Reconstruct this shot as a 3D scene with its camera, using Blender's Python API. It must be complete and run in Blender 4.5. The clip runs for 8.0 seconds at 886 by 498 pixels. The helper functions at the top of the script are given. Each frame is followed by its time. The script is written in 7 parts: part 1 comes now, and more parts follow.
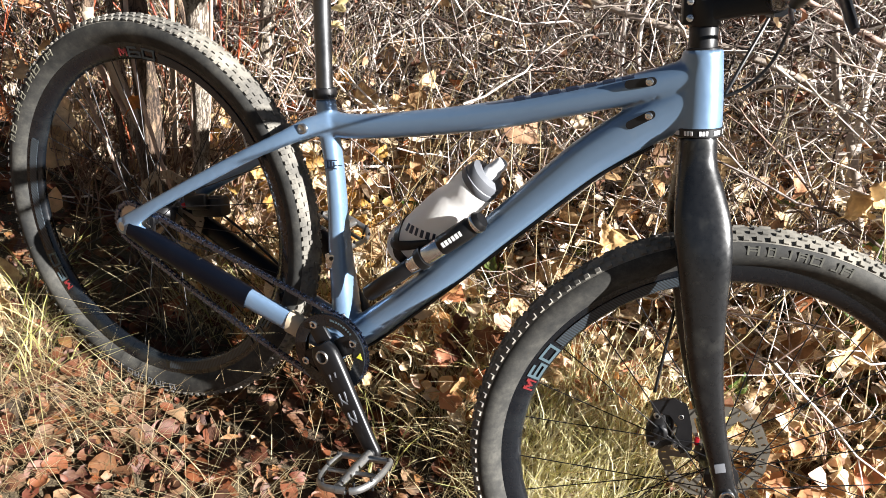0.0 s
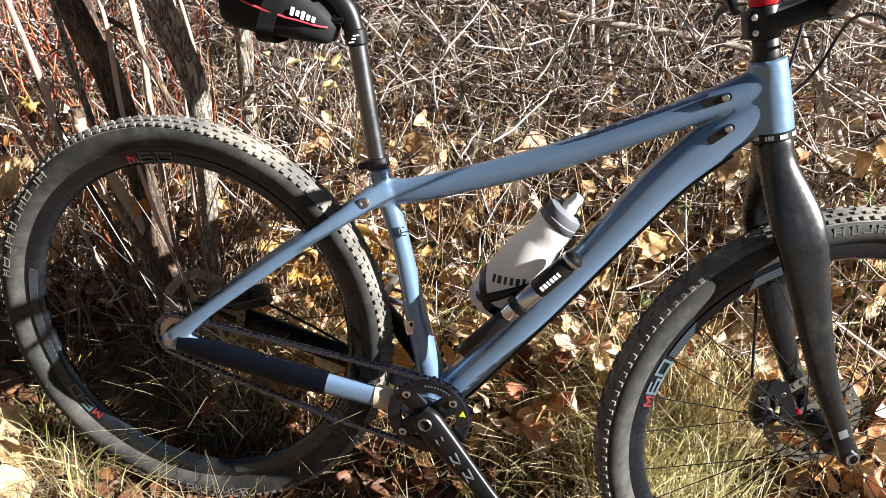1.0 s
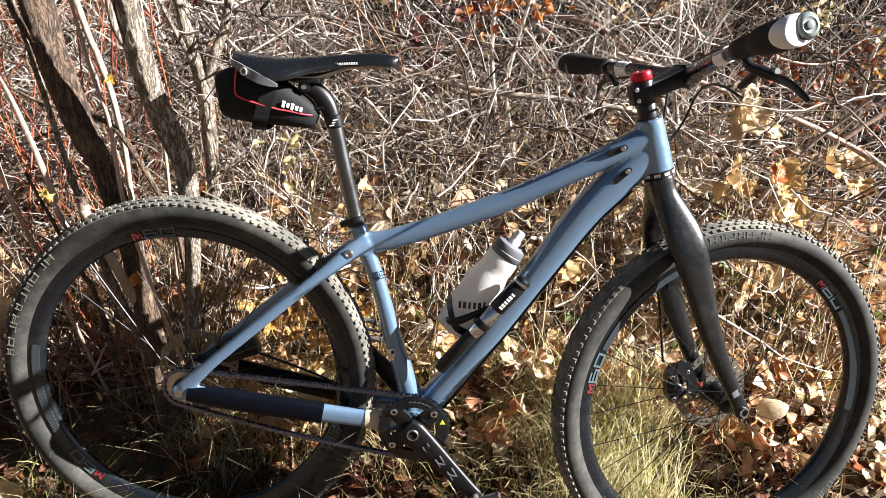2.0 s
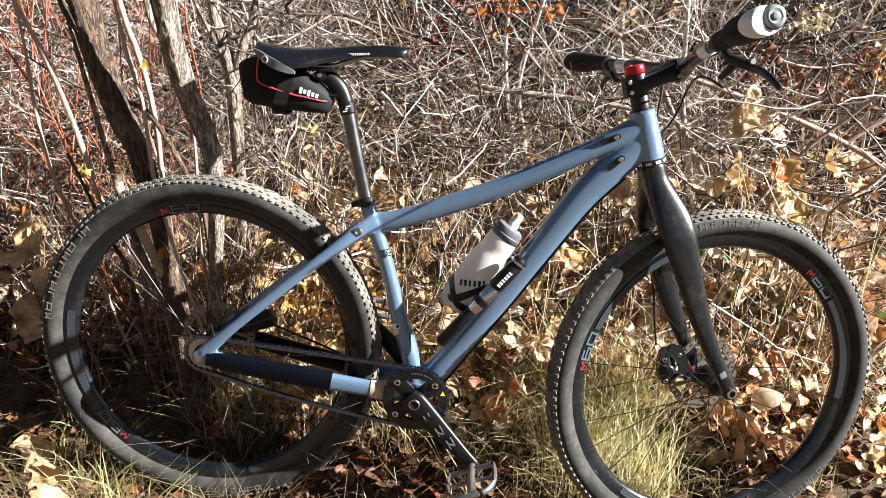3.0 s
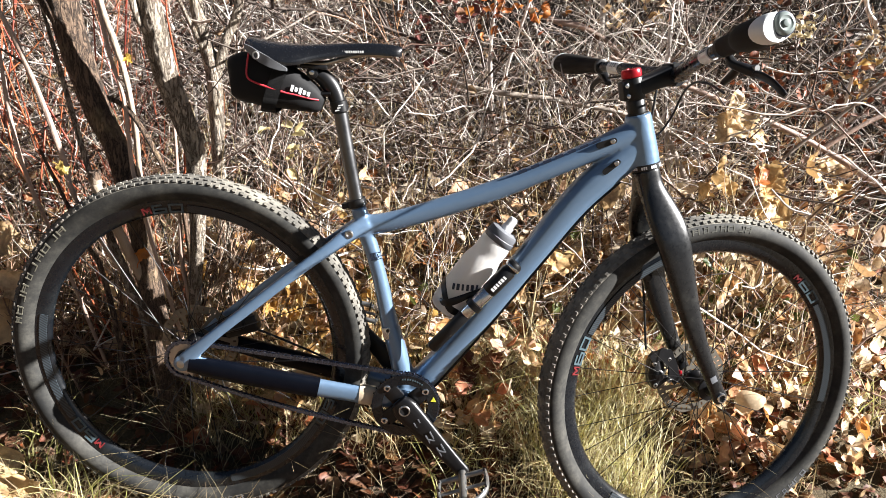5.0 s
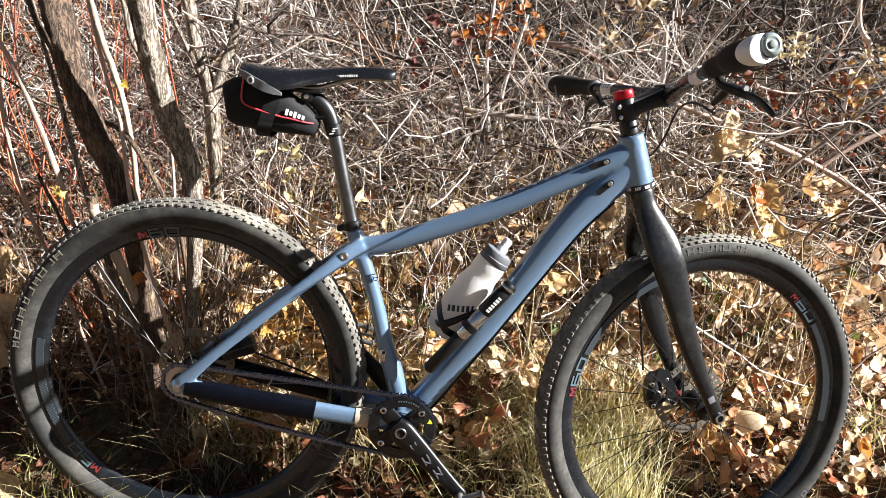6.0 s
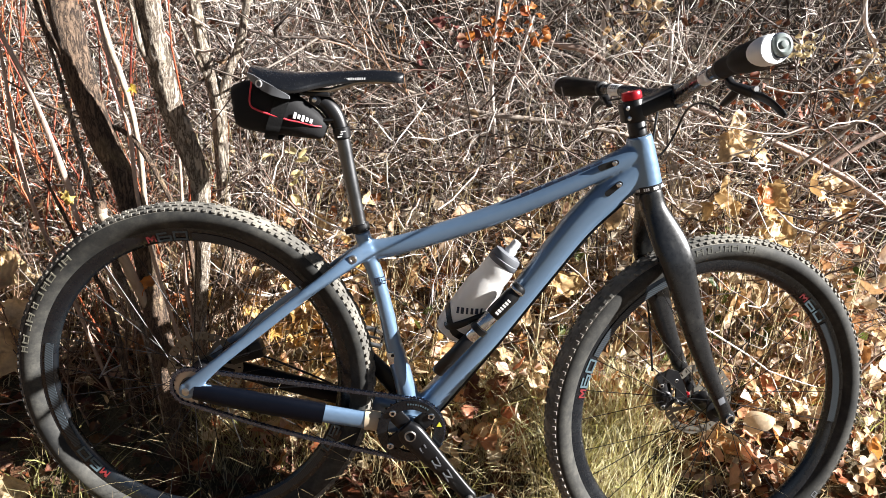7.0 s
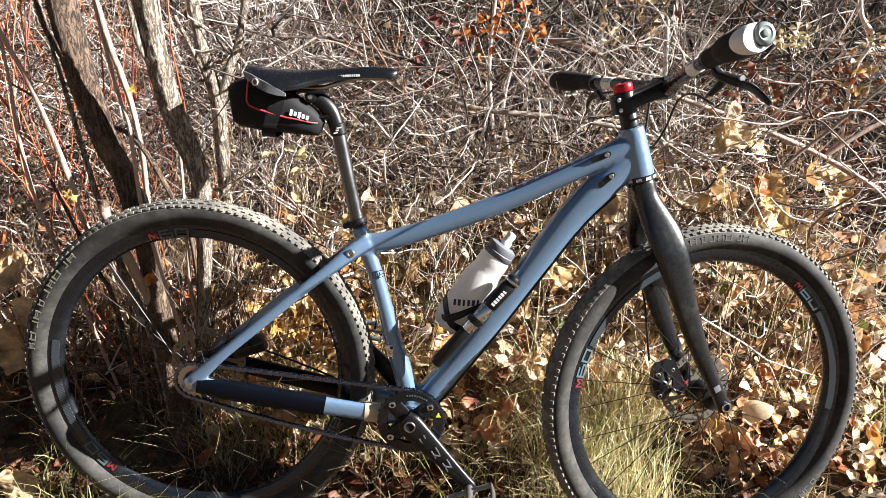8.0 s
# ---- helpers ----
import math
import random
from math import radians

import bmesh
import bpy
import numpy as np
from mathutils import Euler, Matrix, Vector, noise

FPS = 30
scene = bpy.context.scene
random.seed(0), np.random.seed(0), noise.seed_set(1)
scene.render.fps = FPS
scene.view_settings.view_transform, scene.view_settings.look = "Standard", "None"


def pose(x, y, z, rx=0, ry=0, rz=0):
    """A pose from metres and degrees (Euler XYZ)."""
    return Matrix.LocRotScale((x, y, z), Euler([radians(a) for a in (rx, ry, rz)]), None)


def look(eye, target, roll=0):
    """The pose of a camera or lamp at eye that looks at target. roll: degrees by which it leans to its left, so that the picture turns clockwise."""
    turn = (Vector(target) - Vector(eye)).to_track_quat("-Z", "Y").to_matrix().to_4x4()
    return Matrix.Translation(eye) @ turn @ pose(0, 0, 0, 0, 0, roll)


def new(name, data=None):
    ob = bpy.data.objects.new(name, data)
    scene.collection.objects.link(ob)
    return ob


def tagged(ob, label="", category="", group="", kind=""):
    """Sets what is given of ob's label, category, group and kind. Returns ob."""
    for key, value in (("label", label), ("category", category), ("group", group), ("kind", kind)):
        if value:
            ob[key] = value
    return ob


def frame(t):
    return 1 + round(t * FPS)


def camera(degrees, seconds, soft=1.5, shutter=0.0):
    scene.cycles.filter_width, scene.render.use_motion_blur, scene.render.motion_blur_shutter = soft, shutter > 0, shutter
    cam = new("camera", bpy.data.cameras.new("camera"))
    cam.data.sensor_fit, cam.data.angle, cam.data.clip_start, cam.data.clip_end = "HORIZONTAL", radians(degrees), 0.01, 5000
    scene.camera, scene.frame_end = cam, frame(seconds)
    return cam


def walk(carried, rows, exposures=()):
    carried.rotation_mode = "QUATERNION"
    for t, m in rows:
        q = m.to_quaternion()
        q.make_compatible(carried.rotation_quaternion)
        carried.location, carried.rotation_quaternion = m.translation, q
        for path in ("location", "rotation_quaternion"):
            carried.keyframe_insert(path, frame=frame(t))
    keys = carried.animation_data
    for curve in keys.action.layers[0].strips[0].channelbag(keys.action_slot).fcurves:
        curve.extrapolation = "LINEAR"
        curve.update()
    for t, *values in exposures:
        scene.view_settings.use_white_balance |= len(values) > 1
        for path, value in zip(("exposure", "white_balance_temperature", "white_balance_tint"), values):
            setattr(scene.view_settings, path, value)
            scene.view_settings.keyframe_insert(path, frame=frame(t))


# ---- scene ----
# The camera and its walk.
cam = camera(62.25, 8.0, soft=0.45)
ROWS = [
    (0, 0.4710, -0.8635, 1.0812, 60.632, -10.980, 25.907),
    (0.2, 0.4107, -0.8609, 1.0925, 59.968, -8.486, 23.550),
    (0.5, 0.3096, -0.8219, 1.0943, 59.226, -5.269, 21.165),
    (0.7, 0.2509, -0.8623, 1.0962, 60.986, -5.248, 18.780),
    (1, 0.1530, -0.9251, 1.1109, 62.363, -4.238, 11.420),
    (1.2, 0.0706, -0.9878, 1.1334, 62.932, -3.676, 4.620),
    (1.5, 0.0226, -1.0934, 1.1616, 66.488, -2.638, 1.315),
    (1.7, -0.0017, -1.1325, 1.1818, 67.276, -3.077, -0.498),
    (2.8, 0.0874, -1.3051, 1.1527, 68.945, -3.384, 3.127),
    (3, 0.0761, -1.3009, 1.1533, 68.717, -3.486, 3.038),
    (3.5, 0.0606, -1.2902, 1.1450, 68.357, -3.780, 3.045),
    (4, 0.0344, -1.2756, 1.1359, 67.940, -5.629, 2.126),
    (4.2, 0.0033, -1.2822, 1.1110, 69.050, -6.142, 0.595),
    (5.3, 0.0165, -1.2715, 1.1559, 68.725, -4.652, 0.347),
    (5.5, 0.0241, -1.2741, 1.1541, 69.600, -4.553, 0.422),
    (6, 0.0266, -1.2754, 1.1526, 70.351, -4.456, 0.340),
    (6.5, 0.0215, -1.2689, 1.1549, 71.241, -3.389, 0.420),
    (7, 0.0127, -1.2732, 1.1528, 70.464, -4.073, 0.333),
    (7.5, 0.0307, -1.2902, 1.1493, 70.423, -3.504, 0.396),
    (8, 0.0407, -1.2986, 1.1480, 70.467, -3.074, 0.812),
]
walk(cam, [(t, pose(x, y, z, rx, ry, rz)) for t, x, y, z, rx, ry, rz in ROWS])
scene.view_settings.exposure = 2.2

# World and sun: a clear autumn day, a low sun from the right behind the camera.
SUN_AZ, SUN_EL = radians(97.5), radians(31.0)   # azimuth clockwise from +y
to_sun = Vector((math.sin(SUN_AZ) * math.cos(SUN_EL), math.cos(SUN_AZ) * math.cos(SUN_EL), math.sin(SUN_EL)))
world = bpy.data.worlds.new("world")
scene.world = world
world.use_nodes = True
_n = world.node_tree.nodes
_sky = _n.new("ShaderNodeTexSky")
_sky.sky_type, _sky.sun_disc = "NISHITA", False
_sky.sun_elevation, _sky.sun_rotation = SUN_EL, SUN_AZ
_n["Background"].inputs["Strength"].default_value = 0.0125
world.node_tree.links.new(_sky.outputs["Color"], _n["Background"].inputs["Color"])
sun_data = bpy.data.lights.new("sun", "SUN")
sun_data.energy, sun_data.angle, sun_data.color = 5.0, radians(0.53), (1.0, 0.98, 0.955)
sun = new("sun", sun_data)
sun.matrix_world = look(to_sun * 30, (0, 0, 0))


# ---- materials ----
def nodes_of(name):
    m = bpy.data.materials.new(name)
    m.use_nodes = True
    nt = m.node_tree
    return m, nt, nt.nodes["Principled BSDF"]


def link(nt, a, b):
    nt.links.new(a, b)


def noise_node(nt, scale, detail=4.0, rough=0.6, coord="Object", stretch=None, distort=0.0):
    tc = nt.nodes.new("ShaderNodeTexCoord")
    n = nt.nodes.new("ShaderNodeTexNoise")
    n.inputs["Scale"].default_value, n.inputs["Detail"].default_value = scale, detail
    n.inputs["Roughness"].default_value, n.inputs["Distortion"].default_value = rough, distort
    src = tc.outputs[coord]
    if stretch:
        mp = nt.nodes.new("ShaderNodeMapping")
        mp.inputs["Scale"].default_value = stretch
        link(nt, src, mp.inputs["Vector"])
        src = mp.outputs["Vector"]
    link(nt, src, n.inputs["Vector"])
    return n.outputs["Fac"]


def ramp(nt, fac, stops, interp="LINEAR"):
    r = nt.nodes.new("ShaderNodeValToRGB")
    r.color_ramp.interpolation = interp
    el = r.color_ramp.elements
    while len(el) < len(stops):
        el.new(0.5)
    for e, (p, c) in zip(el, stops):
        e.position = p
        e.color = (*c, 1) if len(c) == 3 else c
    link(nt, fac, r.inputs["Fac"])
    return r.outputs["Color"]


def mix(nt, fac, a, b, mode="MIX"):
    m = nt.nodes.new("ShaderNodeMix")
    m.data_type, m.blend_type = "RGBA", mode
    for key, v in (("Factor_Float", fac), ("A_Color", a), ("B_Color", b)):
        s = next(i for i in m.inputs if i.identifier == key)
        if isinstance(v, (int, float)):
            s.default_value = v
        elif isinstance(v, tuple):
            s.default_value = (*v, 1) if len(v) == 3 else v
        else:
            link(nt, v, s)
    return next(o for o in m.outputs if o.identifier == "Result_Color")


def bump(nt, p, height, strength, distance=0.002):
    b = nt.nodes.new("ShaderNodeBump")
    b.inputs["Strength"].default_value, b.inputs["Distance"].default_value = strength, distance
    link(nt, height, b.inputs["Height"])
    link(nt, b.outputs["Normal"], p.inputs["Normal"])


def simple(name, a, b, rough=0.5, metal=0.0, scale=60.0, bumpy=0.1, coat=0.0, dust=None, dust_at=(0.5, 0.7), spec=0.5):
    """Two tones of one surface at a fine and a coarse scale, with optional dust."""
    m, nt, p = nodes_of(name)
    f1, f2 = noise_node(nt, scale), noise_node(nt, scale * 0.13)
    col = mix(nt, mix(nt, 0.5, f1, f2), a, b)
    if dust:
        col = mix(nt, ramp(nt, f2, [(dust_at[0], (0, 0, 0)), (dust_at[1], (1, 1, 1))]), col, dust)
    link(nt, col, p.inputs["Base Color"])
    rr = nt.nodes.new("ShaderNodeMapRange")
    rr.inputs["To Min"].default_value, rr.inputs["To Max"].default_value = max(0.02, rough - 0.08), min(1, rough + 0.1)
    link(nt, f1, rr.inputs["Value"])
    link(nt, rr.outputs["Result"], p.inputs["Roughness"])
    p.inputs["Metallic"].default_value = metal
    p.inputs["Coat Weight"].default_value, p.inputs["Coat Roughness"].default_value = coat, 0.12
    p.inputs["Specular IOR Level"].default_value = spec
    if bumpy:
        bump(nt, p, f1, bumpy, 0.0006)
    return m


BLUE = simple("blue_frame_paint", (0.14, 0.225, 0.345), (0.168, 0.258, 0.385), 0.32, 0.5, 90, 0.03, 0.6, (0.22, 0.29, 0.38), (0.6, 0.9))
CARBON = simple("satin_black_carbon", (0.0025, 0.0034, 0.005), (0.005, 0.0065, 0.0088), 0.26, 0.0, 50, 0.08, 0.35, (0.026, 0.03, 0.031), (0.52, 0.85), 0.45)
BLACK = simple("black_anodised_alloy", (0.003, 0.003, 0.0036), (0.007, 0.007, 0.008), 0.36, 0.0, 70, 0.08, spec=0.4)
PLASTIC = simple("black_plastic", (0.003, 0.003, 0.0033), (0.006, 0.006, 0.0065), 0.36, 0.0, 80, 0.15, 0.0, (0.015, 0.015, 0.015), (0.55, 0.8), spec=0.35)
RUBBER_GRIP = simple("dark_brown_grip_rubber", (0.01, 0.0085, 0.007), (0.02, 0.017, 0.014), 0.75, 0.0, 300, 0.3, spec=0.25)
FORK_BLACK = simple("scuffed_black_carbon", (0.003, 0.0033, 0.004), (0.006, 0.0064, 0.0074), 0.28, 0.0, 130, 0.12, 0.2, (0.024, 0.024, 0.022), (0.54, 0.74), spec=0.5)
STEEL = simple("worn_steel", (0.42, 0.41, 0.39), (0.55, 0.54, 0.52), 0.32, 1.0, 120, 0.05)
PEDAL = simple("scuffed_grey_pedal_alloy", (0.09, 0.09, 0.092), (0.5, 0.5, 0.49), 0.36, 0.9, 60, 0.1)
GUARD_AND_SHADE = simple("navy_black_guard_and_shade", (0.001, 0.0014, 0.003), (0.002, 0.003, 0.006), 0.3, 0.0, 40, 0.2, 0.0, (0.007, 0.008, 0.011), (0.6, 0.8), spec=0.15)
RAIL = simple("bronzed_rail_steel", (0.3, 0.26, 0.21), (0.42, 0.37, 0.3), 0.35, 1.0, 120, 0.05)
ALLOY = simple("polished_alloy", (0.6, 0.6, 0.6), (0.72, 0.72, 0.72), 0.22, 1.0, 60, 0.03)
POST = simple("dark_anodised_seatpost", (0.11, 0.112, 0.116), (0.15, 0.152, 0.156), 0.32, 1.0, 60, 0.04)
# blue tones in the steel are painted glints of sky
CHAIN = simple("oiled_chain_steel_sky_glints", (0.035, 0.045, 0.07), (0.24, 0.29, 0.42), 0.25, 1.0, 200, 0.05)
ROTOR = simple("dusty_rotor_steel", (0.15, 0.14, 0.12), (0.26, 0.24, 0.2), 0.42, 0.8, 60, 0.05)
RED = simple("red_anodised_alloy", (0.36, 0.01, 0.02), (0.45, 0.015, 0.025), 0.3, 0.6, 60, 0.03)
WHITE = simple("white_plastic", (0.7, 0.71, 0.72), (0.78, 0.78, 0.78), 0.35, 0.0, 50, 0.03, 0.0, (0.5, 0.47, 0.4), (0.65, 0.9))
GREYCAP = simple("grey_rubber_cap", (0.13, 0.155, 0.15), (0.19, 0.22, 0.21), 0.35, 0.0, 50, 0.03)
SADDLE = simple("black_saddle_leatherette", (0.0028, 0.003, 0.0038), (0.0055, 0.0058, 0.007), 0.24, 0.0, 250, 0.1, 0.3, (0.012, 0.012, 0.0125), (0.62, 0.9), 0.5)
SADDLE_GREY = simple("grey_saddle_panel", (0.1, 0.105, 0.115), (0.15, 0.155, 0.165), 0.5, 0.0, 200, 0.15)
FABRIC = simple("black_bag_fabric", (0.005, 0.005, 0.0055), (0.012, 0.012, 0.013), 0.7, 0.0, 500, 0.4, spec=0.25)
WEBBING = simple("ribbed_webbing", (0.012, 0.012, 0.0125), (0.032, 0.032, 0.033), 0.75, 0.0, 420, 0.6, spec=0.25)
REDTRIM = simple("red_piping", (0.55, 0.03, 0.05), (0.62, 0.05, 0.07), 0.5, 0.0, 80, 0.1)
TAN_TAPE = simple("bare_tan_patch", (0.45, 0.36, 0.25), (0.55, 0.46, 0.33), 0.5, 0.0, 90, 0.1)
DECAL_DARK = simple("dark_navy_decal", (0.015, 0.02, 0.04), (0.02, 0.028, 0.05), 0.35, 0.0, 60, 0.0)
DECAL_GREY = simple("teal_grey_decal", (0.05, 0.078, 0.094), (0.072, 0.108, 0.126), 0.45, 0.0, 120, 0.0)
DECAL_DIM = simple("dim_grey_decal", (0.09, 0.095, 0.105), (0.13, 0.135, 0.15), 0.45, 0.0, 120, 0.0)
DECAL_WHITE = simple("white_decal", (0.7, 0.7, 0.7), (0.8, 0.8, 0.8), 0.45, 0.0, 120, 0.0)
DECAL_RED = simple("red_decal", (0.13, 0.012, 0.014), (0.18, 0.018, 0.02), 0.45, 0.0, 120, 0.0)
DECAL_OLIVE = simple("dusty_olive_lettering", (0.04, 0.04, 0.033), (0.085, 0.082, 0.066), 0.8, 0.0, 150, 0.0)
DECAL_YELLOW = simple("yellow_sticker", (0.6, 0.6, 0.04), (0.7, 0.68, 0.06), 0.5, 0.0, 120, 0.0)
DUSTY_PALE = simple("pale_dusty_lettering", (0.05, 0.047, 0.036), (0.25, 0.235, 0.18), 0.85, 0.0, 90, 0.0)


def tyre_material():
    """Black rubber under an uneven film of dried mud, thickest in large patches, with fine scuffs."""
    m, nt, p = nodes_of("dusty_tyre_rubber")
    f1, f2, f3 = noise_node(nt, 260, 3), noise_node(nt, 11, 7, 0.75), noise_node(nt, 70, 4, 0.7)
    col = mix(nt, f1, (0.006, 0.0065, 0.007), (0.014, 0.0145, 0.015))
    film = ramp(nt, f2, [(0.38, (0.05, 0.05, 0.05)), (0.5, (0.28, 0.28, 0.28)), (0.66, (0.8, 0.8, 0.8))])
    col = mix(nt, film, col, mix(nt, f3, (0.03, 0.029, 0.026), (0.125, 0.118, 0.1)))
    link(nt, col, p.inputs["Base Color"])
    p.inputs["Roughness"].default_value = 0.75
    p.inputs["Specular IOR Level"].default_value = 0.3
    bump(nt, p, mix(nt, 0.5, f1, f3), 0.3, 0.0008)
    return m


def knob_material():
    m, nt, p = nodes_of("scuffed_tread_rubber")
    f1, f2 = noise_node(nt, 200, 3), noise_node(nt, 12, 4)
    col = mix(nt, f1, (0.05, 0.047, 0.042), (0.12, 0.112, 0.098))
    col = mix(nt, ramp(nt, f2, [(0.4, (0, 0, 0)), (0.65, (0.8, 0.8, 0.8))]), col, (0.26, 0.24, 0.2))
    link(nt, col, p.inputs["Base Color"])
    p.inputs["Roughness"].default_value = 0.9
    bump(nt, p, f1, 0.3, 0.0008)
    return m


TYRE, KNOB = tyre_material(), knob_material()


def hatch_material():
    """Rim decal: a fine diagonal hatch of grey on black carbon."""
    m, nt, p = nodes_of("hatched_rim_decal")
    tc = nt.nodes.new("ShaderNodeTexCoord")
    w = nt.nodes.new("ShaderNodeTexWave")
    w.wave_type, w.bands_direction = "BANDS", "DIAGONAL"
    w.inputs["Scale"].default_value, w.inputs["Distortion"].default_value = 110.0, 0.0
    link(nt, tc.outputs["Object"], w.inputs["Vector"])
    col = ramp(nt, w.outputs["Fac"], [(0.45, (0.012, 0.013, 0.015)), (0.6, (0.036, 0.048, 0.058))])
    link(nt, col, p.inputs["Base Color"])
    p.inputs["Roughness"].default_value = 0.4
    return m


HATCH = hatch_material()


def bottle_material():
    """Frosted plastic: a pale skin that lets much of the light pass."""
    m, nt, p = nodes_of("frosted_bottle_plastic")
    f1 = noise_node(nt, 25, 3)
    col = mix(nt, f1, (0.78, 0.76, 0.73), (0.92, 0.91, 0.89))
    link(nt, col, p.inputs["Base Color"])
    p.inputs["Roughness"].default_value = 0.3
    bump(nt, p, f1, 0.15, 0.004)
    t, ms = nt.nodes.new("ShaderNodeBsdfTranslucent"), nt.nodes.new("ShaderNodeMixShader")
    link(nt, col, t.inputs["Color"])
    ms.inputs["Fac"].default_value = 0.5
    link(nt, p.outputs["BSDF"], ms.inputs[1])
    link(nt, t.outputs["BSDF"], ms.inputs[2])
    link(nt, ms.outputs["Shader"], nt.nodes["Material Output"].inputs["Surface"])
    return m


BOTTLE = bottle_material()


def leafy(name, stops, rough=0.6, translucent=0.35, grain=160.0, blotch=0.75):
    """Dry leaves: a colour of its own for every leaf, blotches and a thin, light-passing blade."""
    m, nt, p = nodes_of(name)
    g = nt.nodes.new("ShaderNodeNewGeometry")
    inf = nt.nodes.new("ShaderNodeObjectInfo")
    s = nt.nodes.new("ShaderNodeMath")
    s.operation = "ADD"
    fr = nt.nodes.new("ShaderNodeMath")
    fr.operation = "FRACT"
    link(nt, g.outputs["Random Per Island"], s.inputs[0])
    link(nt, inf.outputs["Random"], s.inputs[1])
    link(nt, s.outputs[0], fr.inputs[0])
    col = ramp(nt, fr.outputs[0], stops)
    f1, f2 = noise_node(nt, grain, 4), noise_node(nt, grain * 0.3, 4)
    col = mix(nt, ramp(nt, f2, [(0.46, (0, 0, 0)), (0.7, (blotch, blotch, blotch))]), col, (0.13, 0.065, 0.03))
    col = mix(nt, 0.6, col, mix(nt, f1, (0.3, 0.26, 0.22), (1.3, 1.28, 1.25)), "MULTIPLY")
    link(nt, col, p.inputs["Base Color"])
    p.inputs["Roughness"].default_value = rough
    bump(nt, p, f1, 0.35, 0.001)
    t = nt.nodes.new("ShaderNodeBsdfTranslucent")
    link(nt, col, t.inputs["Color"])
    ms = nt.nodes.new("ShaderNodeMixShader")
    ms.inputs["Fac"].default_value = translucent
    link(nt, p.outputs["BSDF"], ms.inputs[1])
    link(nt, t.outputs["BSDF"], ms.inputs[2])
    link(nt, ms.outputs["Shader"], nt.nodes["Material Output"].inputs["Surface"])
    return m


LITTER = leafy("autumn_leaf_litter", [(0.0, (0.0292, 0.0124, 0.00716)), (0.14, (0.113, 0.026, 0.0121)), (0.26, (0.175, 0.0588, 0.022)), (0.38, (0.0912, 0.0211, 0.0126)), (0.5, (0.197, 0.0869, 0.033)), (0.58, (0.0656, 0.026, 0.0149)),
                                      (0.64, (0.321, 0.205, 0.115)), (0.7, (0.12, 0.0415, 0.0198)), (0.76, (0.204, 0.0557, 0.0154)), (0.84, (0.138, 0.0836, 0.0578)), (0.92, (0.262, 0.124, 0.0385)), (1.0, (0.0656, 0.0236, 0.0149))], translucent=0.18, blotch=0.7)
BUFF = leafy("buff_dry_leaf", [(0.0, (0.58, 0.38, 0.17)), (0.4, (0.72, 0.53, 0.3)), (0.75, (0.78, 0.63, 0.41)), (1.0, (0.6, 0.38, 0.15))], 0.5, 0.25, grain=70)
GOLDEN = leafy("golden_crumpled_leaf", [(0.0, (0.62, 0.42, 0.19)), (0.5, (0.72, 0.54, 0.28)), (1.0, (0.56, 0.34, 0.12))], 0.45, 0.3, grain=60)
ORANGE = leafy("orange_leaf", [(0.0, (0.5, 0.14, 0.03)), (0.5, (0.62, 0.24, 0.05)), (1.0, (0.4, 0.1, 0.03))], 0.5, 0.45, grain=120)
YELLOW = leafy("yellow_leaf", [(0.0, (0.6, 0.42, 0.06)), (0.5, (0.66, 0.5, 0.14)), (1.0, (0.5, 0.4, 0.1))], 0.5, 0.45, grain=120)
OCHRE = leafy("ochre_leaf", [(0.0, (0.6, 0.34, 0.08)), (0.5, (0.68, 0.46, 0.17)), (1.0, (0.5, 0.25, 0.06))], 0.5, 0.4, grain=120)
GREENLEAF = leafy("green_leaf", [(0.0, (0.06, 0.12, 0.02)), (0.5, (0.12, 0.2, 0.04)), (1.0, (0.2, 0.24, 0.06))], 0.45, 0.4, grain=120)
MAROON = leafy("maroon_leaf", [(0.0, (0.16, 0.04, 0.04)), (1.0, (0.28, 0.1, 0.09))], 0.6, 0.35, grain=120)
STRAW = leafy("straw_grass", [(0.0, (0.42, 0.33, 0.17)), (0.4, (0.62, 0.51, 0.29)), (0.75, (0.74, 0.66, 0.43)), (1.0, (0.36, 0.25, 0.11))], 0.5, 0.35, grain=60, blotch=0.3)
GRASS = leafy("yellowing_green_grass", [(0.0, (0.425, 0.442, 0.119)), (0.35, (0.646, 0.629, 0.238)), (0.7, (0.731, 0.689, 0.374)), (1.0, (0.289, 0.34, 0.0765))], 0.45, 0.5, grain=60, blotch=0.15)

# darker copy of STRAW: shade lying on the verge is put into the colour
SHADED_STRAW = leafy("shade_toned_straw", [(0.0, (0.164, 0.115, 0.0574)), (0.4, (0.295, 0.23, 0.123)), (0.75, (0.394, 0.336, 0.205)), (1.0, (0.131, 0.0902, 0.041))], 0.55, 0.25, grain=60, blotch=0.3)
PALEGRASS = leafy("pale_yellow_grass", [(0.0, (0.72, 0.64, 0.3)), (0.4, (0.86, 0.8, 0.5)), (0.8, (0.9, 0.86, 0.64)), (1.0, (0.6, 0.56, 0.2))], 0.45, 0.4, grain=60, blotch=0.1)


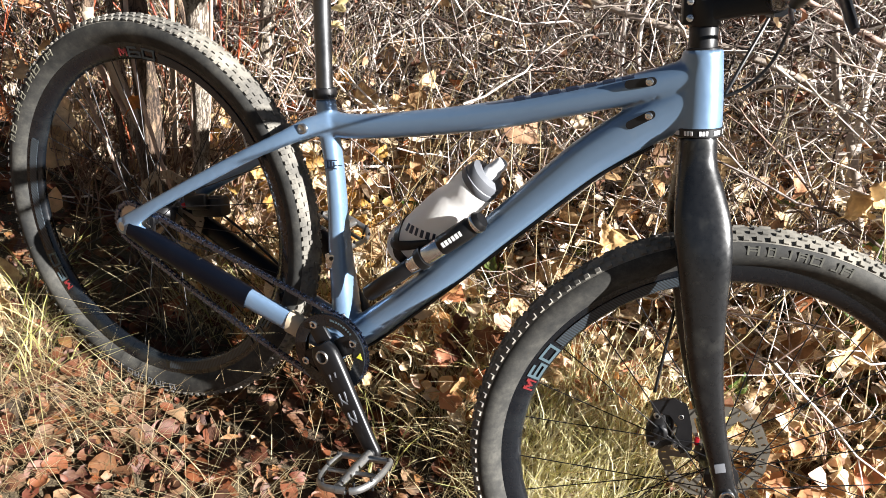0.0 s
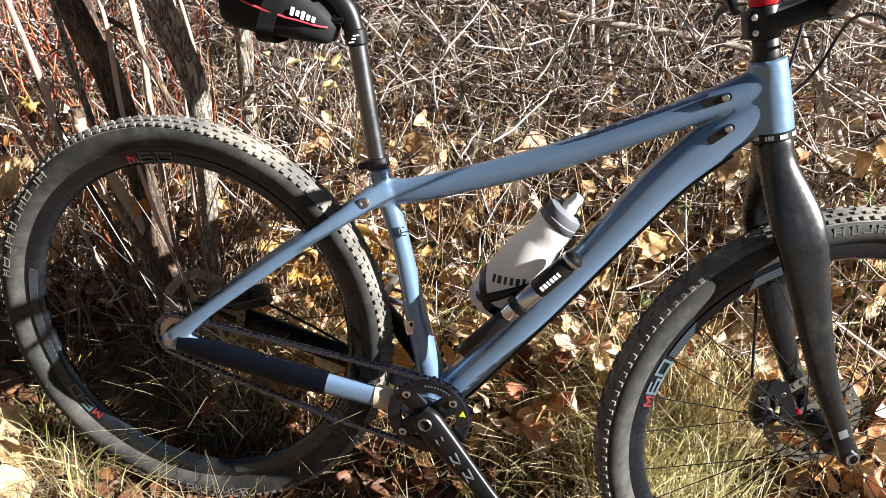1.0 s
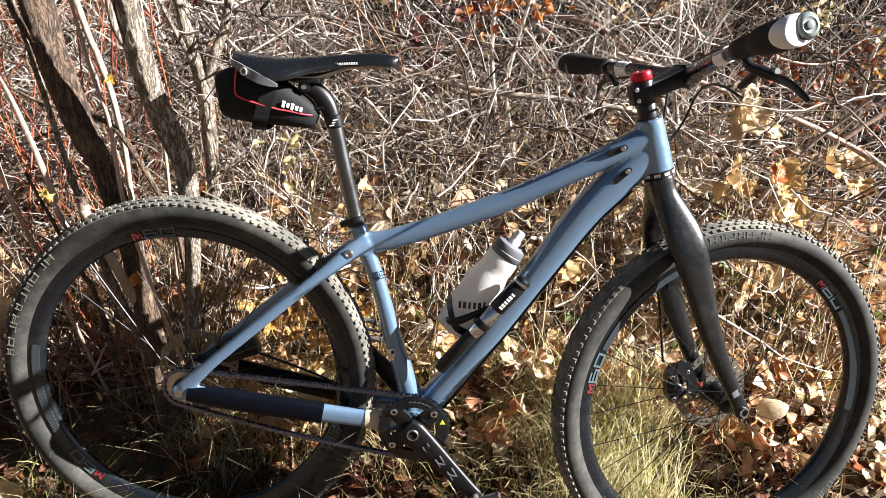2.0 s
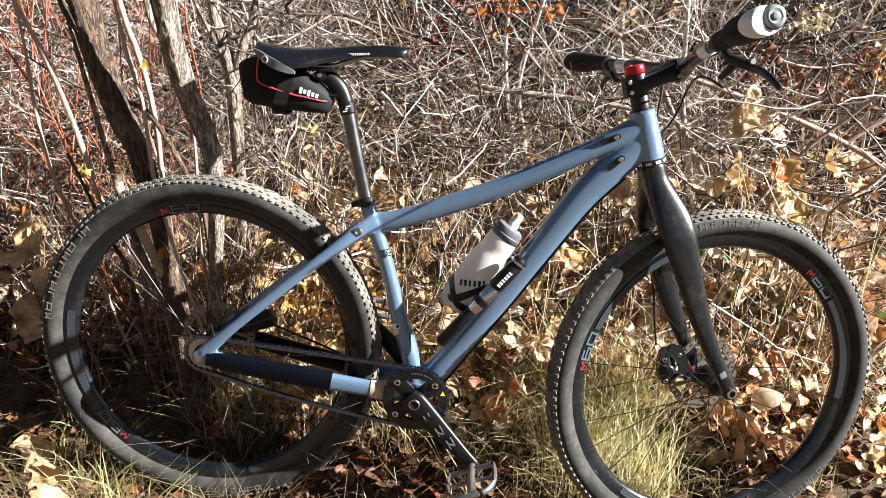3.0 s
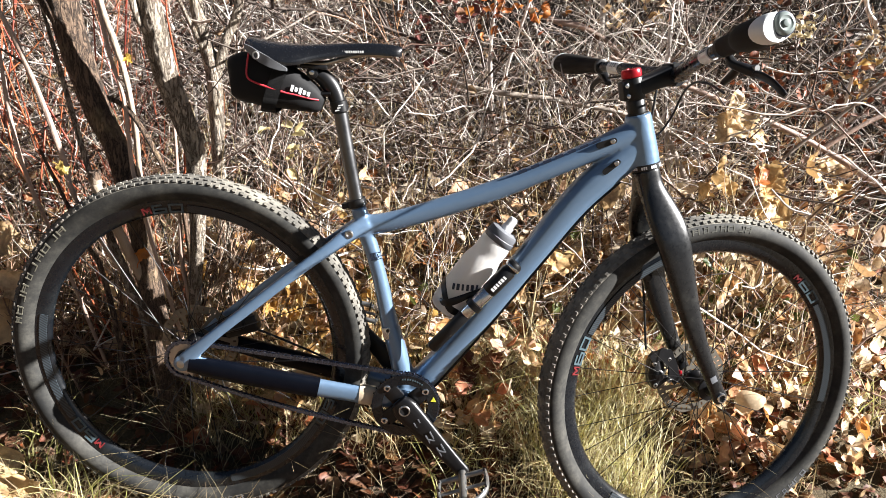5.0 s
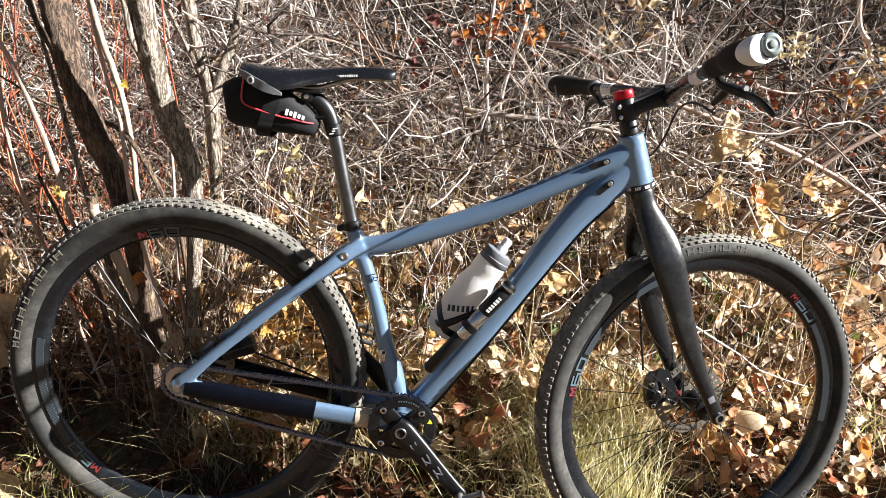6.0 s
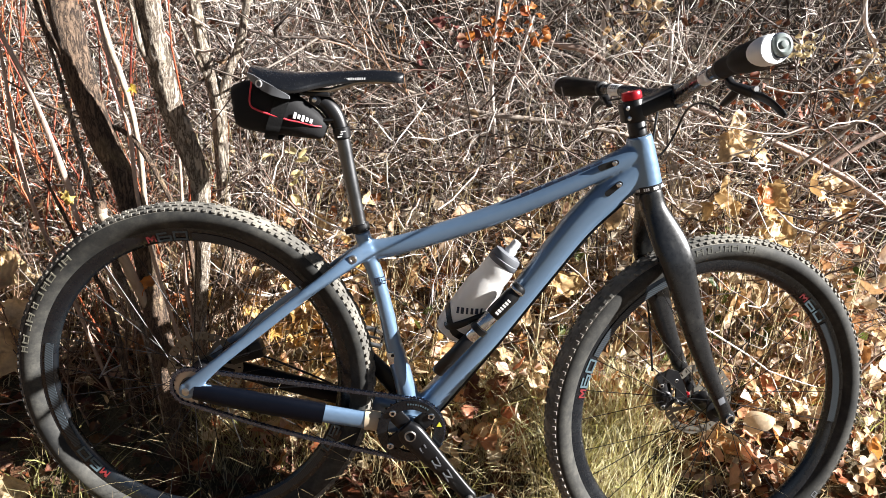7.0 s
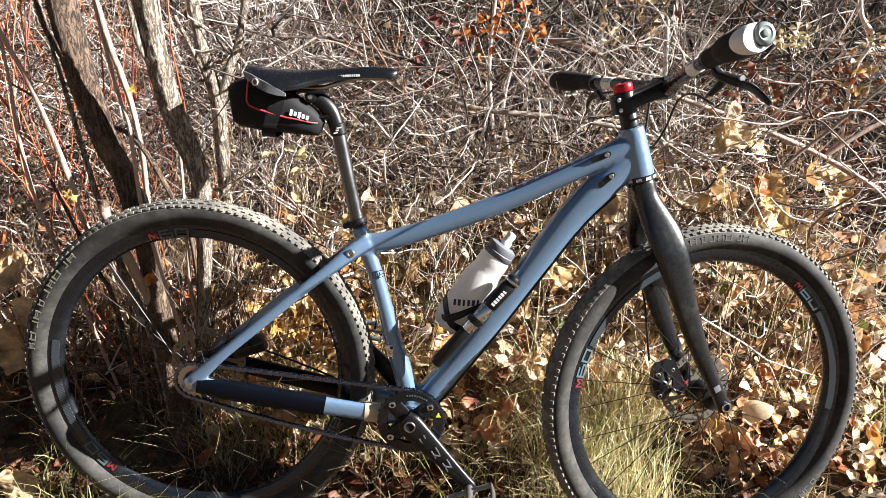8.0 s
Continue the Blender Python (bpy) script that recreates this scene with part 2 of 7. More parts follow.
def wood(name, stops, scale=40.0, rough=0.8, bumpy=0.5, stretch=(1, 1, 0.25), blotch=(0.55, 0.53, 0.48), amount=0.4):
    m, nt, p = nodes_of(name)
    g = nt.nodes.new("ShaderNodeNewGeometry")
    col = ramp(nt, g.outputs["Random Per Island"], stops)
    f1, f2 = noise_node(nt, scale, 5, 0.65, stretch=stretch), noise_node(nt, scale * 0.3, 4)
    col = mix(nt, 0.6, col, mix(nt, f1, (0.35, 0.33, 0.3), (1.25, 1.22, 1.18)), "MULTIPLY")
    col = mix(nt, ramp(nt, f2, [(0.55, (0, 0, 0)), (0.7, (amount, amount, amount))]), col, blotch)
    link(nt, col, p.inputs["Base Color"])
    p.inputs["Roughness"].default_value = rough
    bump(nt, p, f1, bumpy, 0.004)
    return m


# dark stops of the ramp partly stand in for twigs out of the sun
TWIG = wood("grey_twig_bark", [(0.0, (0.03, 0.018, 0.013)), (0.3, (0.075, 0.045, 0.033)), (0.4, (0.5, 0.43, 0.38)), (0.64, (0.8, 0.75, 0.7)), (0.7, (0.09, 0.045, 0.032)), (0.84, (0.2, 0.125, 0.09)), (0.9, (0.66, 0.6, 0.55)), (1.0, (0.84, 0.8, 0.76))], 90, 0.5, 0.3, amount=0.25)
# dark bark colour stands in for shade deep in the brush
SHADED_TWIG = wood("shaded_shrub_bark", [(0.0, (0.0225, 0.0158, 0.0128)), (0.5, (0.0525, 0.036, 0.0277)), (0.8, (0.09, 0.0675, 0.0525)), (1.0, (0.27, 0.232, 0.203))], 60, 0.8, 0.4, amount=0.1)
BLEACHED = wood("bleached_stalk", [(0, (0.2, 0.14, 0.11)), (0.4, (0.44, 0.36, 0.31)), (1, (0.68, 0.61, 0.55))], 90, 0.6, 0.2, amount=0.1)
GREYWOOD = wood("weathered_grey_branch", [(0, (0.3, 0.25, 0.21)), (1, (0.36, 0.31, 0.26))], 110, 0.7, 0.5, (1, 1, 0.4), (0.14, 0.1, 0.08), 0.6)
REDTWIG = wood("red_osier_bark", [(0.0, (0.2, 0.035, 0.022)), (0.5, (0.4, 0.09, 0.035)), (0.8, (0.46, 0.16, 0.05)), (1.0, (0.26, 0.06, 0.035))], 90, 0.5, 0.15, amount=0.1)
PALESTEM = wood("pale_sunlit_stem_bark", [(0.0, (0.27, 0.21, 0.16)), (1.0, (0.38, 0.31, 0.24))], 110, 0.65, 0.7, (1, 1, 0.4), (0.26, 0.19, 0.13), 0.6)
PINKSTEM = wood("pale_pinkish_stem_bark", [(0.0, (0.3, 0.19, 0.145)), (1.0, (0.44, 0.33, 0.27))], 110, 0.6, 0.6, (1, 1, 0.6), (0.2, 0.12, 0.09), 0.55)


def bark_material(name, dark, light, lichen, crack=34.0):
    """Scaly bark: long flakes between broken upright cracks, fine grain and pale lichen."""
    m, nt, p = nodes_of(name)
    f0 = noise_node(nt, crack * 2.9, 7, 0.7, stretch=(1.0, 1.0, 0.25), distort=0.6)
    f1, f2, f3 = noise_node(nt, 190, 5, 0.75), noise_node(nt, 10, 4), noise_node(nt, 75, 6, 0.75, stretch=(1, 1, 0.5))
    ridge = ramp(nt, f0, [(0.3, (0.7, 0.7, 0.7)), (0.44, (1, 1, 1)), (0.485, (0.12, 0.12, 0.12)), (0.505, (0.0, 0.0, 0.0)), (0.55, (0.75, 0.75, 0.75)), (0.66, (1, 1, 1))])
    col = mix(nt, ridge, dark, light)
    col = mix(nt, 0.85, col, mix(nt, f3, (0.22, 0.2, 0.18), (1.6, 1.57, 1.52)), "MULTIPLY")
    col = mix(nt, 0.5, col, mix(nt, f1, (0.45, 0.43, 0.4), (1.35, 1.33, 1.3)), "MULTIPLY")
    col = mix(nt, ramp(nt, f2, [(0.56, (0, 0, 0)), (0.68, (0.5, 0.5, 0.5))]), col, lichen)
    link(nt, col, p.inputs["Base Color"])
    p.inputs["Roughness"].default_value = 0.9
    bump(nt, p, mix(nt, 0.4, ridge, f3), 1.0, 0.009)
    return m


BARK = bark_material("rough_grey_bark", (0.12, 0.085, 0.06), (0.58, 0.51, 0.43), (0.62, 0.5, 0.33))
BARK_DARK = bark_material("rough_dark_bark", (0.035, 0.022, 0.016), (0.22, 0.15, 0.105), (0.34, 0.25, 0.13))


def ground_material():
    m, nt, p = nodes_of("humus_and_leaf_mould")
    f1, f2, f3 = noise_node(nt, 180, 5), noise_node(nt, 14, 5), noise_node(nt, 1.3, 4)
    col = ramp(nt, f1, [(0.25, (0.012, 0.008, 0.005)), (0.5, (0.04, 0.025, 0.014)), (0.75, (0.1, 0.065, 0.038))])
    col = mix(nt, ramp(nt, f2, [(0.45, (0, 0, 0)), (0.65, (0.7, 0.7, 0.7))]), col, (0.07, 0.045, 0.026))
    col = mix(nt, ramp(nt, f3, [(0.42, (0, 0, 0)), (0.66, (0.7, 0.7, 0.7))]), col, mix(nt, f1, (0.06, 0.048, 0.022), (0.2, 0.16, 0.08)))
    link(nt, col, p.inputs["Base Color"])
    p.inputs["Roughness"].default_value = 0.95
    bump(nt, p, f1, 0.8, 0.01)
    return m


HUMUS = ground_material()
# for the unseen ring that blocks low sky light
RING_BROWN = simple("horizon_ring_brown", (0.045, 0.038, 0.026), (0.11, 0.088, 0.06), 0.95, 0.0, 0.5, 0.0, spec=0.1)


# ---- building helpers ----
def finish(me, mat, angle=40.0):
    if mat:
        me.materials.append(mat)
    me.polygons.foreach_set("use_smooth", [True] * len(me.polygons))
    me.set_sharp_from_angle(angle=radians(angle))
    return me


def part(name, bm, mat, parent=None, label="", m=None, angle=40.0):
    """Links a bmesh as one mesh object under a thing or under a part."""
    bmesh.ops.recalc_face_normals(bm, faces=bm.faces)
    me = bpy.data.meshes.new(name)
    bm.to_mesh(me)
    bm.free()
    finish(me, mat, angle)
    ob = new(name, me)
    ob.parent = parent
    if m is not None:
        ob.matrix_local = m
    if label:
        tagged(ob, label)
    return ob


def shared(name, me, parent, m, label=""):
    ob = new(name, me)
    ob.parent = parent
    ob.matrix_local = m
    if label:
        tagged(ob, label)
    return ob


def mesh_of(name, bm, mat, angle=40.0):
    bmesh.ops.recalc_face_normals(bm, faces=bm.faces)
    me = bpy.data.meshes.new(name)
    bm.to_mesh(me)
    bm.free()
    return finish(me, mat, angle)


def thing(name, m, label, category, group=""):
    e = new(name)
    e.empty_display_size = 0.05
    e.matrix_world = m
    return tagged(e, label, category, group)


def spline(pts, n=6):
    """Catmull-Rom through tuples of any length."""
    p = [np.array(q, float) for q in pts]
    p = [2 * p[0] - p[1]] + p + [2 * p[-1] - p[-2]]
    out = []
    for i in range(1, len(p) - 2):
        for k in range(n):
            t = k / n
            a, b, c, d = p[i - 1:i + 3]
            out.append(0.5 * (2 * b + (c - a) * t + (2 * a - 5 * b + 4 * c - d) * t * t + (3 * b - a - 3 * c + d) * t ** 3))
    return out + [p[-2]]


def sweep(bm, rows, n=16, side=(0, 1, 0), power=2.0, caps=True):
    """A closed tube along rows of (x, y, z, half height, half width); width lies along side."""
    rows = [np.array(r, float) for r in rows]
    side = np.array(side, float)
    rings = []
    for i, r in enumerate(rows):
        t = rows[min(i + 1, len(rows) - 1)][:3] - rows[max(i - 1, 0)][:3]
        t /= np.linalg.norm(t) + 1e-9
        s = side - t * (side @ t)
        s /= np.linalg.norm(s) + 1e-9
        u = np.cross(t, s)
        ring = []
        for k in range(n):
            c, d = math.cos(2 * math.pi * k / n), math.sin(2 * math.pi * k / n)
            c = math.copysign(abs(c) ** (2 / power), c)
            d = math.copysign(abs(d) ** (2 / power), d)
            ring.append(bm.verts.new(r[:3] + u * c * r[3] + s * d * r[4]))
        rings.append(ring)
    for a, b in zip(rings, rings[1:]):
        for k in range(n):
            bm.faces.new((a[k], a[(k + 1) % n], b[(k + 1) % n], b[k]))
    if caps:
        bm.faces.new(rings[0][::-1])
        bm.faces.new(rings[-1])


def pipe(bm, pts, r, n=8, k=5, side=(0, 1, 0.01)):
    """A round tube or cable through a few points."""
    sweep(bm, [(*q, r, r) for q in spline(pts, k)], n, side)


def lathe(bm, prof, n=32, m=None, closed=False):
    """Turns a profile of (radius, height) about the local z axis."""
    m = m or Matrix()
    rings = [[bm.verts.new(m @ Vector((r * math.cos(2 * math.pi * k / n), r * math.sin(2 * math.pi * k / n), z))) for k in range(n)] for r, z in prof]
    pairs = list(zip(rings, rings[1:])) + ([(rings[-1], rings[0])] if closed else [])
    for a, b in pairs:
        for k in range(n):
            bm.faces.new((a[k], a[(k + 1) % n], b[(k + 1) % n], b[k]))
    if not closed:
        bm.faces.new(rings[0][::-1])
        bm.faces.new(rings[-1])


def block(bm, m, x, y, z, bevel=0.0):
    """A box of full sizes x, y, z with softened edges."""
    made = bmesh.ops.create_cube(bm, size=1.0, matrix=m @ Matrix.Diagonal((x, y, z, 1)))
    if bevel:
        es = list({e for v in made["verts"] for e in v.link_edges})
        bmesh.ops.bevel(bm, geom=es, offset=bevel, segments=2, affect="EDGES", profile=0.5)


def plate(bm, outline, z0, z1, m=None):
    """A flat plate with an outline of (x, y), between two heights."""
    m = m or Matrix()
    a = [bm.verts.new(m @ Vector((x, y, z0))) for x, y in outline]
    b = [bm.verts.new(m @ Vector((x, y, z1))) for x, y in outline]
    bm.faces.new(a[::-1])
    bm.faces.new(b)
    k = len(a)
    for i in range(k):
        bm.faces.new((a[i], a[(i + 1) % k], b[(i + 1) % k], b[i]))


def arc_patch(bm, r0, r1, a0, a1, z, thick=0.0006, n=8, tilt=0.0):
    """A thin curved patch on a ring: radii r0 to r1, angles a0 to a1 (degrees), lying on height z, raised by thick."""
    rows = []
    for k in range(n + 1):
        a = radians(a0 + (a1 - a0) * k / n)
        c, s = math.cos(a), math.sin(a)
        rows.append([bm.verts.new((r * c, r * s, h)) for r, h in ((r0, z + thick), (r1, z + tilt + thick), (r1, z + tilt - 0.001), (r0, z - 0.001))])
    for p, q in zip(rows, rows[1:]):
        for i in range(4):
            bm.faces.new((p[i], p[(i + 1) % 4], q[(i + 1) % 4], q[i]))
    bm.faces.new(rows[0])
    bm.faces.new(rows[-1][::-1])


def fast_mesh(name, verts, quads, mat, tris=None, smooth=True):
    """A mesh from arrays of vertices and quads (and triangles)."""
    me = bpy.data.meshes.new(name)
    nq = len(quads)
    nt = 0 if tris is None else len(tris)
    me.vertices.add(len(verts))
    me.vertices.foreach_set("co", np.asarray(verts, np.float32).ravel())
    me.loops.add(4 * nq + 3 * nt)
    idx = np.asarray(quads, np.int32).ravel() if nq else np.zeros(0, np.int32)
    if nt:
        idx = np.concatenate([idx, np.asarray(tris, np.int32).ravel()])
    me.loops.foreach_set("vertex_index", idx)
    me.polygons.add(nq + nt)
    starts = np.concatenate([np.arange(nq) * 4, 4 * nq + np.arange(nt) * 3]).astype(np.int32)
    me.polygons.foreach_set("loop_start", starts)
    me.polygons.foreach_set("use_smooth", np.full(nq + nt, smooth))
    me.update(calc_edges=True)
    me.materials.append(mat)
    return me


def tubes(paths, radii, sides=3):
    """Vertices and quads of many tapered tubes: paths (N, K, 3), radii (N, K)."""
    N, K, _ = paths.shape
    t = np.gradient(paths, axis=1)
    t /= np.linalg.norm(t, axis=2, keepdims=True) + 1e-9
    ref = np.where(np.abs(t[..., 2:3]) > 0.9, np.array([1.0, 0, 0]), np.array([0, 0, 1.0]))
    u = np.cross(t, ref)
    u /= np.linalg.norm(u, axis=2, keepdims=True) + 1e-9
    v = np.cross(t, u)
    a = np.arange(sides) * 2 * np.pi / sides
    ring = u[:, :, None] * np.cos(a)[:, None] + v[:, :, None] * np.sin(a)[:, None]
    verts = paths[:, :, None] + ring * radii[:, :, None, None]
    i = np.arange(N * K * sides).reshape(N, K, sides)
    nx = np.roll(i, -1, axis=2)
    quads = np.stack([i[:, :-1], nx[:, :-1], nx[:, 1:], i[:, 1:]], -1).reshape(-1, 4)
    return verts.reshape(-1, 3), quads


# ---- ground: a flat verge that rises into a bank behind the bicycle ----
def smooth(a, b, x):
    t = np.clip((x - a) / (b - a), 0, 1)
    return t * t * (3 - 2 * t)


def ground_z(x, y):
    x, y = np.asarray(x, float), np.asarray(y, float)
    z = 0.19 * smooth(0.02, 0.38, y) + 0.19 * smooth(0.3, 1.3, y) + 0.55 * smooth(1.0, 3.2, y) + 1.3 * smooth(2.6, 7.0, y)
    z = z + 0.018 * np.sin(3.1 * x + 1.2) * np.sin(2.7 * y + 0.4) + 0.008 * np.sin(11 * x + 2.0 * y) * np.sin(9 * y - 1.0)
    far = smooth(5, 30, np.hypot(x, y))
    return z - 0.008 + far * 0.6 * np.sin(0.11 * x + 1) * np.sin(0.09 * y)


def build_ground():
    near = np.arange(-2.6, 3.6, 0.05)
    xs = np.concatenate([-np.geomspace(400, 2.7, 26), near, np.geomspace(3.7, 400, 26)])
    neary = np.arange(-1.8, 5.0, 0.05)
    ys = np.concatenate([-np.geomspace(400, 1.9, 26), neary, np.geomspace(5.1, 400, 26)])
    X, Y = np.meshgrid(xs, ys)
    Z = ground_z(X, Y)
    v = np.stack([X, Y, Z], -1).reshape(-1, 3)
    i = np.arange(len(xs) * len(ys)).reshape(len(ys), len(xs))
    q = np.stack([i[:-1, :-1], i[:-1, 1:], i[1:, 1:], i[1:, :-1]], -1).reshape(-1, 4)
    ob = new("ground", fast_mesh("ground", v, q, HUMUS))
    return tagged(ob, "brown leaf-mould verge rising into a brushy bank", "ground", kind="structure")


GROUND = build_ground()


def build_horizon_ring():
    """A brown ring far off, never in view: closes the place, cuts the bright horizon."""
    rng = np.random.default_rng(2)
    n, ph = 240, rng.uniform(0, 6.28, 8)
    a = np.arange(n) * 2 * np.pi / n
    top = 24 + 5 * np.sin(3 * a + ph[0]) + 3 * np.sin(7 * a + ph[1]) + 1.6 * np.sin(19 * a + ph[2]) + rng.normal(0, 0.9, n)
    rows = []
    for f, r in ((-0.1, 88.0), (0.35, 96.0), (0.75, 106.0), (1.0, 114.0), (0.9, 126.0), (-0.1, 150.0)):
        rr = r + 4 * np.sin(5 * a + ph[3] + 3 * f)
        rows.append(np.stack([rr * np.cos(a), rr * np.sin(a), top * f + rng.normal(0, 0.4, n)], -1))
    v = np.stack(rows)
    i = np.arange(v.shape[0] * n).reshape(v.shape[0], n)
    nx = np.roll(i, -1, axis=1)
    q = np.stack([i[:-1], nx[:-1], nx[1:], i[1:]], -1).reshape(-1, 4)
    ob = new("backdrop", fast_mesh("backdrop", v.reshape(-1, 3), q, RING_BROWN))
    return tagged(ob, "unseen dull brown ring in the distance that cuts off the bright horizon", "hillside", kind="structure")


build_horizon_ring()

# ---- the bicycle: x forward, y to its left, z up, origin at the bottom bracket ----
SIZE = 1.0128
BIKE = Matrix.Translation((0.0001, 0.0619, 0.2988)) @ pose(0, 0, 0, -5.472, -0.296, -0.136) @ Matrix.Scale(SIZE, 4)
TRUE_SIZE = Matrix.Scale(1 / SIZE, 4)
REAR = Vector((-0.4409, 0, 0.0646))
STEER = Matrix.Translation((0.4245, 0, 0.507)) @ pose(0, 0, 0, 0, -17, 0) @ pose(0, 0, 0, 0, 0, 13.9)
FORK_AXLE = Vector((0.0559, 0.0015, -0.4805))
bike = thing("bicycle", BIKE, "blue-grey carbon hardtail bicycle with black fork leaning into the brush", "bicycle")


def build_frame():
    bm = bmesh.new()
    sweep(bm, spline([(-0.118, 0, 0.352, 0.021, 0.017), (-0.06, 0, 0.364, 0.0195, 0.018), (0.03, 0, 0.397, 0.0195, 0.019), (0.14, 0, 0.443, 0.020, 0.021),
                      (0.244, 0, 0.495, 0.019, 0.023), (0.33, 0, 0.541, 0.020, 0.024), (0.397, 0, 0.578, 0.024, 0.024)], 6), 20, power=2.4)
    sweep(bm, spline([(0.407, 0, 0.553, 0.03, 0.024), (0.352, 0, 0.497, 0.030, 0.026), (0.296, 0, 0.432, 0.028, 0.027), (0.225, 0, 0.322, 0.026, 0.027),
                      (0.15, 0, 0.205, 0.025, 0.028), (0.085, 0, 0.11, 0.025, 0.029), (0.03, 0, 0.035, 0.026, 0.032), (0, 0, 0, 0.024, 0.034)], 6), 20, power=2.6)
    sweep(bm, spline([(-0.1195, 0, 0.39, 0.0155, 0.0165), (-0.1, 0, 0.335, 0.016, 0.0165), (-0.081, 0, 0.285, 0.0148, 0.0165), (-0.062, 0, 0.222, 0.0155, 0.018),
                      (-0.043, 0, 0.152, 0.018, 0.022), (-0.016, 0, 0.07, 0.021, 0.028), (0, 0, 0.005, 0.024, 0.033)], 6), 20, power=2.3)
    sweep(bm, spline([(0.4225, 0, 0.513, 0.0292, 0.029), (0.415, 0, 0.54, 0.0282, 0.0275), (0.404, 0, 0.576, 0.0265, 0.026), (0.3935, 0, 0.61, 0.0245, 0.025)], 4), 24)
    lathe(bm, [(0.0225, -0.041), (0.024, -0.038), (0.024, 0.038), (0.0225, 0.041)], 28, pose(0, 0, 0, 90))
    for s in (-1, 1):
        sweep(bm, spline([(-0.1, 0.006 * s, 0.357, 0.017, 0.016), (-0.127, 0.02 * s, 0.343, 0.0165, 0.011), (-0.165, 0.036 * s, 0.313, 0.013, 0.008), (-0.22, 0.047 * s, 0.269, 0.0115, 0.0075),
                          (-0.30, 0.058 * s, 0.199, 0.0115, 0.0078), (-0.378, 0.066 * s, 0.129, 0.0115, 0.008), (-0.434, 0.069 * s, 0.0735, 0.016, 0.007)], 6), 14, power=2.3)
        sweep(bm, spline([(-0.439, 0.069 * s, 0.0665, 0.015, 0.007), (-0.39, 0.067 * s, 0.061, 0.017, 0.0085), (-0.333, 0.062 * s, 0.049, 0.0185, 0.010), (-0.25, 0.054 * s, 0.035, 0.019, 0.011),
                          (-0.173, 0.046 * s, 0.022, 0.019, 0.0115), (-0.11, 0.04 * s, 0.013, 0.019, 0.012), (-0.05, 0.034 * s, 0.005, 0.02, 0.013), (0, 0.026 * s, 0, 0.02, 0.014)], 6), 14, power=2.5)
        lathe(bm, [(0.012, -0.005), (0.017, -0.004), (0.017, 0.004), (0.012, 0.005)], 20, Matrix.Translation((REAR.x, 0.069 * s, REAR.z)) @ pose(0, 0, 0, 90))
    ob = part("frame", bm, BLUE, bike, "blue-grey painted carbon frame")
    r = ob.modifiers.new("blend", "REMESH")
    r.mode, r.voxel_size, r.use_smooth_shade = "VOXEL", 0.0028, True
    s = ob.modifiers.new("relax", "SMOOTH")
    s.factor, s.iterations = 0.5, 9
    return ob


FRAME = build_frame()


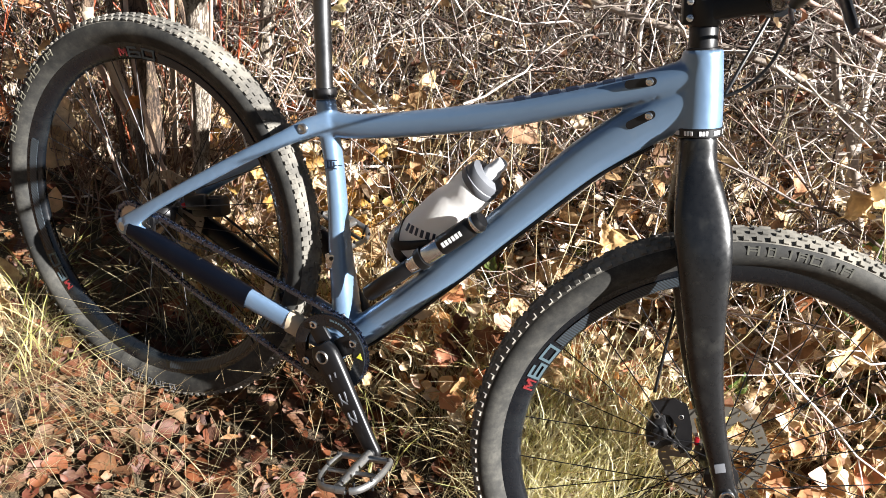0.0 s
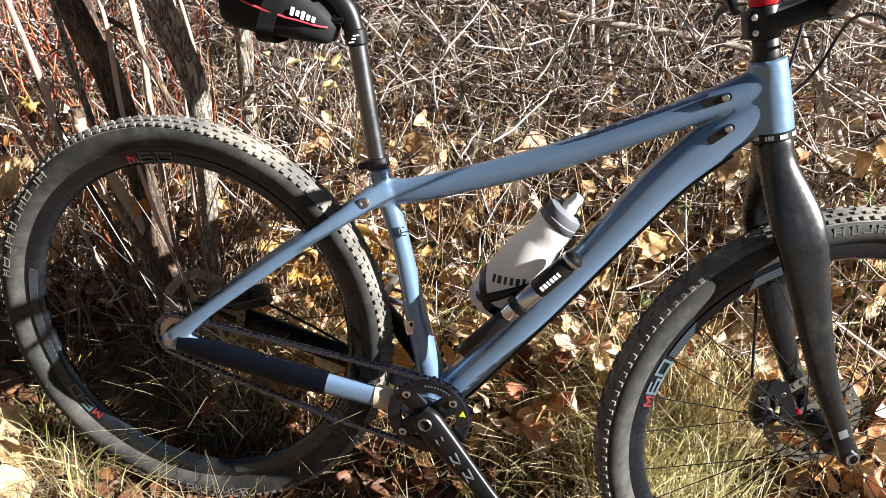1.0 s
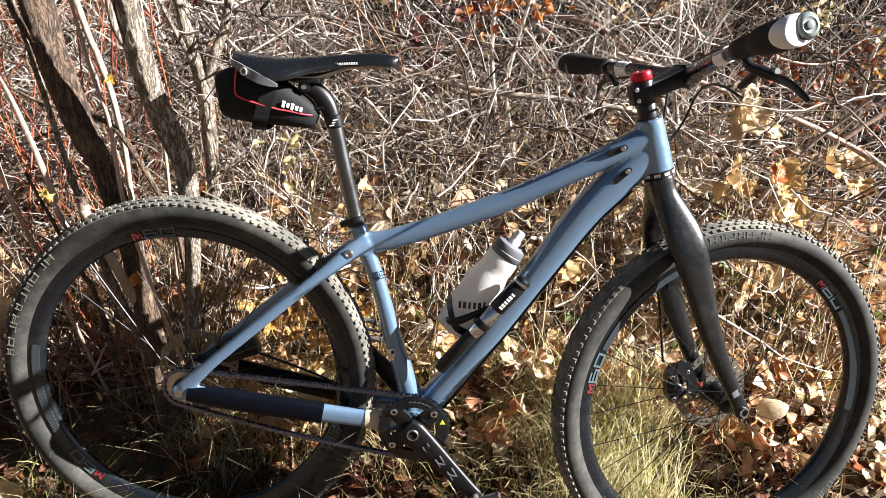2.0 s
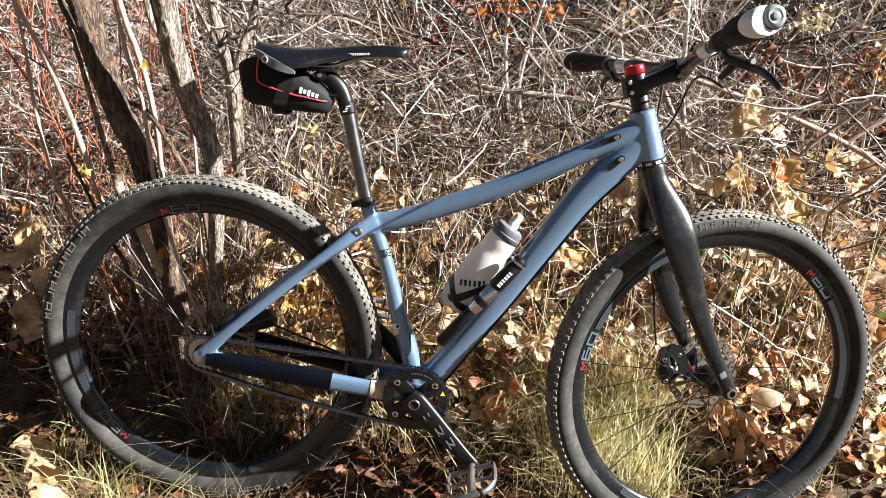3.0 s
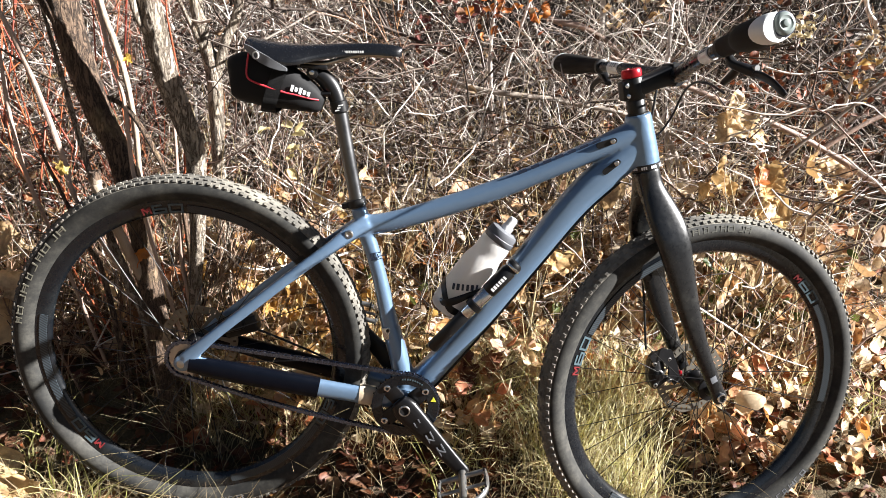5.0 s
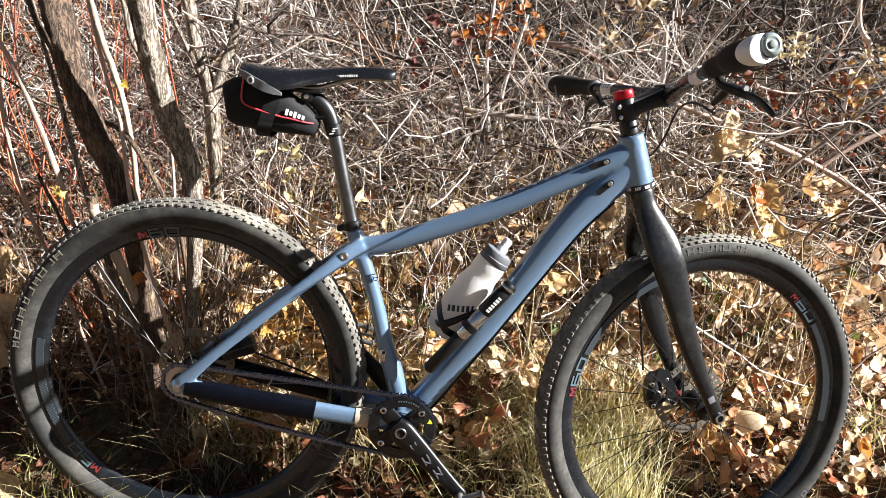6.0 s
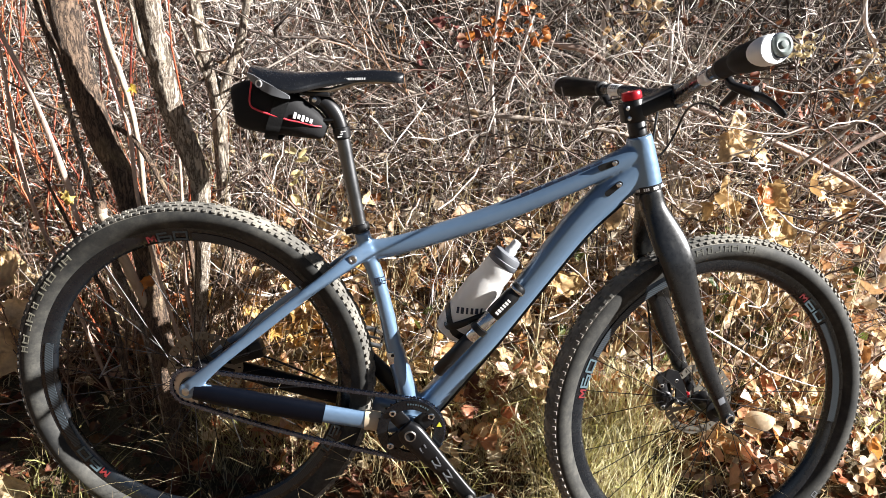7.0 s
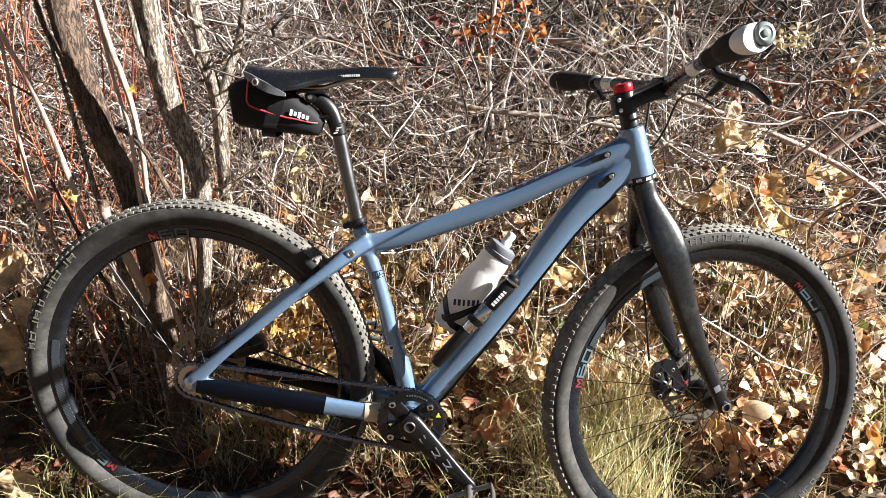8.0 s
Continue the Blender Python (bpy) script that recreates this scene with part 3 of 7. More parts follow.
def frame_details():
    # chainstay guard, tan patch, cable ports, bolts, seat collar
    bm = bmesh.new()
    sweep(bm, spline([(-0.427, -0.0685, 0.0645, 0.0165, 0.0105), (-0.36, -0.064, 0.0535, 0.0205, 0.0125), (-0.25, -0.054, 0.035, 0.0215, 0.0135), (-0.176, -0.0463, 0.0225, 0.0213, 0.0138)], 6), 16, power=2.5)
    part("chainstay_guard_and_shade", bm, GUARD_AND_SHADE, FRAME, "glossy navy-black chainstay guard, on the far stay in place of shade")
    # far-side sleeve is added: its dark colour stands in for shade on that stay
    bm = bmesh.new()
    sweep(bm, spline([(-0.427, 0.0685, 0.0645, 0.0165, 0.009), (-0.36, 0.064, 0.0535, 0.0195, 0.0115), (-0.25, 0.054, 0.035, 0.0203, 0.0125), (-0.15, 0.044, 0.019, 0.02, 0.0128)], 6), 16, power=2.5)
    part("chainstay_guard_and_shade", bm, GUARD_AND_SHADE, FRAME, "glossy navy-black chainstay guard, on the far stay in place of shade")
    bm = bmesh.new()
    sweep(bm, spline([(-0.094, -0.0385, 0.0107, 0.0206, 0.0136), (-0.082, -0.038, 0.01, 0.0207, 0.0138), (-0.066, -0.0356, 0.007, 0.021, 0.0142)], 4), 16, power=2.5)
    part("chainstay_patch", bm, TAN_TAPE, FRAME, "bare tan patch")
    for (x, z, a) in ((0.338, 0.5535, 24), (0.353, 0.510, 44)):
        m = Matrix.Translation((x, -0.0235, z)) @ pose(0, 0, 0, 0, -a, 0) @ pose(0, 0, 0, 90)
        bm = bmesh.new()
        plate(bm, [(0.0145 * sx + 0.0054 * math.cos(t), 0.0054 * math.sin(t)) for sx, ts in ((1, range(-90, 91, 30)), (-1, range(90, 271, 30))) for t in [radians(q) for q in ts]], -0.004, 0.0028, m)
        port = part("cable_port", bm, BLACK, FRAME, "black cable port")
        bm = bmesh.new()
        lathe(bm, [(0.0048, 0.0), (0.0048, 0.0042), (0.0035, 0.005), (0.0022, 0.005), (0.002, 0.0032)], 16, m @ pose(0.0115, 0, 0))
        part("bolt", bm, ALLOY, port, "silver hex bolt")
    bm = bmesh.new()
    lathe(bm, [(0.0082, 0.0), (0.0082, 0.004), (0.006, 0.0052), (0.0045, 0.0048), (0.003, 0.003)], 20, Matrix.Translation((-0.131, -0.031, 0.342)) @ pose(0, 0, 0, 90))
    part("bolt", bm, STEEL, FRAME, "steel rack bolt")
    axis = pose(0, 0, 0, 0, -18, 0)
    bm = bmesh.new()
    lathe(bm, [(0.0168, -0.008), (0.0186, -0.007), (0.0186, 0.007), (0.0168, 0.008)], 28, Matrix.Translation((-0.1225, 0, 0.398)) @ axis)
    block(bm, Matrix.Translation((-0.143, 0, 0.391)) @ axis, 0.016, 0.018, 0.011, 0.002)
    part("seat_collar", bm, BLACK, FRAME, "black seat collar")
    bm = bmesh.new()
    block(bm, Matrix.Translation((-0.0475, -0.0195, 0.139)) @ pose(0, 0, 0, 0, -16, 4), 0.017, 0.006, 0.026, 0.0015)
    ob = part("front_mount_plate", bm, ALLOY, FRAME, "silver clamp plate")
    bm = bmesh.new()
    lathe(bm, [(0.0035, 0), (0.0035, 0.002), (0.002, 0.0022)], 12, Matrix.Translation((-0.0455, -0.0225, 0.146)) @ pose(0, 0, 0, 90))
    part("bolt", bm, BLACK, ob)
    # outlined maker's mark on the seat tube: plain ring and bars
    m = Matrix.Translation((-0.0785, -0.0178, 0.298)) @ pose(0, 0, 0, 0, -16, 0) @ pose(0, 0, 0, 90)
    bm = bmesh.new()
    for dx, dy, w, h in ((0, 0.0065, 0.02, 0.0016), (0, -0.0065, 0.02, 0.0016), (-0.01, 0, 0.0016, 0.0145), (-0.004, 0, 0.0018, 0.008), (0.0, 0, 0.0018, 0.008), (0.004, 0, 0.0018, 0.008), (0.012, -0.001, 0.014, 0.0012)):
        block(bm, m @ pose(dx, dy, 0), w, h, 0.0025)
    part("maker_mark", bm, DECAL_DARK, FRAME)
    # dark decal bars on the top tube, seen on its upper flank
    for k in range(7):
        bm = bmesh.new()
        x = 0.19 + 0.022 * k
        z = 0.468 + (x - 0.19) * 0.5 + 0.0168
        block(bm, Matrix.Translation((x, -0.0142, z)) @ pose(0, 0, 0, 40, -26.5, 0), 0.016, 0.0035, 0.013)
        part("decal", bm, DECAL_DARK, FRAME, "dark navy decal bar")
    bm = bmesh.new()
    block(bm, Matrix.Translation((0.0, -0.036, 0.055)) @ pose(0, 0, 0, 0, -30, 0), 0.02, 0.004, 0.02, 0.002)
    part("chain_device_tab", bm, BLACK, FRAME)
    # hoses along the down tube
    bm = bmesh.new()
    pipe(bm, [(0.378, -0.01, 0.481), (0.321, -0.012, 0.417), (0.248, -0.012, 0.308), (0.172, -0.012, 0.1915), (0.107, -0.012, 0.0965), (0.053, -0.012, 0.021), (0.0, -0.01, -0.024)], 0.0026)
    part("brake_hose", bm, PLASTIC, FRAME, "black hose clipped under the down tube")


frame_details()


def tyre_mesh(seed):
    """Casing of a 29-inch tyre and its tread of small blocks, about the local z axis."""
    R0, w = 0.318, 0.0285
    cz = R0 + 0.0225
    prof = []
    for k in range(25):
        a = radians(-128 + 256 * k / 24)
        prof.append((cz + 0.0245 * math.cos(a), w * math.sin(a)))
    n = 128
    ang = np.arange(n) * 2 * np.pi / n
    P = np.array(prof)
    P = np.concatenate([P, [(R0 - 0.004, 0.012), (R0 - 0.004, -0.012)]])
    K = len(P)
    V = np.stack([P[:, 0][None] * np.cos(ang)[:, None], P[:, 0][None] * np.sin(ang)[:, None], np.broadcast_to(P[:, 1], (n, K))], -1)
    i = np.arange(n * K).reshape(n, K)
    a, b = i, np.roll(i, -1, axis=0)
    Q = np.stack([a, b, np.roll(b, -1, 1), np.roll(a, -1, 1)], -1).reshape(-1, 4)
    casing = (V.reshape(-1, 3), Q)
    rng = np.random.default_rng(seed)
    vs, qs, count = [], [], 0
    steps = 138
    for k in range(steps):
        for a0, dt, ln, wd, ht in ((9, 0.0, 0.0092, 0.0066, 0.0032), (-9, 0.5, 0.0092, 0.0066, 0.0032), (28, 0.5, 0.008, 0.006, 0.0033), (-28, 0.0, 0.008, 0.006, 0.0033),
                                   (49, 0.0, 0.008, 0.0072, 0.004), (-49, 0.5, 0.008, 0.0072, 0.004)):
            if abs(a0) < 12 and (k + (a0 > 0)) % 2:
                continue
            th = 2 * np.pi * (k + dt) / steps + rng.normal(0, 0.001)
            al = radians(a0)
            base = np.array([cz + 0.0243 * math.cos(al), 0, w * 0.99 * math.sin(al)])
            out = np.array([math.cos(al), 0, math.sin(al)])
            across = np.array([-math.sin(al), 0, math.cos(al)])
            along = np.array([0, 1.0, 0])
            h = ht * rng.uniform(0.85, 1.05)
            c = []
            for lv, sh in ((-0.001, 1.0), (h, 0.82)):
                for sa, sb in ((-1, -1), (1, -1), (1, 1), (-1, 1)):
                    c.append(base + out * lv + along * sa * ln / 2 * sh + across * sb * wd / 2 * sh)
            c = np.array(c)
            rot = np.array([[math.cos(th), -math.sin(th), 0], [math.sin(th), math.cos(th), 0], [0, 0, 1]])
            vs.append(c @ rot.T)
            q = np.array([(4, 5, 6, 7), (0, 1, 5, 4), (1, 2, 6, 5), (2, 3, 7, 6), (3, 0, 4, 7)]) + count
            qs.append(q)
            count += 8
    # the dusty crown between the blocks
    al = np.radians(np.linspace(-60, 60, 13))
    P = np.stack([cz + 0.0249 * np.cos(al), w * 1.012 * np.sin(al)], -1)
    V = np.stack([P[:, 0][None] * np.cos(ang)[:, None], P[:, 0][None] * np.sin(ang)[:, None], np.broadcast_to(P[:, 1], (n, 13))], -1)
    i = np.arange(n * 13).reshape(n, 13)
    j = np.roll(i, -1, axis=0)
    vs.append(V.reshape(-1, 3))
    qs.append(np.stack([i[:, :-1], j[:, :-1], j[:, 1:], i[:, 1:]], -1).reshape(-1, 4) + count)
    return casing, (np.concatenate(vs), np.concatenate(qs))


def wheel(name, m, seed, label):
    prof = [(0.2895, -0.004), (0.2885, 0.0), (0.2895, 0.004), (0.296, 0.0105), (0.305, 0.0135), (0.314, 0.0152), (0.319, 0.0155), (0.319, 0.012), (0.312, 0.010), (0.312, -0.010),
            (0.319, -0.012), (0.319, -0.0155), (0.314, -0.0152), (0.305, -0.0135), (0.296, -0.0105)]
    bm = bmesh.new()
    lathe(bm, prof, 128, closed=True)
    w = part(name, bm, CARBON, bike, label, m, 50)
    casing, knobs = tyre_mesh(seed)
    t = new("tyre", fast_mesh("tyre", *casing, TYRE))
    t.parent = w
    tagged(t, "dusty black knobbly tyre")
    k = new("tread", fast_mesh("tread", *knobs, KNOB, smooth=False))
    k.parent = w
    tagged(k, "scuffed grey tread blocks")
    return w


def glyph(bm, mask, a0, a1, r0, r1, z0, z1):
    """A flat figure on a ring: rows of the mask run from the outside in, its columns clockwise from a1 to a0 (degrees)."""
    rows, cols = len(mask), len(mask[0])
    at = {}

    def corner(i, j):
        if (i, j) not in at:
            f, g = i / rows, j / cols
            a, r = radians(a1 + (a0 - a1) * g), r1 + (r0 - r1) * f
            at[i, j] = bm.verts.new((r * math.cos(a), r * math.sin(a), z1 + (z0 - z1) * f))
        return at[i, j]

    for i in range(rows):
        for j in range(cols):
            if mask[i][j] != ".":
                bm.faces.new((corner(i, j), corner(i + 1, j), corner(i + 1, j + 1), corner(i, j + 1)))
    made = bmesh.ops.extrude_face_region(bm, geom=bm.faces[:])
    bmesh.ops.translate(bm, verts=[v for v in made["geom"] if isinstance(v, bmesh.types.BMVert)], vec=(0, 0, 0.0006))


ZIGZAG = ("##...##", "###.###", "#.###.#", "#..#..#", "#.....#")
SIX = ("#####..", "#......", "#######", "#.....#", "#######")
OUGHT = ("#######", "#.....#", "#.....#", "#.....#", "#######")


def decals_on(w, angles):
    """Rim figures and the hatched bands beside them, at given angles (degrees) about the wheel."""
    for a in angles:
        for mask, u, v, mat, label, lo, hi in ((ZIGZAG, 0.2, 3.6, DECAL_RED, "red rim mark", 0.2945, 0.3085), (SIX, 4.2, 9.6, DECAL_GREY, "teal-grey rim figure", 0.293, 0.3115), (OUGHT, 10.3, 15.7, DECAL_GREY, "teal-grey rim figure", 0.293, 0.3115)):
            bm = bmesh.new()
            glyph(bm, mask, a - v, a - u, lo, hi, 0.0118 + (lo - 0.294) * 0.25, 0.0118 + (hi - 0.294) * 0.22)
            part("decal", bm, mat, w, label)
        bm = bmesh.new()
        arc_patch(bm, 0.2945, 0.3085, a - 62, a - 17.2, 0.0124, tilt=0.0032, n=30)
        part("decal", bm, HATCH, w, "hatched rim band")


def letters_on(w, a0, count, mat, r=0.343, step=3.1):
    """Worn sidewall lettering: each letter a few thin raised strokes, none of them a real character."""
    for k in range(count):
        bm = bmesh.new()
        a, wd = a0 + k * step, step * (0.74, 0.5, 0.78, 0.62)[k % 4]
        arc_patch(bm, r - 0.0062, r + 0.0062, a, a + wd * 0.17, 0.0284, 0.0005, 2)
        if k % 3 != 1:
            arc_patch(bm, r - 0.0062, r + 0.0062, a + wd * 0.83, a + wd, 0.0284, 0.0005, 2)
        for lo in ((-0.0011, 0.0026), (-0.0062,), (-0.0062, 0.0026))[k % 3]:
            arc_patch(bm, r + lo, r + lo + 0.0016, a + wd * 0.17, a + wd * 0.83, 0.0284, 0.0004, 3)
        part("letter", bm, mat, w)


def spokes(w, hub_r, flange, count=28):
    bm = bmesh.new()
    lathe(bm, [(0.0011, 0.0), (0.0009, 0.02), (0.0009, 0.98), (0.0011, 1.0)], 6)
    me = mesh_of("spoke", bm, BLACK)
    for k in range(count):
        z = flange[k % 2]
        a = 2 * math.pi * k / count
        b = a + (1 if (k // 2) % 2 else -1) * radians(62)
        p = Vector((hub_r * math.cos(b), hub_r * math.sin(b), z))
        q = Vector((0.290 * math.cos(a), 0.290 * math.sin(a), 0.003 * (1 if z > 0 else -1)))
        d = q - p
        mm = Matrix.Translation(p) @ d.to_track_quat("Z", "Y").to_matrix().to_4x4() @ Matrix.Diagonal((1, 1, d.length, 1))
        shared("spoke", me, w, mm)


def rotor(w, z, r=0.08):
    """A drilled brake disc: a waved outer ring with holes, curved spider arms and a carrier ring."""
    bm = bmesh.new()
    n = 144
    radii = (r, r - 0.0045, r - 0.0115, r - 0.016, 0.028, 0.019)
    at = []
    for i, q in enumerate(radii):
        row = []
        for k in range(n):
            a = 2 * math.pi * k / n + (0.3 if i > 3 else 0.0)
            wv = 0.0014 * math.sin(12 * a) if i < 4 else 0.0
            row.append(bm.verts.new(((q + wv) * math.cos(a), (q + wv) * math.sin(a), z - 0.001)))
        at.append(row)
    for i in range(5):
        for k in range(n):
            if (i == 1 and k % 4 == 1) or (i == 3 and k % 24 > 3):
                continue
            j = (k + 1) % n
            bm.faces.new((at[i][k], at[i][j], at[i + 1][j], at[i + 1][k]))
    made = bmesh.ops.extrude_face_region(bm, geom=bm.faces[:])
    bmesh.ops.translate(bm, verts=[v for v in made["geom"] if isinstance(v, bmesh.types.BMVert)], vec=(0, 0, 0.002))
    return part("brake_rotor", bm, ROTOR, w, "drilled steel brake rotor")


def hub(w, half, right, left, body=0.014):
    bm = bmesh.new()
    lathe(bm, [(0.009, -half), (0.0095, left - 0.006), (0.024, left - 0.003), (0.0245, left + 0.001), (body + 0.004, left + 0.005), (body, left * 0.4), (body, right * 0.5), (body + 0.003, right - 0.005),
               (0.0245, right - 0.001), (0.024, right + 0.003), (0.012, right + 0.006), (0.009, half)], 28)
    return part("hub", bm, BLACK, w, "black hub shell")


WHEEL_UP = pose(0, 0, 0, 90)
rear_m = Matrix.Translation(REAR) @ WHEEL_UP @ TRUE_SIZE
rear = wheel("rear_wheel", rear_m, 1, "rear wheel with deep black carbon rim")
hub(rear, 0.064, 0.022, -0.03, 0.016)
spokes(rear, 0.023, (0.021, -0.029))
rotor(rear, -0.045, 0.08)
decals_on(rear, (108, 231, 348))
letters_on(rear, 134, 10, DUSTY_PALE, 0.343, 4.1)
letters_on(rear, 262, 9, DECAL_DIM)
front_m = STEER @ Matrix.Translation(FORK_AXLE) @ WHEEL_UP @ TRUE_SIZE
front = wheel("front_wheel", front_m, 2, "front wheel with deep black carbon rim")
hub(front, 0.05, 0.026, -0.022, 0.019)
spokes(front, 0.023, (0.025, -0.021))
rotor(front, -0.04, 0.08)
decals_on(front, (157, 37, 277))
letters_on(front, 66, 7, DECAL_OLIVE, 0.343, 3.3)
letters_on(front, 280, 9, DECAL_DIM)


def build_fork():
    bm = bmesh.new()
    for s in (-1, 1):
        sweep(bm, spline([(0.0, 0.004 * s, 0.0, 0.024, 0.024), (0.0, 0.012 * s, -0.035, 0.025, 0.021), (0.003, 0.028 * s, -0.07, 0.031, 0.018), (0.006, 0.044 * s, -0.105, 0.0355, 0.0145), (0.009, 0.054 * s, -0.145, 0.0345, 0.0135),
                          (0.0125, 0.058 * s, -0.21, 0.0285, 0.0125), (0.0185, 0.06 * s, -0.29, 0.023, 0.0115), (0.031, 0.061 * s, -0.37, 0.018, 0.011), (0.0465, 0.062 * s, -0.44, 0.0155, 0.0105), (0.0555, 0.0615 * s, -0.4765, 0.0155, 0.0085)], 6), 18, power=2.3)
        lathe(bm, [(0.012, -0.0085), (0.0165, -0.007), (0.0165, 0.007), (0.012, 0.0085)], 24, Matrix.Translation((FORK_AXLE.x, 0.0615 * s, FORK_AXLE.z)) @ pose(0, 0, 0, 90))
    ob = part("fork", bm, FORK_BLACK, bike, "matt black rigid carbon fork", STEER)
    r = ob.modifiers.new("blend", "REMESH")
    r.mode, r.voxel_size, r.use_smooth_shade = "VOXEL", 0.003, True
    s = ob.modifiers.new("relax", "SMOOTH")
    s.factor, s.iterations = 0.5, 8
    bm = bmesh.new()
    lathe(bm, [(0.0268, 0.001), (0.0295, 0.003), (0.0295, 0.013), (0.0268, 0.015)], 36)
    hs = part("headset_cup", bm, BLACK, ob, "black lower headset cup")
    bm = bmesh.new()
    for k in range(10):
        a = radians(36 * k - 20)
        for j in range(3):
            b = a + radians(7.5 * j)
            block(bm, Matrix.Rotation(b, 4, "Z") @ pose(0.0295, 0, 0.008), 0.0012, 0.0028, 0.0055)
    part("lettering", bm, DECAL_WHITE, hs, "white cup lettering")
    bm = bmesh.new()
    lathe(bm, [(0.0065, -0.004), (0.0098, -0.004), (0.0105, 0.002), (0.0095, 0.0035), (0.0068, 0.0035)], 28, Matrix.Translation((FORK_AXLE.x, -0.071, FORK_AXLE.z)) @ pose(0, 0, 0, 90), closed=True)
    part("axle_end", bm, ALLOY, ob, "bright thru-axle end ring")
    bm = bmesh.new()
    plate(bm, [(0.0125, 0), (0, 0.0075), (-0.0125, 0), (0, -0.0075)], -0.002, 0.0012, Matrix.Translation((0.004, -0.0365, -0.062)) @ pose(0, 0, 0, 113, 0, 0))
    part("badge", bm, DECAL_DARK, ob, "small dark diamond badge")
    bm = bmesh.new()
    block(bm, pose(0.0435, -0.0727, -0.4345, 0, -12, 0), 0.014, 0.0016, 0.014, 0.0006)
    part("decal", bm, DECAL_DIM, ob, "small grey dropout decal")
    bm = bmesh.new()
    sweep(bm, spline([(-0.028, 0.046, -0.478, 0.008, 0.01), (-0.026, 0.046, -0.466, 0.0155, 0.0165), (-0.021, 0.046, -0.441, 0.0175, 0.019), (-0.016, 0.046, -0.416, 0.0145, 0.0165), (-0.013, 0.046, -0.401, 0.007, 0.009)], 4), 16, power=3.2)
    sweep(bm, spline([(-0.036, 0.03, -0.466, 0.007, 0.007), (-0.031, 0.03, -0.442, 0.0145, 0.009), (-0.025, 0.03, -0.412, 0.009, 0.007)], 4), 14, power=3.0)
    lathe(bm, [(0.0095, -0.005), (0.012, -0.003), (0.012, 0.006), (0.0085, 0.0085)], 20, Matrix.Translation((-0.026, 0.024, -0.441)) @ pose(0, 0, 0, 90))
    for dz in (-0.024, 0.024):
        block(bm, pose(-0.014, 0.034, -0.438 + dz, 0, -14, 0), 0.03, 0.012, 0.011, 0.003)
    cal = part("brake_caliper", bm, BLACK, ob, "black disc brake caliper")
    for dx, dz in ((-0.036, -0.462), (-0.03, -0.415), (-0.002, -0.462), (0.004, -0.414)):
        bm = bmesh.new()
        lathe(bm, [(0.005, 0), (0.005, 0.006), (0.003, 0.007), (0.0025, 0.004)], 12, Matrix.Translation((dx, 0.028, dz)) @ pose(0, 0, 0, 90))
        part("bolt", bm, STEEL, cal, "steel socket bolt")
    bm = bmesh.new()
    plate(bm, [(-0.04, -0.392), (-0.006, -0.385), (0.012, -0.395), (0.02, -0.43), (0.022, -0.468), (0.006, -0.475), (-0.004, -0.455), (0.0, -0.43), (-0.012, -0.412), (-0.034, -0.408)], -0.0265, -0.0215, pose(0, 0, 0, 90))
    part("bracket", bm, BLACK, cal, "dark alloy caliper bracket")
    bm = bmesh.new()
    for k in range(5):
        block(bm, pose(-0.024 + 0.0068 * k, 0.027, -0.404 + 0.002 * k, 0, -10, 0), 0.0028, 0.01, 0.016, 0.0008)
    part("cooling_fin", bm, STEEL, cal, "thin grey pad fins")
    bm = bmesh.new()
    block(bm, Matrix.Translation((0.03, 0.035, -0.46)) @ pose(0, 0, 0, 0, 10, 0), 0.007, 0.008, 0.012, 0.002)
    part("red_adjuster", bm, RED, cal, "small red knob")
    bm = bmesh.new()
    pipe(bm, [(-0.032, 0.05, -0.39), (-0.008, 0.068, -0.26), (-0.006, 0.066, -0.14), (0.005, 0.045, -0.03), (0.045, 0.05, 0.06), (0.09, 0.075, 0.14)], 0.0025)
    part("brake_hose", bm, PLASTIC, ob)
    return ob


fork = build_fork()


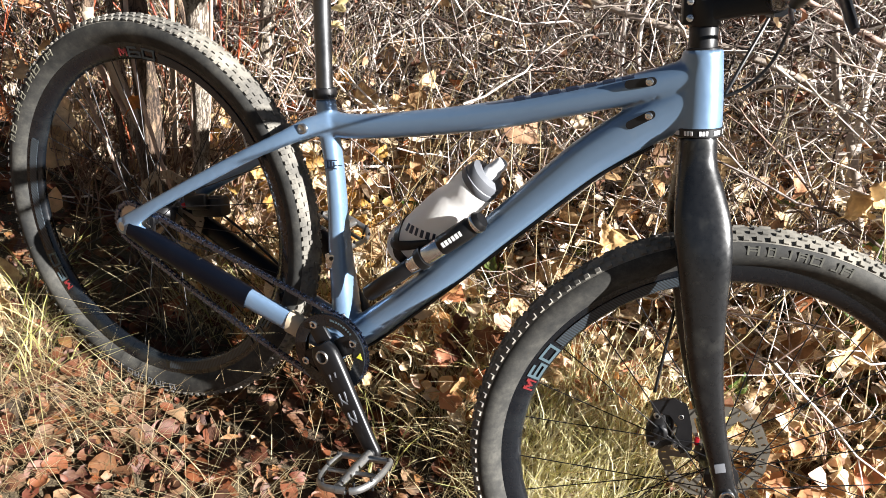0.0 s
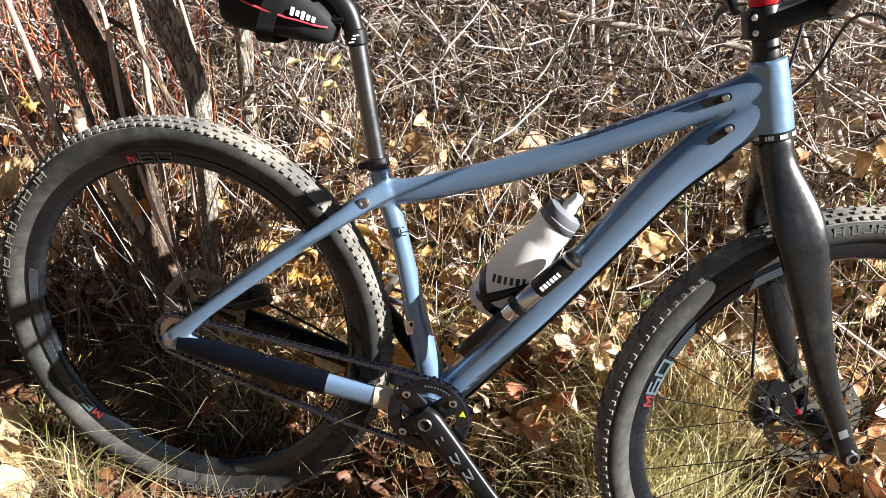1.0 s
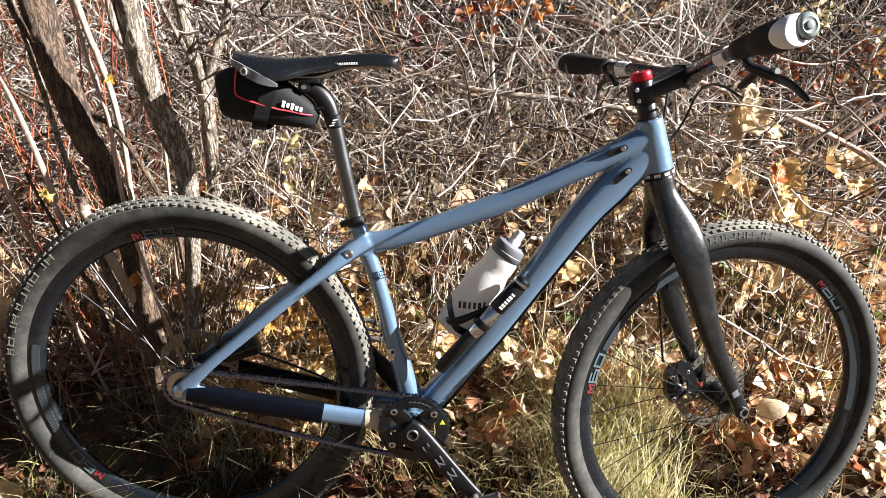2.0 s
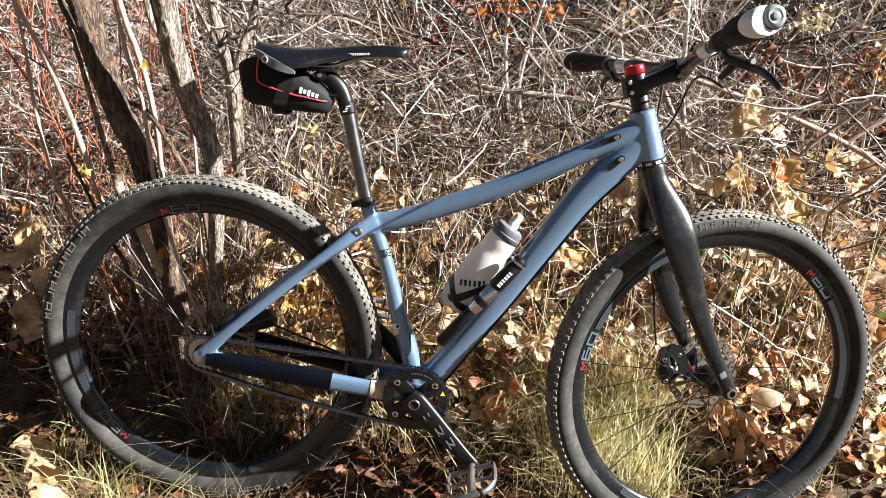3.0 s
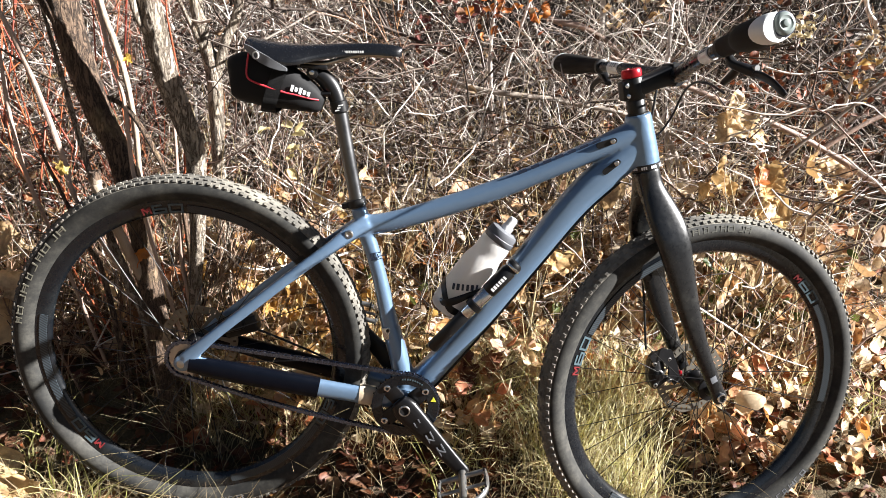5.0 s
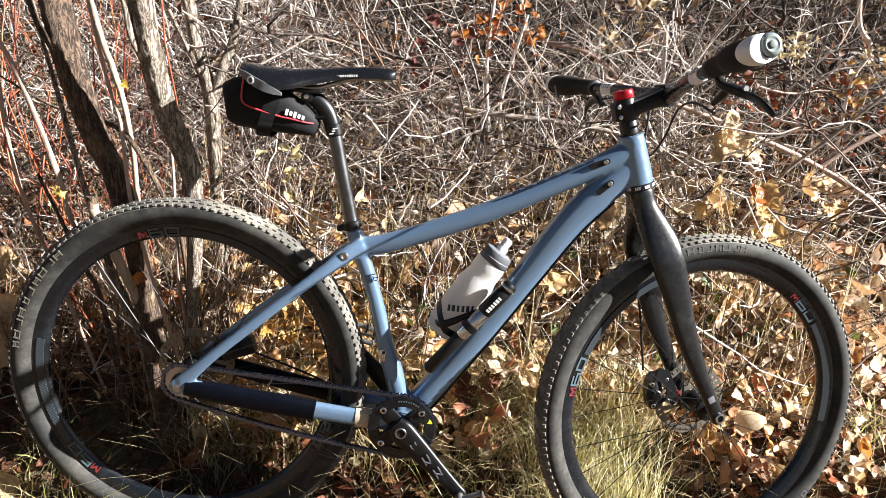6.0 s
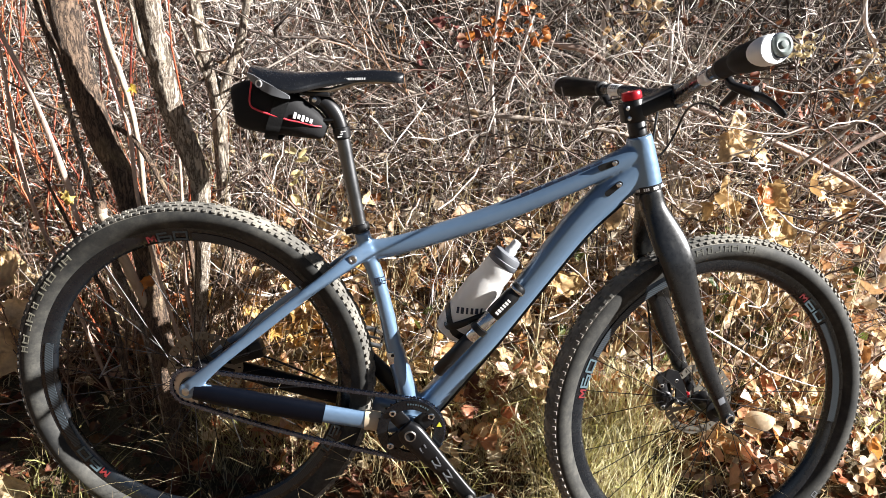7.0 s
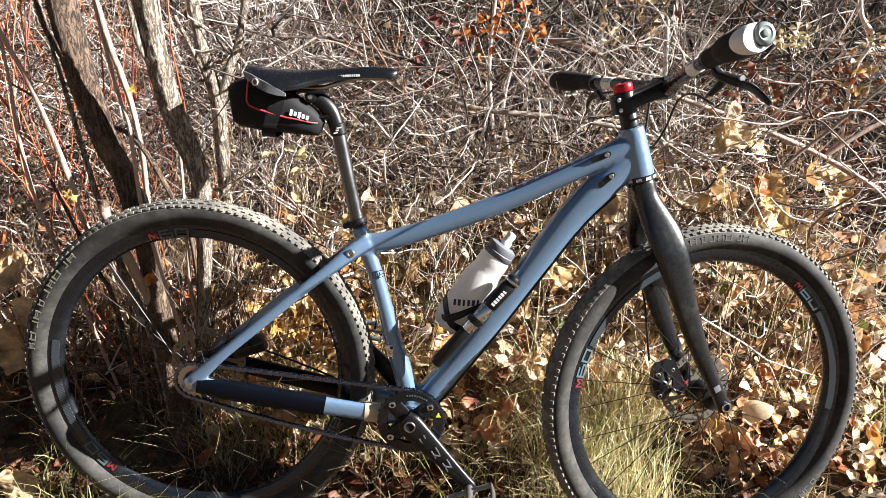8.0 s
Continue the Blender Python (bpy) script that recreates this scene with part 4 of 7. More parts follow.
def build_cockpit():
    bm = bmesh.new()
    lathe(bm, [(0.0175, 0.1), (0.02, 0.105), (0.02, 0.109), (0.0172, 0.11), (0.0172, 0.135), (0.0165, 0.136)], 32)
    part("spacer", bm, BLACK, bike, "black headset spacer", STEER)
    # squared stem reaching slightly up to the bar
    bm = bmesh.new()
    lathe(bm, [(0.0185, 0.135), (0.0195, 0.137), (0.0195, 0.173), (0.0185, 0.175)], 28)
    sweep(bm, spline([(0.0, 0, 0.156, 0.0185, 0.0185), (0.02, 0, 0.1575, 0.0165, 0.0185), (0.05, 0, 0.161, 0.0165, 0.02), (0.0725, 0, 0.1635, 0.019, 0.0225)], 4), 24, power=5.0)
    block(bm, pose(-0.019, 0, 0.155), 0.016, 0.022, 0.036, 0.003)
    stem = part("stem", bm, BLACK, bike, "black squared alloy stem", STEER)
    bm = bmesh.new()
    plate(bm, [(0.066, -0.021), (0.076, -0.021), (0.086, -0.014), (0.09, 0.0), (0.086, 0.014), (0.076, 0.021), (0.066, 0.021)], -0.0215, 0.0215, pose(0.0085, 0, 0.163) @ pose(0, 0, 0, 90))
    part("faceplate", bm, BLACK, stem, "black bolted faceplate")
    for sy in (-1, 1):
        for dz in (-0.016, 0.016):
            bm = bmesh.new()
            lathe(bm, [(0.0042, 0), (0.0042, 0.006), (0.0028, 0.0065)], 14, pose(0.0925, 0.014 * sy, 0.163 + dz) @ pose(0, 0, 0, 0, 90, 0))
            part("bolt", bm, ALLOY, stem)
    for z in (0.145, 0.164):
        bm = bmesh.new()
        lathe(bm, [(0.0042, 0), (0.0042, 0.003), (0.0028, 0.0035)], 14, pose(-0.019, -0.0115, z) @ pose(0, 0, 0, 90))
        part("bolt", bm, ALLOY, stem)
    bm = bmesh.new()
    lathe(bm, [(0.0178, 0.176), (0.0188, 0.178), (0.0188, 0.1875), (0.0172, 0.191), (0.006, 0.192), (0.005, 0.188)], 32)
    part("top_cap", bm, RED, stem, "red anodised top cap")
    # low riser handlebar swept back
    right = [(0.029, -0.372, 0.2365), (0.032, -0.3, 0.225), (0.0365, -0.23, 0.2125), (0.041, -0.18, 0.202), (0.049, -0.13, 0.19), (0.0585, -0.08, 0.177), (0.069, -0.035, 0.1645)]
    left = [(0.07, 0.035, 0.164), (0.064, 0.08, 0.17), (0.0565, 0.13, 0.178), (0.048, 0.18, 0.185), (0.036, 0.23, 0.192), (0.028, 0.3, 0.2), (0.021, 0.372, 0.209)]
    full = [(x + 0.0085, y, z) for x, y, z in right + [(0.071, 0.0, 0.163)] + left]
    bm = bmesh.new()
    sweep(bm, [(*q[:3], q[3], q[3]) for q in spline([(*p, 0.0155 if abs(p[1]) < 0.05 else 0.0112 if abs(p[1]) > 0.15 else 0.013) for p in full], 5)], 18, (0, 0, 1))
    hb = part("handlebar", bm, CARBON, bike, "black carbon riser handlebar", STEER)
    curve = np.array(spline(full, 12))
    order = np.argsort(curve[:, 1])

    def on_bar(y):
        return np.array([np.interp(y, curve[order, 1], curve[order, 0]), y, np.interp(y, curve[order, 1], curve[order, 2])])

    for s in (-1, 1):
        d = Vector(on_bar(0.37 * s) - on_bar(0.3 * s)).normalized()
        turn = d.to_track_quat("Z", "Y").to_matrix().to_4x4()
        bm = bmesh.new()
        sweep(bm, [(*on_bar(y * s), 0.0127, 0.0127) for y in (0.158, 0.168, 0.178, 0.19)], 18, (0, 0, 1))
        part("decal", bm, DECAL_WHITE, hb, "worn white bar decal")
        bm = bmesh.new()
        for y0, w in ((0.165, 0.004), (0.1715, 0.003), (0.178, 0.004), (0.1835, 0.002)):
            q = on_bar(y0 * s)
            block(bm, Matrix.Translation(q) @ pose(-0.0085, 0, 0.0088, 0, -45, 0), 0.009, w, 0.0012)
        part("lettering", bm, DECAL_DARK, hb, "dark bar decal marks")
        # ergonomic grip: a round sleeve that flares back into a palm wing
        bm = bmesh.new()
        rows = []
        for y, wing, h in ((0.224, 0.0, 0.0158), (0.245, 0.0, 0.0162), (0.272, 0.001, 0.0175), (0.292, 0.006, 0.02), (0.312, 0.0125, 0.0215), (0.335, 0.016, 0.022), (0.366, 0.0162, 0.021)):
            q = on_bar(y * s)
            wing *= 1.0 if s < 0 else 0.5
            rows.append((q[0] - wing * 0.75, q[1], q[2] - wing * 0.1, h + wing * 0.8, h))
        sweep(bm, spline(rows, 4), 22, (0, 0, 1))
        g = part("grip", bm, RUBBER_GRIP, hb, "dark rubber ergonomic grip")
        bm = bmesh.new()
        rows = []
        for y, wing, h in ((0.364, 0.0166, 0.0212), (0.368, 0.0166, 0.0212), (0.3715, 0.016, 0.0206), (0.3745, 0.0145, 0.0192)):
            q = on_bar(y * s)
            wing *= 1.0 if s < 0 else 0.5
            rows.append((q[0] - wing * 0.75, q[1], q[2] - wing * 0.1, h + wing * 0.8, h))
        sweep(bm, spline(rows, 4), 24, (0, 0, 1))
        c = part("grip_clamp", bm, WHITE, g, "white grip end clamp")
        q = on_bar(0.372 * s)
        mm = Matrix.Translation(q) @ turn
        bm = bmesh.new()
        lathe(bm, [(0.0168, 0.0), (0.0178, 0.002), (0.0175, 0.0038), (0.016, 0.0044)], 30, mm)
        part("collar", bm, DECAL_DARK, g, "dark seam round the end plug")
        bm = bmesh.new()
        lathe(bm, [(0.016, 0.0), (0.016, 0.0055), (0.0138, 0.0088), (0.0105, 0.0098), (0.0085, 0.0088), (0.0055, 0.009), (0.005, 0.0115), (0.003, 0.012)], 28, mm)
        part("end_plug", bm, GREYCAP, g, "grey rubber end plug")
        # brake lever below the bar
        z = on_bar(0.23 * s)[2] - (0.2 if s < 0 else 0.18)
        bm = bmesh.new()
        q = on_bar(0.221 * s)
        lathe(bm, [(0.0135, -0.006), (0.016, -0.005), (0.016, 0.005), (0.0135, 0.006)], 20, Matrix.Translation(q) @ turn)
        sweep(bm, spline([(q[0] + 0.006, 0.222 * s, q[2] - 0.012, 0.006, 0.006), (0.05, 0.234 * s, 0.172 + z, 0.0075, 0.0065), (0.06, 0.247 * s, 0.162 + z, 0.0095, 0.008), (0.067, 0.262 * s, 0.153 + z, 0.007, 0.007)], 4), 14, (0, 0, 1), 2.6)
        sweep(bm, spline([(0.058, 0.238 * s, 0.164 + z, 0.006, 0.008), (0.054, 0.222 * s, 0.152 + z, 0.0065, 0.0085), (0.05, 0.205 * s, 0.142 + z, 0.005, 0.007)], 4), 12, (1, 0, 0))
        lev = part("brake_lever", bm, BLACK, hb, "black brake lever perch")
        bm = bmesh.new()
        sweep(bm, spline([(0.066, 0.26 * s, 0.153 + z, 0.006, 0.006), (0.068, 0.271 * s, 0.149 + z, 0.0055, 0.007), (0.0665, 0.285 * s, 0.146 + z, 0.0046, 0.0068), (0.064, 0.306 * s, 0.1385 + z, 0.0042, 0.0065), (0.063, 0.322 * s, 0.128 + z, 0.004, 0.006), (0.0645, 0.331 * s, 0.1195 + z, 0.003, 0.004)], 4), 12, (0, 0, 1))
        part("lever_blade", bm, BLACK, lev, "hooked black lever blade")
        bm = bmesh.new()
        lathe(bm, [(0.0045, -0.01), (0.0052, -0.009), (0.0052, 0.009), (0.0045, 0.01)], 14, Matrix.Translation((0.069, 0.257 * s, 0.16 + z)) @ pose(0, 0, 0, 90))
        part("pivot_bolt", bm, PEDAL, lev)
        bm = bmesh.new()
        if s < 0:
            pipe(bm, [(0.05, -0.203, 0.138), (0.06, -0.15, 0.15), (0.076, -0.09, 0.15), (0.09, -0.035, 0.138), (0.094, 0.0, 0.118), (0.084, 0.022, 0.085), (0.06, 0.03, 0.058), (0.03, 0.028, 0.045)], 0.0022)
        else:
            pipe(bm, [(0.05, 0.203, 0.165), (0.07, 0.15, 0.165), (0.085, 0.1, 0.155), (0.09, 0.075, 0.14)], 0.0022)
        part("brake_hose", bm, PLASTIC, lev)


build_cockpit()


def build_seat():
    ax = Vector((-0.056, 0, 0.175)).normalized()
    bm = bmesh.new()
    sweep(bm, spline([(-0.1, 0, 0.325, 0.0134, 0.0134), (-0.121, 0, 0.394, 0.0134, 0.0134), (-0.142, 0, 0.48, 0.0134, 0.0134), (-0.1615, 0, 0.566, 0.0134, 0.0134)], 4), 24)
    post = part("seatpost", bm, POST, bike, "black seatpost")
    bm = bmesh.new()
    lathe(bm, [(0.0136, -0.011), (0.0163, -0.0095), (0.0163, 0.0095), (0.0136, 0.011)], 26, Matrix.Translation((-0.1645, 0, 0.578)) @ pose(0, 0, 0, 0, -13.5, 0))
    sweep(bm, spline([(-0.162, 0, 0.567, 0.0138, 0.0138), (-0.169, 0, 0.591, 0.0148, 0.014), (-0.18, 0, 0.612, 0.0165, 0.0145), (-0.196, 0, 0.629, 0.0155, 0.0155), (-0.213, 0, 0.637, 0.013, 0.0165)], 4), 20)
    head = part("post_head", bm, BLACK, post, "black layback post head")
    bm = bmesh.new()
    for j in range(3):
        block(bm, Matrix.Translation((-0.166 + 0.003 * j, -0.0163, 0.572 + 0.005 * j)) @ pose(0, 0, 0, 0, -13.5, 0), (0.008, 0.006, 0.009)[j], 0.0012, 0.0022)
    part("lettering", bm, DECAL_WHITE, head)
    bm = bmesh.new()
    lathe(bm, [(0.0085, -0.026), (0.0105, -0.025), (0.0105, 0.025), (0.0085, 0.026)], 20, Matrix.Translation((-0.213, 0, 0.637)) @ pose(0, 0, 0, 90))
    block(bm, Matrix.Translation((-0.211, 0, 0.648)) @ pose(0, 0, 0, 0, 0, 0), 0.05, 0.056, 0.009, 0.003)
    cl = part("rail_clamp", bm, BLACK, post, "black rail clamp")
    bm = bmesh.new()
    lathe(bm, [(0.0045, 0), (0.0045, 0.003), (0.003, 0.0035)], 14, Matrix.Translation((-0.213, -0.026, 0.637)) @ pose(0, 0, 0, 90))
    part("bolt", bm, ALLOY, cl)
    SADDLE_AT = Matrix.Translation((-0.1925, 0, 0.685)) @ pose(0, 0, 0, 0, -1.9, 0) @ Matrix.Diagonal((0.955, 1, 1, 1)) @ Matrix.Translation((0.1925, 0, -0.685))
    # saddle shell: half width and section by station from tail to nose
    st = [(-0.338, 0.689, 0.040, 0.010), (-0.325, 0.6875, 0.058, 0.02), (-0.30, 0.684, 0.069, 0.030), (-0.27, 0.681, 0.0715, 0.034), (-0.24, 0.68, 0.064, 0.031), (-0.2, 0.682, 0.043, 0.019),
          (-0.15, 0.6855, 0.027, 0.011), (-0.1, 0.688, 0.0205, 0.0085), (-0.065, 0.6865, 0.016, 0.0075), (-0.053, 0.6845, 0.0115, 0.005), (-0.047, 0.683, 0.006, 0.002)]
    bm = bmesh.new()
    n = 20
    rings = []
    for x, z, w, d in [tuple(q) for q in spline(st, 4)]:
        ring = []
        for k in range(n):
            a = 2 * math.pi * k / n
            c, s = math.cos(a), math.sin(a)
            top = 0.0065 * (1 - (c * c) * 0.8) if s > 0 else 0
            yy = w * math.copysign(abs(c) ** 0.8, c)
            droop = -d * (abs(c) ** 2.6) * 0.75
            zz = z + (top if s > 0 else -0.006) + droop - (0.004 * (1 - abs(s)) if s < 0 else 0)
            ring.append(bm.verts.new((x, yy, zz)))
        rings.append(ring)
    for a, b in zip(rings, rings[1:]):
        for k in range(n):
            bm.faces.new((a[k], a[(k + 1) % n], b[(k + 1) % n], b[k]))
    bm.faces.new(rings[0][::-1])
    bm.faces.new(rings[-1])
    sad = part("saddle", bm, SADDLE, bike, "black sports saddle", SADDLE_AT, 60)
    for s in (-1, 1):
        bm = bmesh.new()
        pipe(bm, [(-0.312, 0.03 * s, 0.656), (-0.28, 0.024 * s, 0.654), (-0.24, 0.0225 * s, 0.6535), (-0.195, 0.0225 * s, 0.6545), (-0.168, 0.02 * s, 0.6615), (-0.138, 0.014 * s, 0.6705), (-0.115, 0.011 * s, 0.6735), (-0.068, 0.009 * s, 0.6735)], 0.0044, 10)
        part("saddle_rail", bm, RAIL, sad, "worn metal rail")
        bm = bmesh.new()
        rows = []
        for x, zt, zb, y in ((-0.337, 0.683, 0.676, 0.05), (-0.322, 0.679, 0.664, 0.062), (-0.305, 0.671, 0.653, 0.0695), (-0.285, 0.662, 0.645, 0.0725), (-0.268, 0.653, 0.641, 0.0728), (-0.254, 0.645, 0.64, 0.072)):
            rows.append((x, y, zt, zb))
        vs = [[bm.verts.new((x, (y + o) * s, z)) for o, z in ((0.0, zt), (0.0, zb), (-0.006, zb), (-0.006, zt))] for x, y, zt, zb in rows]
        for a, b in zip(vs, vs[1:]):
            for i in range(4):
                bm.faces.new((a[i], a[(i + 1) % 4], b[(i + 1) % 4], b[i]))
        bm.faces.new(vs[0])
        bm.faces.new(vs[-1][::-1])
        pan = part("saddle_side_panel", bm, SADDLE_GREY, sad, "grey side panel")
        bm = bmesh.new()
        lathe(bm, [(0.0048, -0.001), (0.0068, -0.001), (0.0068, 0.0012), (0.0048, 0.0012)], 20, Matrix.Translation((-0.311, 0.068 * s, 0.6645)) @ pose(0, 0, 0, 90, 0, 20 * s), closed=True)
        part("badge", bm, DECAL_WHITE, pan, "small white ring badge")
    bm = bmesh.new()
    for j in range(10):
        block(bm, Matrix.Translation((-0.158 + 0.0042 * j, -0.0275 + 0.0004 * j, 0.6765 + 0.0002 * j)) @ pose(0, 0, 0, 12, 0, 6), 0.0028, 0.0012, 0.0038)
    part("lettering", bm, DECAL_WHITE, sad, "small white lettering")


build_seat()


def build_drive():
    def ring_teeth(r, teeth, depth):
        out = []
        for k in range(teeth):
            for f, rr in ((0.0, r - depth), (0.3, r - depth * 0.4), (0.42, r + depth * 0.5), (0.58, r + depth * 0.5), (0.7, r - depth * 0.4)):
                a = 2 * math.pi * (k + f) / teeth
                out.append((rr * math.cos(a), rr * math.sin(a)))
        return out

    def annulus(bm, outer, inner_r, z0, z1, m):
        n = len(outer)
        rings = []
        for i, (x, y) in enumerate(outer):
            a = math.atan2(y, x)
            xi, yi = inner_r * math.cos(a), inner_r * math.sin(a)
            rings.append([bm.verts.new(m @ Vector(q)) for q in ((x, y, z1), (x, y, z0), (xi, yi, z0), (xi, yi, z1))])
        for i in range(n):
            p, q = rings[i], rings[(i + 1) % n]
            for j in range(4):
                bm.faces.new((p[j], p[(j + 1) % 4], q[(j + 1) % 4], q[j]))

    side = pose(0, 0, 0, 90)
    # chainring and outer guard
    bm = bmesh.new()
    annulus(bm, ring_teeth(0.066, 32, 0.006), 0.046, 0.0465, 0.0495, side)
    cr = part("chainring", bm, BLACK, bike, "black toothed chainring")
    bm = bmesh.new()
    annulus(bm, [(0.067 * math.cos(2 * math.pi * k / 72), 0.067 * math.sin(2 * math.pi * k / 72)) for k in range(72)], 0.047, 0.0525, 0.056, side)
    part("bash_guard", bm, CARBON, cr, "black bash ring")
    for k, a in enumerate((42, 136, 222, 312)):
        m = side @ Matrix.Rotation(radians(a), 4, "Z")
        bm = bmesh.new()
        block(bm, m @ pose(0.036, 0, 0.0515), 0.036, 0.032, 0.009, 0.003)
        part("spider_arm", bm, BLACK, cr)
        bm = bmesh.new()
        lathe(bm, [(0.0068, 0.05), (0.0068, 0.0575), (0.0055, 0.0585), (0.0035, 0.0585), (0.003, 0.056)], 18, m @ pose(0.0525, 0, 0))
        part("chainring_bolt", bm, ALLOY, cr, "silver chainring bolt")
    bm = bmesh.new()
    for j in range(9):
        a = radians(58 + 5 * j)
        block(bm, side @ Matrix.Rotation(a, 4, "Z") @ pose(0.0585, 0, 0.056), 0.003, 0.003, 0.0012)
    part("lettering", bm, DECAL_GREY, cr)
    bm = bmesh.new()
    plate(bm, [(0.006, 0), (-0.004, 0.0055), (-0.004, -0.0055)], 0.0555, 0.0568, side @ Matrix.Rotation(radians(18), 4, "Z") @ pose(0.059, 0, 0, 0, 0, 75))
    part("sticker", bm, DECAL_YELLOW, cr, "small yellow triangle sticker")
    # cranks and pedals
    ang = radians(-44.0)
    for s, extra in ((-1, 0.0), (1, math.pi)):
        a = ang + extra
        d = Vector((math.cos(a), 0, math.sin(a)))
        bm = bmesh.new()
        sweep(bm, spline([(*(d * -0.018 + Vector((0, 0.064 * s, 0))), 0.018, 0.009), (*(Vector((0, 0.066 * s, 0))), 0.0255, 0.011), (*(d * 0.04 + Vector((0, 0.069 * s, 0))), 0.0235, 0.0105), (*(d * 0.1 + Vector((0, 0.074 * s, 0))), 0.0182, 0.0085),
                          (*(d * 0.155 + Vector((0, 0.079 * s, 0))), 0.0145, 0.008), (*(d * 0.178 + Vector((0, 0.081 * s, 0))), 0.0138, 0.0078), (*(d * 0.188 + Vector((0, 0.0815 * s, 0))), 0.008, 0.006)], 5), 18, power=3.0)
        ca = part("crank_arm", bm, BLACK, bike, "black alloy crank arm")
        if s < 0:
            bm = bmesh.new()
            lathe(bm, [(0.0085, 0.074), (0.0108, 0.074), (0.0118, 0.0775), (0.0108, 0.0795), (0.009, 0.0795), (0.0085, 0.07)], 26, side)
            part("crank_bolt", bm, STEEL, ca, "hollow crank axle end")
            # black disc painted as the shade inside the hollow axle
            bm = bmesh.new()
            lathe(bm, [(0.0088, 0.0735), (0.0088, 0.0778)], 22, side)
            part("axle_hole_shade", bm, FABRIC, ca, "black disc in place of the shaded axle hole")
            bm = bmesh.new()
            rot = pose(0, 0, 0, 0, math.degrees(-a), 0)
            for x0, w in ((0.045, 0.03), (0.08, 0.03), (0.112, 0.026)):
                for dz in (-0.006, 0.0055):
                    block(bm, rot @ pose(x0, -0.0765 - (x0 - 0.03) * 0.085, dz, 0, 14, 5), w, 0.0022, 0.0025)
                block(bm, rot @ pose(x0 + 0.003, -0.0767 - (x0 - 0.03) * 0.085, 0, 0, -38, 5), w * 0.55, 0.0022, 0.0028)
            part("lettering", bm, DECAL_DIM, ca, "grey crank lettering")
        # platform pedal, turned on its axle
        pm = Matrix.Translation(d * 0.175 + Vector((0, 0.081 * s, 0))) @ pose(0, 0, 0, 0, -22 if s < 0 else 10, 0) @ (Matrix() if s < 0 else pose(0, 0, 0, 0, 0, 180))
        bm = bmesh.new()
        L, Wd = 0.048, 0.1
        for sx in (-1, 1):
            sweep(bm, spline([(0.046 * sx, -0.022, 0.0, 0.0062, 0.0042), (0.049 * sx, -0.05, 0.0, 0.0062, 0.0042), (0.046 * sx, -0.085, 0.0, 0.0062, 0.0042), (0.03 * sx, -0.108, 0.0, 0.0062, 0.0042), (0.0, -0.112, 0.0, 0.0062, 0.0042)], 4), 10, (1, 0.2, 0))
        sweep(bm, [(-0.046, -0.022, 0, 0.0055, 0.005), (0.046, -0.022, 0, 0.0055, 0.005)], 10, (0, 1, 0))
        sweep(bm, [(0.0, -0.012, 0, 0.0095, 0.0085), (0.0, -0.06, 0, 0.009, 0.008), (0.0, -0.106, 0, 0.007, 0.0075)], 14, (1, 0, 0))
        sweep(bm, [(-0.044, -0.065, 0, 0.0035, 0.004), (0.044, -0.065, 0, 0.0035, 0.004)], 8, (0, 1, 0))
        pd = part("pedal", bm, PEDAL, ca, "silver cage platform pedal", pm)
        bm = bmesh.new()
        lathe(bm, [(0.0085, 0.0), (0.0085, 0.012), (0.007, 0.014)], 14, pm @ pose(0, 0, 0, 90))
        part("pedal_axle", bm, BLACK, ca, "dark pedal axle")
        bm = bmesh.new()
        lathe(bm, [(0.0022, -0.011), (0.0022, 0.011), (0.0012, 0.0115)], 8)
        pin = mesh_of("pin", bm, BLACK)
        for sx, yy in ((-1, -0.03), (1, -0.03), (-1, -0.06), (1, -0.06), (-1, -0.085), (1, -0.085), (-0.6, -0.104), (0.6, -0.104)):
            shared("pin", pin, ca, pm @ pose(0.047 * sx, yy, 0))
    # rear sprocket
    bm = bmesh.new()
    sp = Matrix.Translation(REAR) @ side
    annulus(bm, ring_teeth(0.0365, 18, 0.006), 0.02, 0.0465, 0.049, sp)
    part("sprocket", bm, STEEL, bike, "steel single sprocket")
    bm = bmesh.new()
    lathe(bm, [(0.018, 0.028), (0.019, 0.03), (0.019, 0.058), (0.014, 0.062)], 24, sp)
    part("freehub_spacer", bm, BLACK, bike)
    bm = bmesh.new()
    lathe(bm, [(0.006, -0.076), (0.009, -0.074), (0.009, 0.074), (0.006, 0.076)], 18, sp)
    part("rear_axle", bm, STEEL, bike)
    # chain: links along the loop round both sprockets
    c0, r0, c1, r1 = Vector((REAR.x, REAR.z)), 0.0372, Vector((0, 0)), 0.0665
    dv = c1 - c0
    base, dist = math.atan2(dv.y, dv.x), dv.length
    off = math.acos((r0 - r1) / dist)
    up, lo = base + off, base - off
    path = []
    P = lambda c, r, a: Vector((c.x + r * math.cos(a), c.y + r * math.sin(a)))
    a_top, b_top, b_lo, a_lo = P(c0, r0, up), P(c1, r1, up), P(c1, r1, lo), P(c0, r0, lo)
    for k in range(40):
        path.append(a_top.lerp(b_top, k / 40))
    for k in range(30):
        path.append(P(c1, r1, up + (lo - up) * k / 30))
    for k in range(40):
        q = b_lo.lerp(a_lo, k / 40)
        q.y -= 0.008 * math.sin(math.pi * k / 40)
        path.append(q)
    for k in range(30):
        path.append(P(c0, r0, lo - (2 * math.pi - (up - lo)) * k / 30))
    path.append(path[0])
    seg = np.cumsum([0] + [(b - a).length for a, b in zip(path, path[1:])])
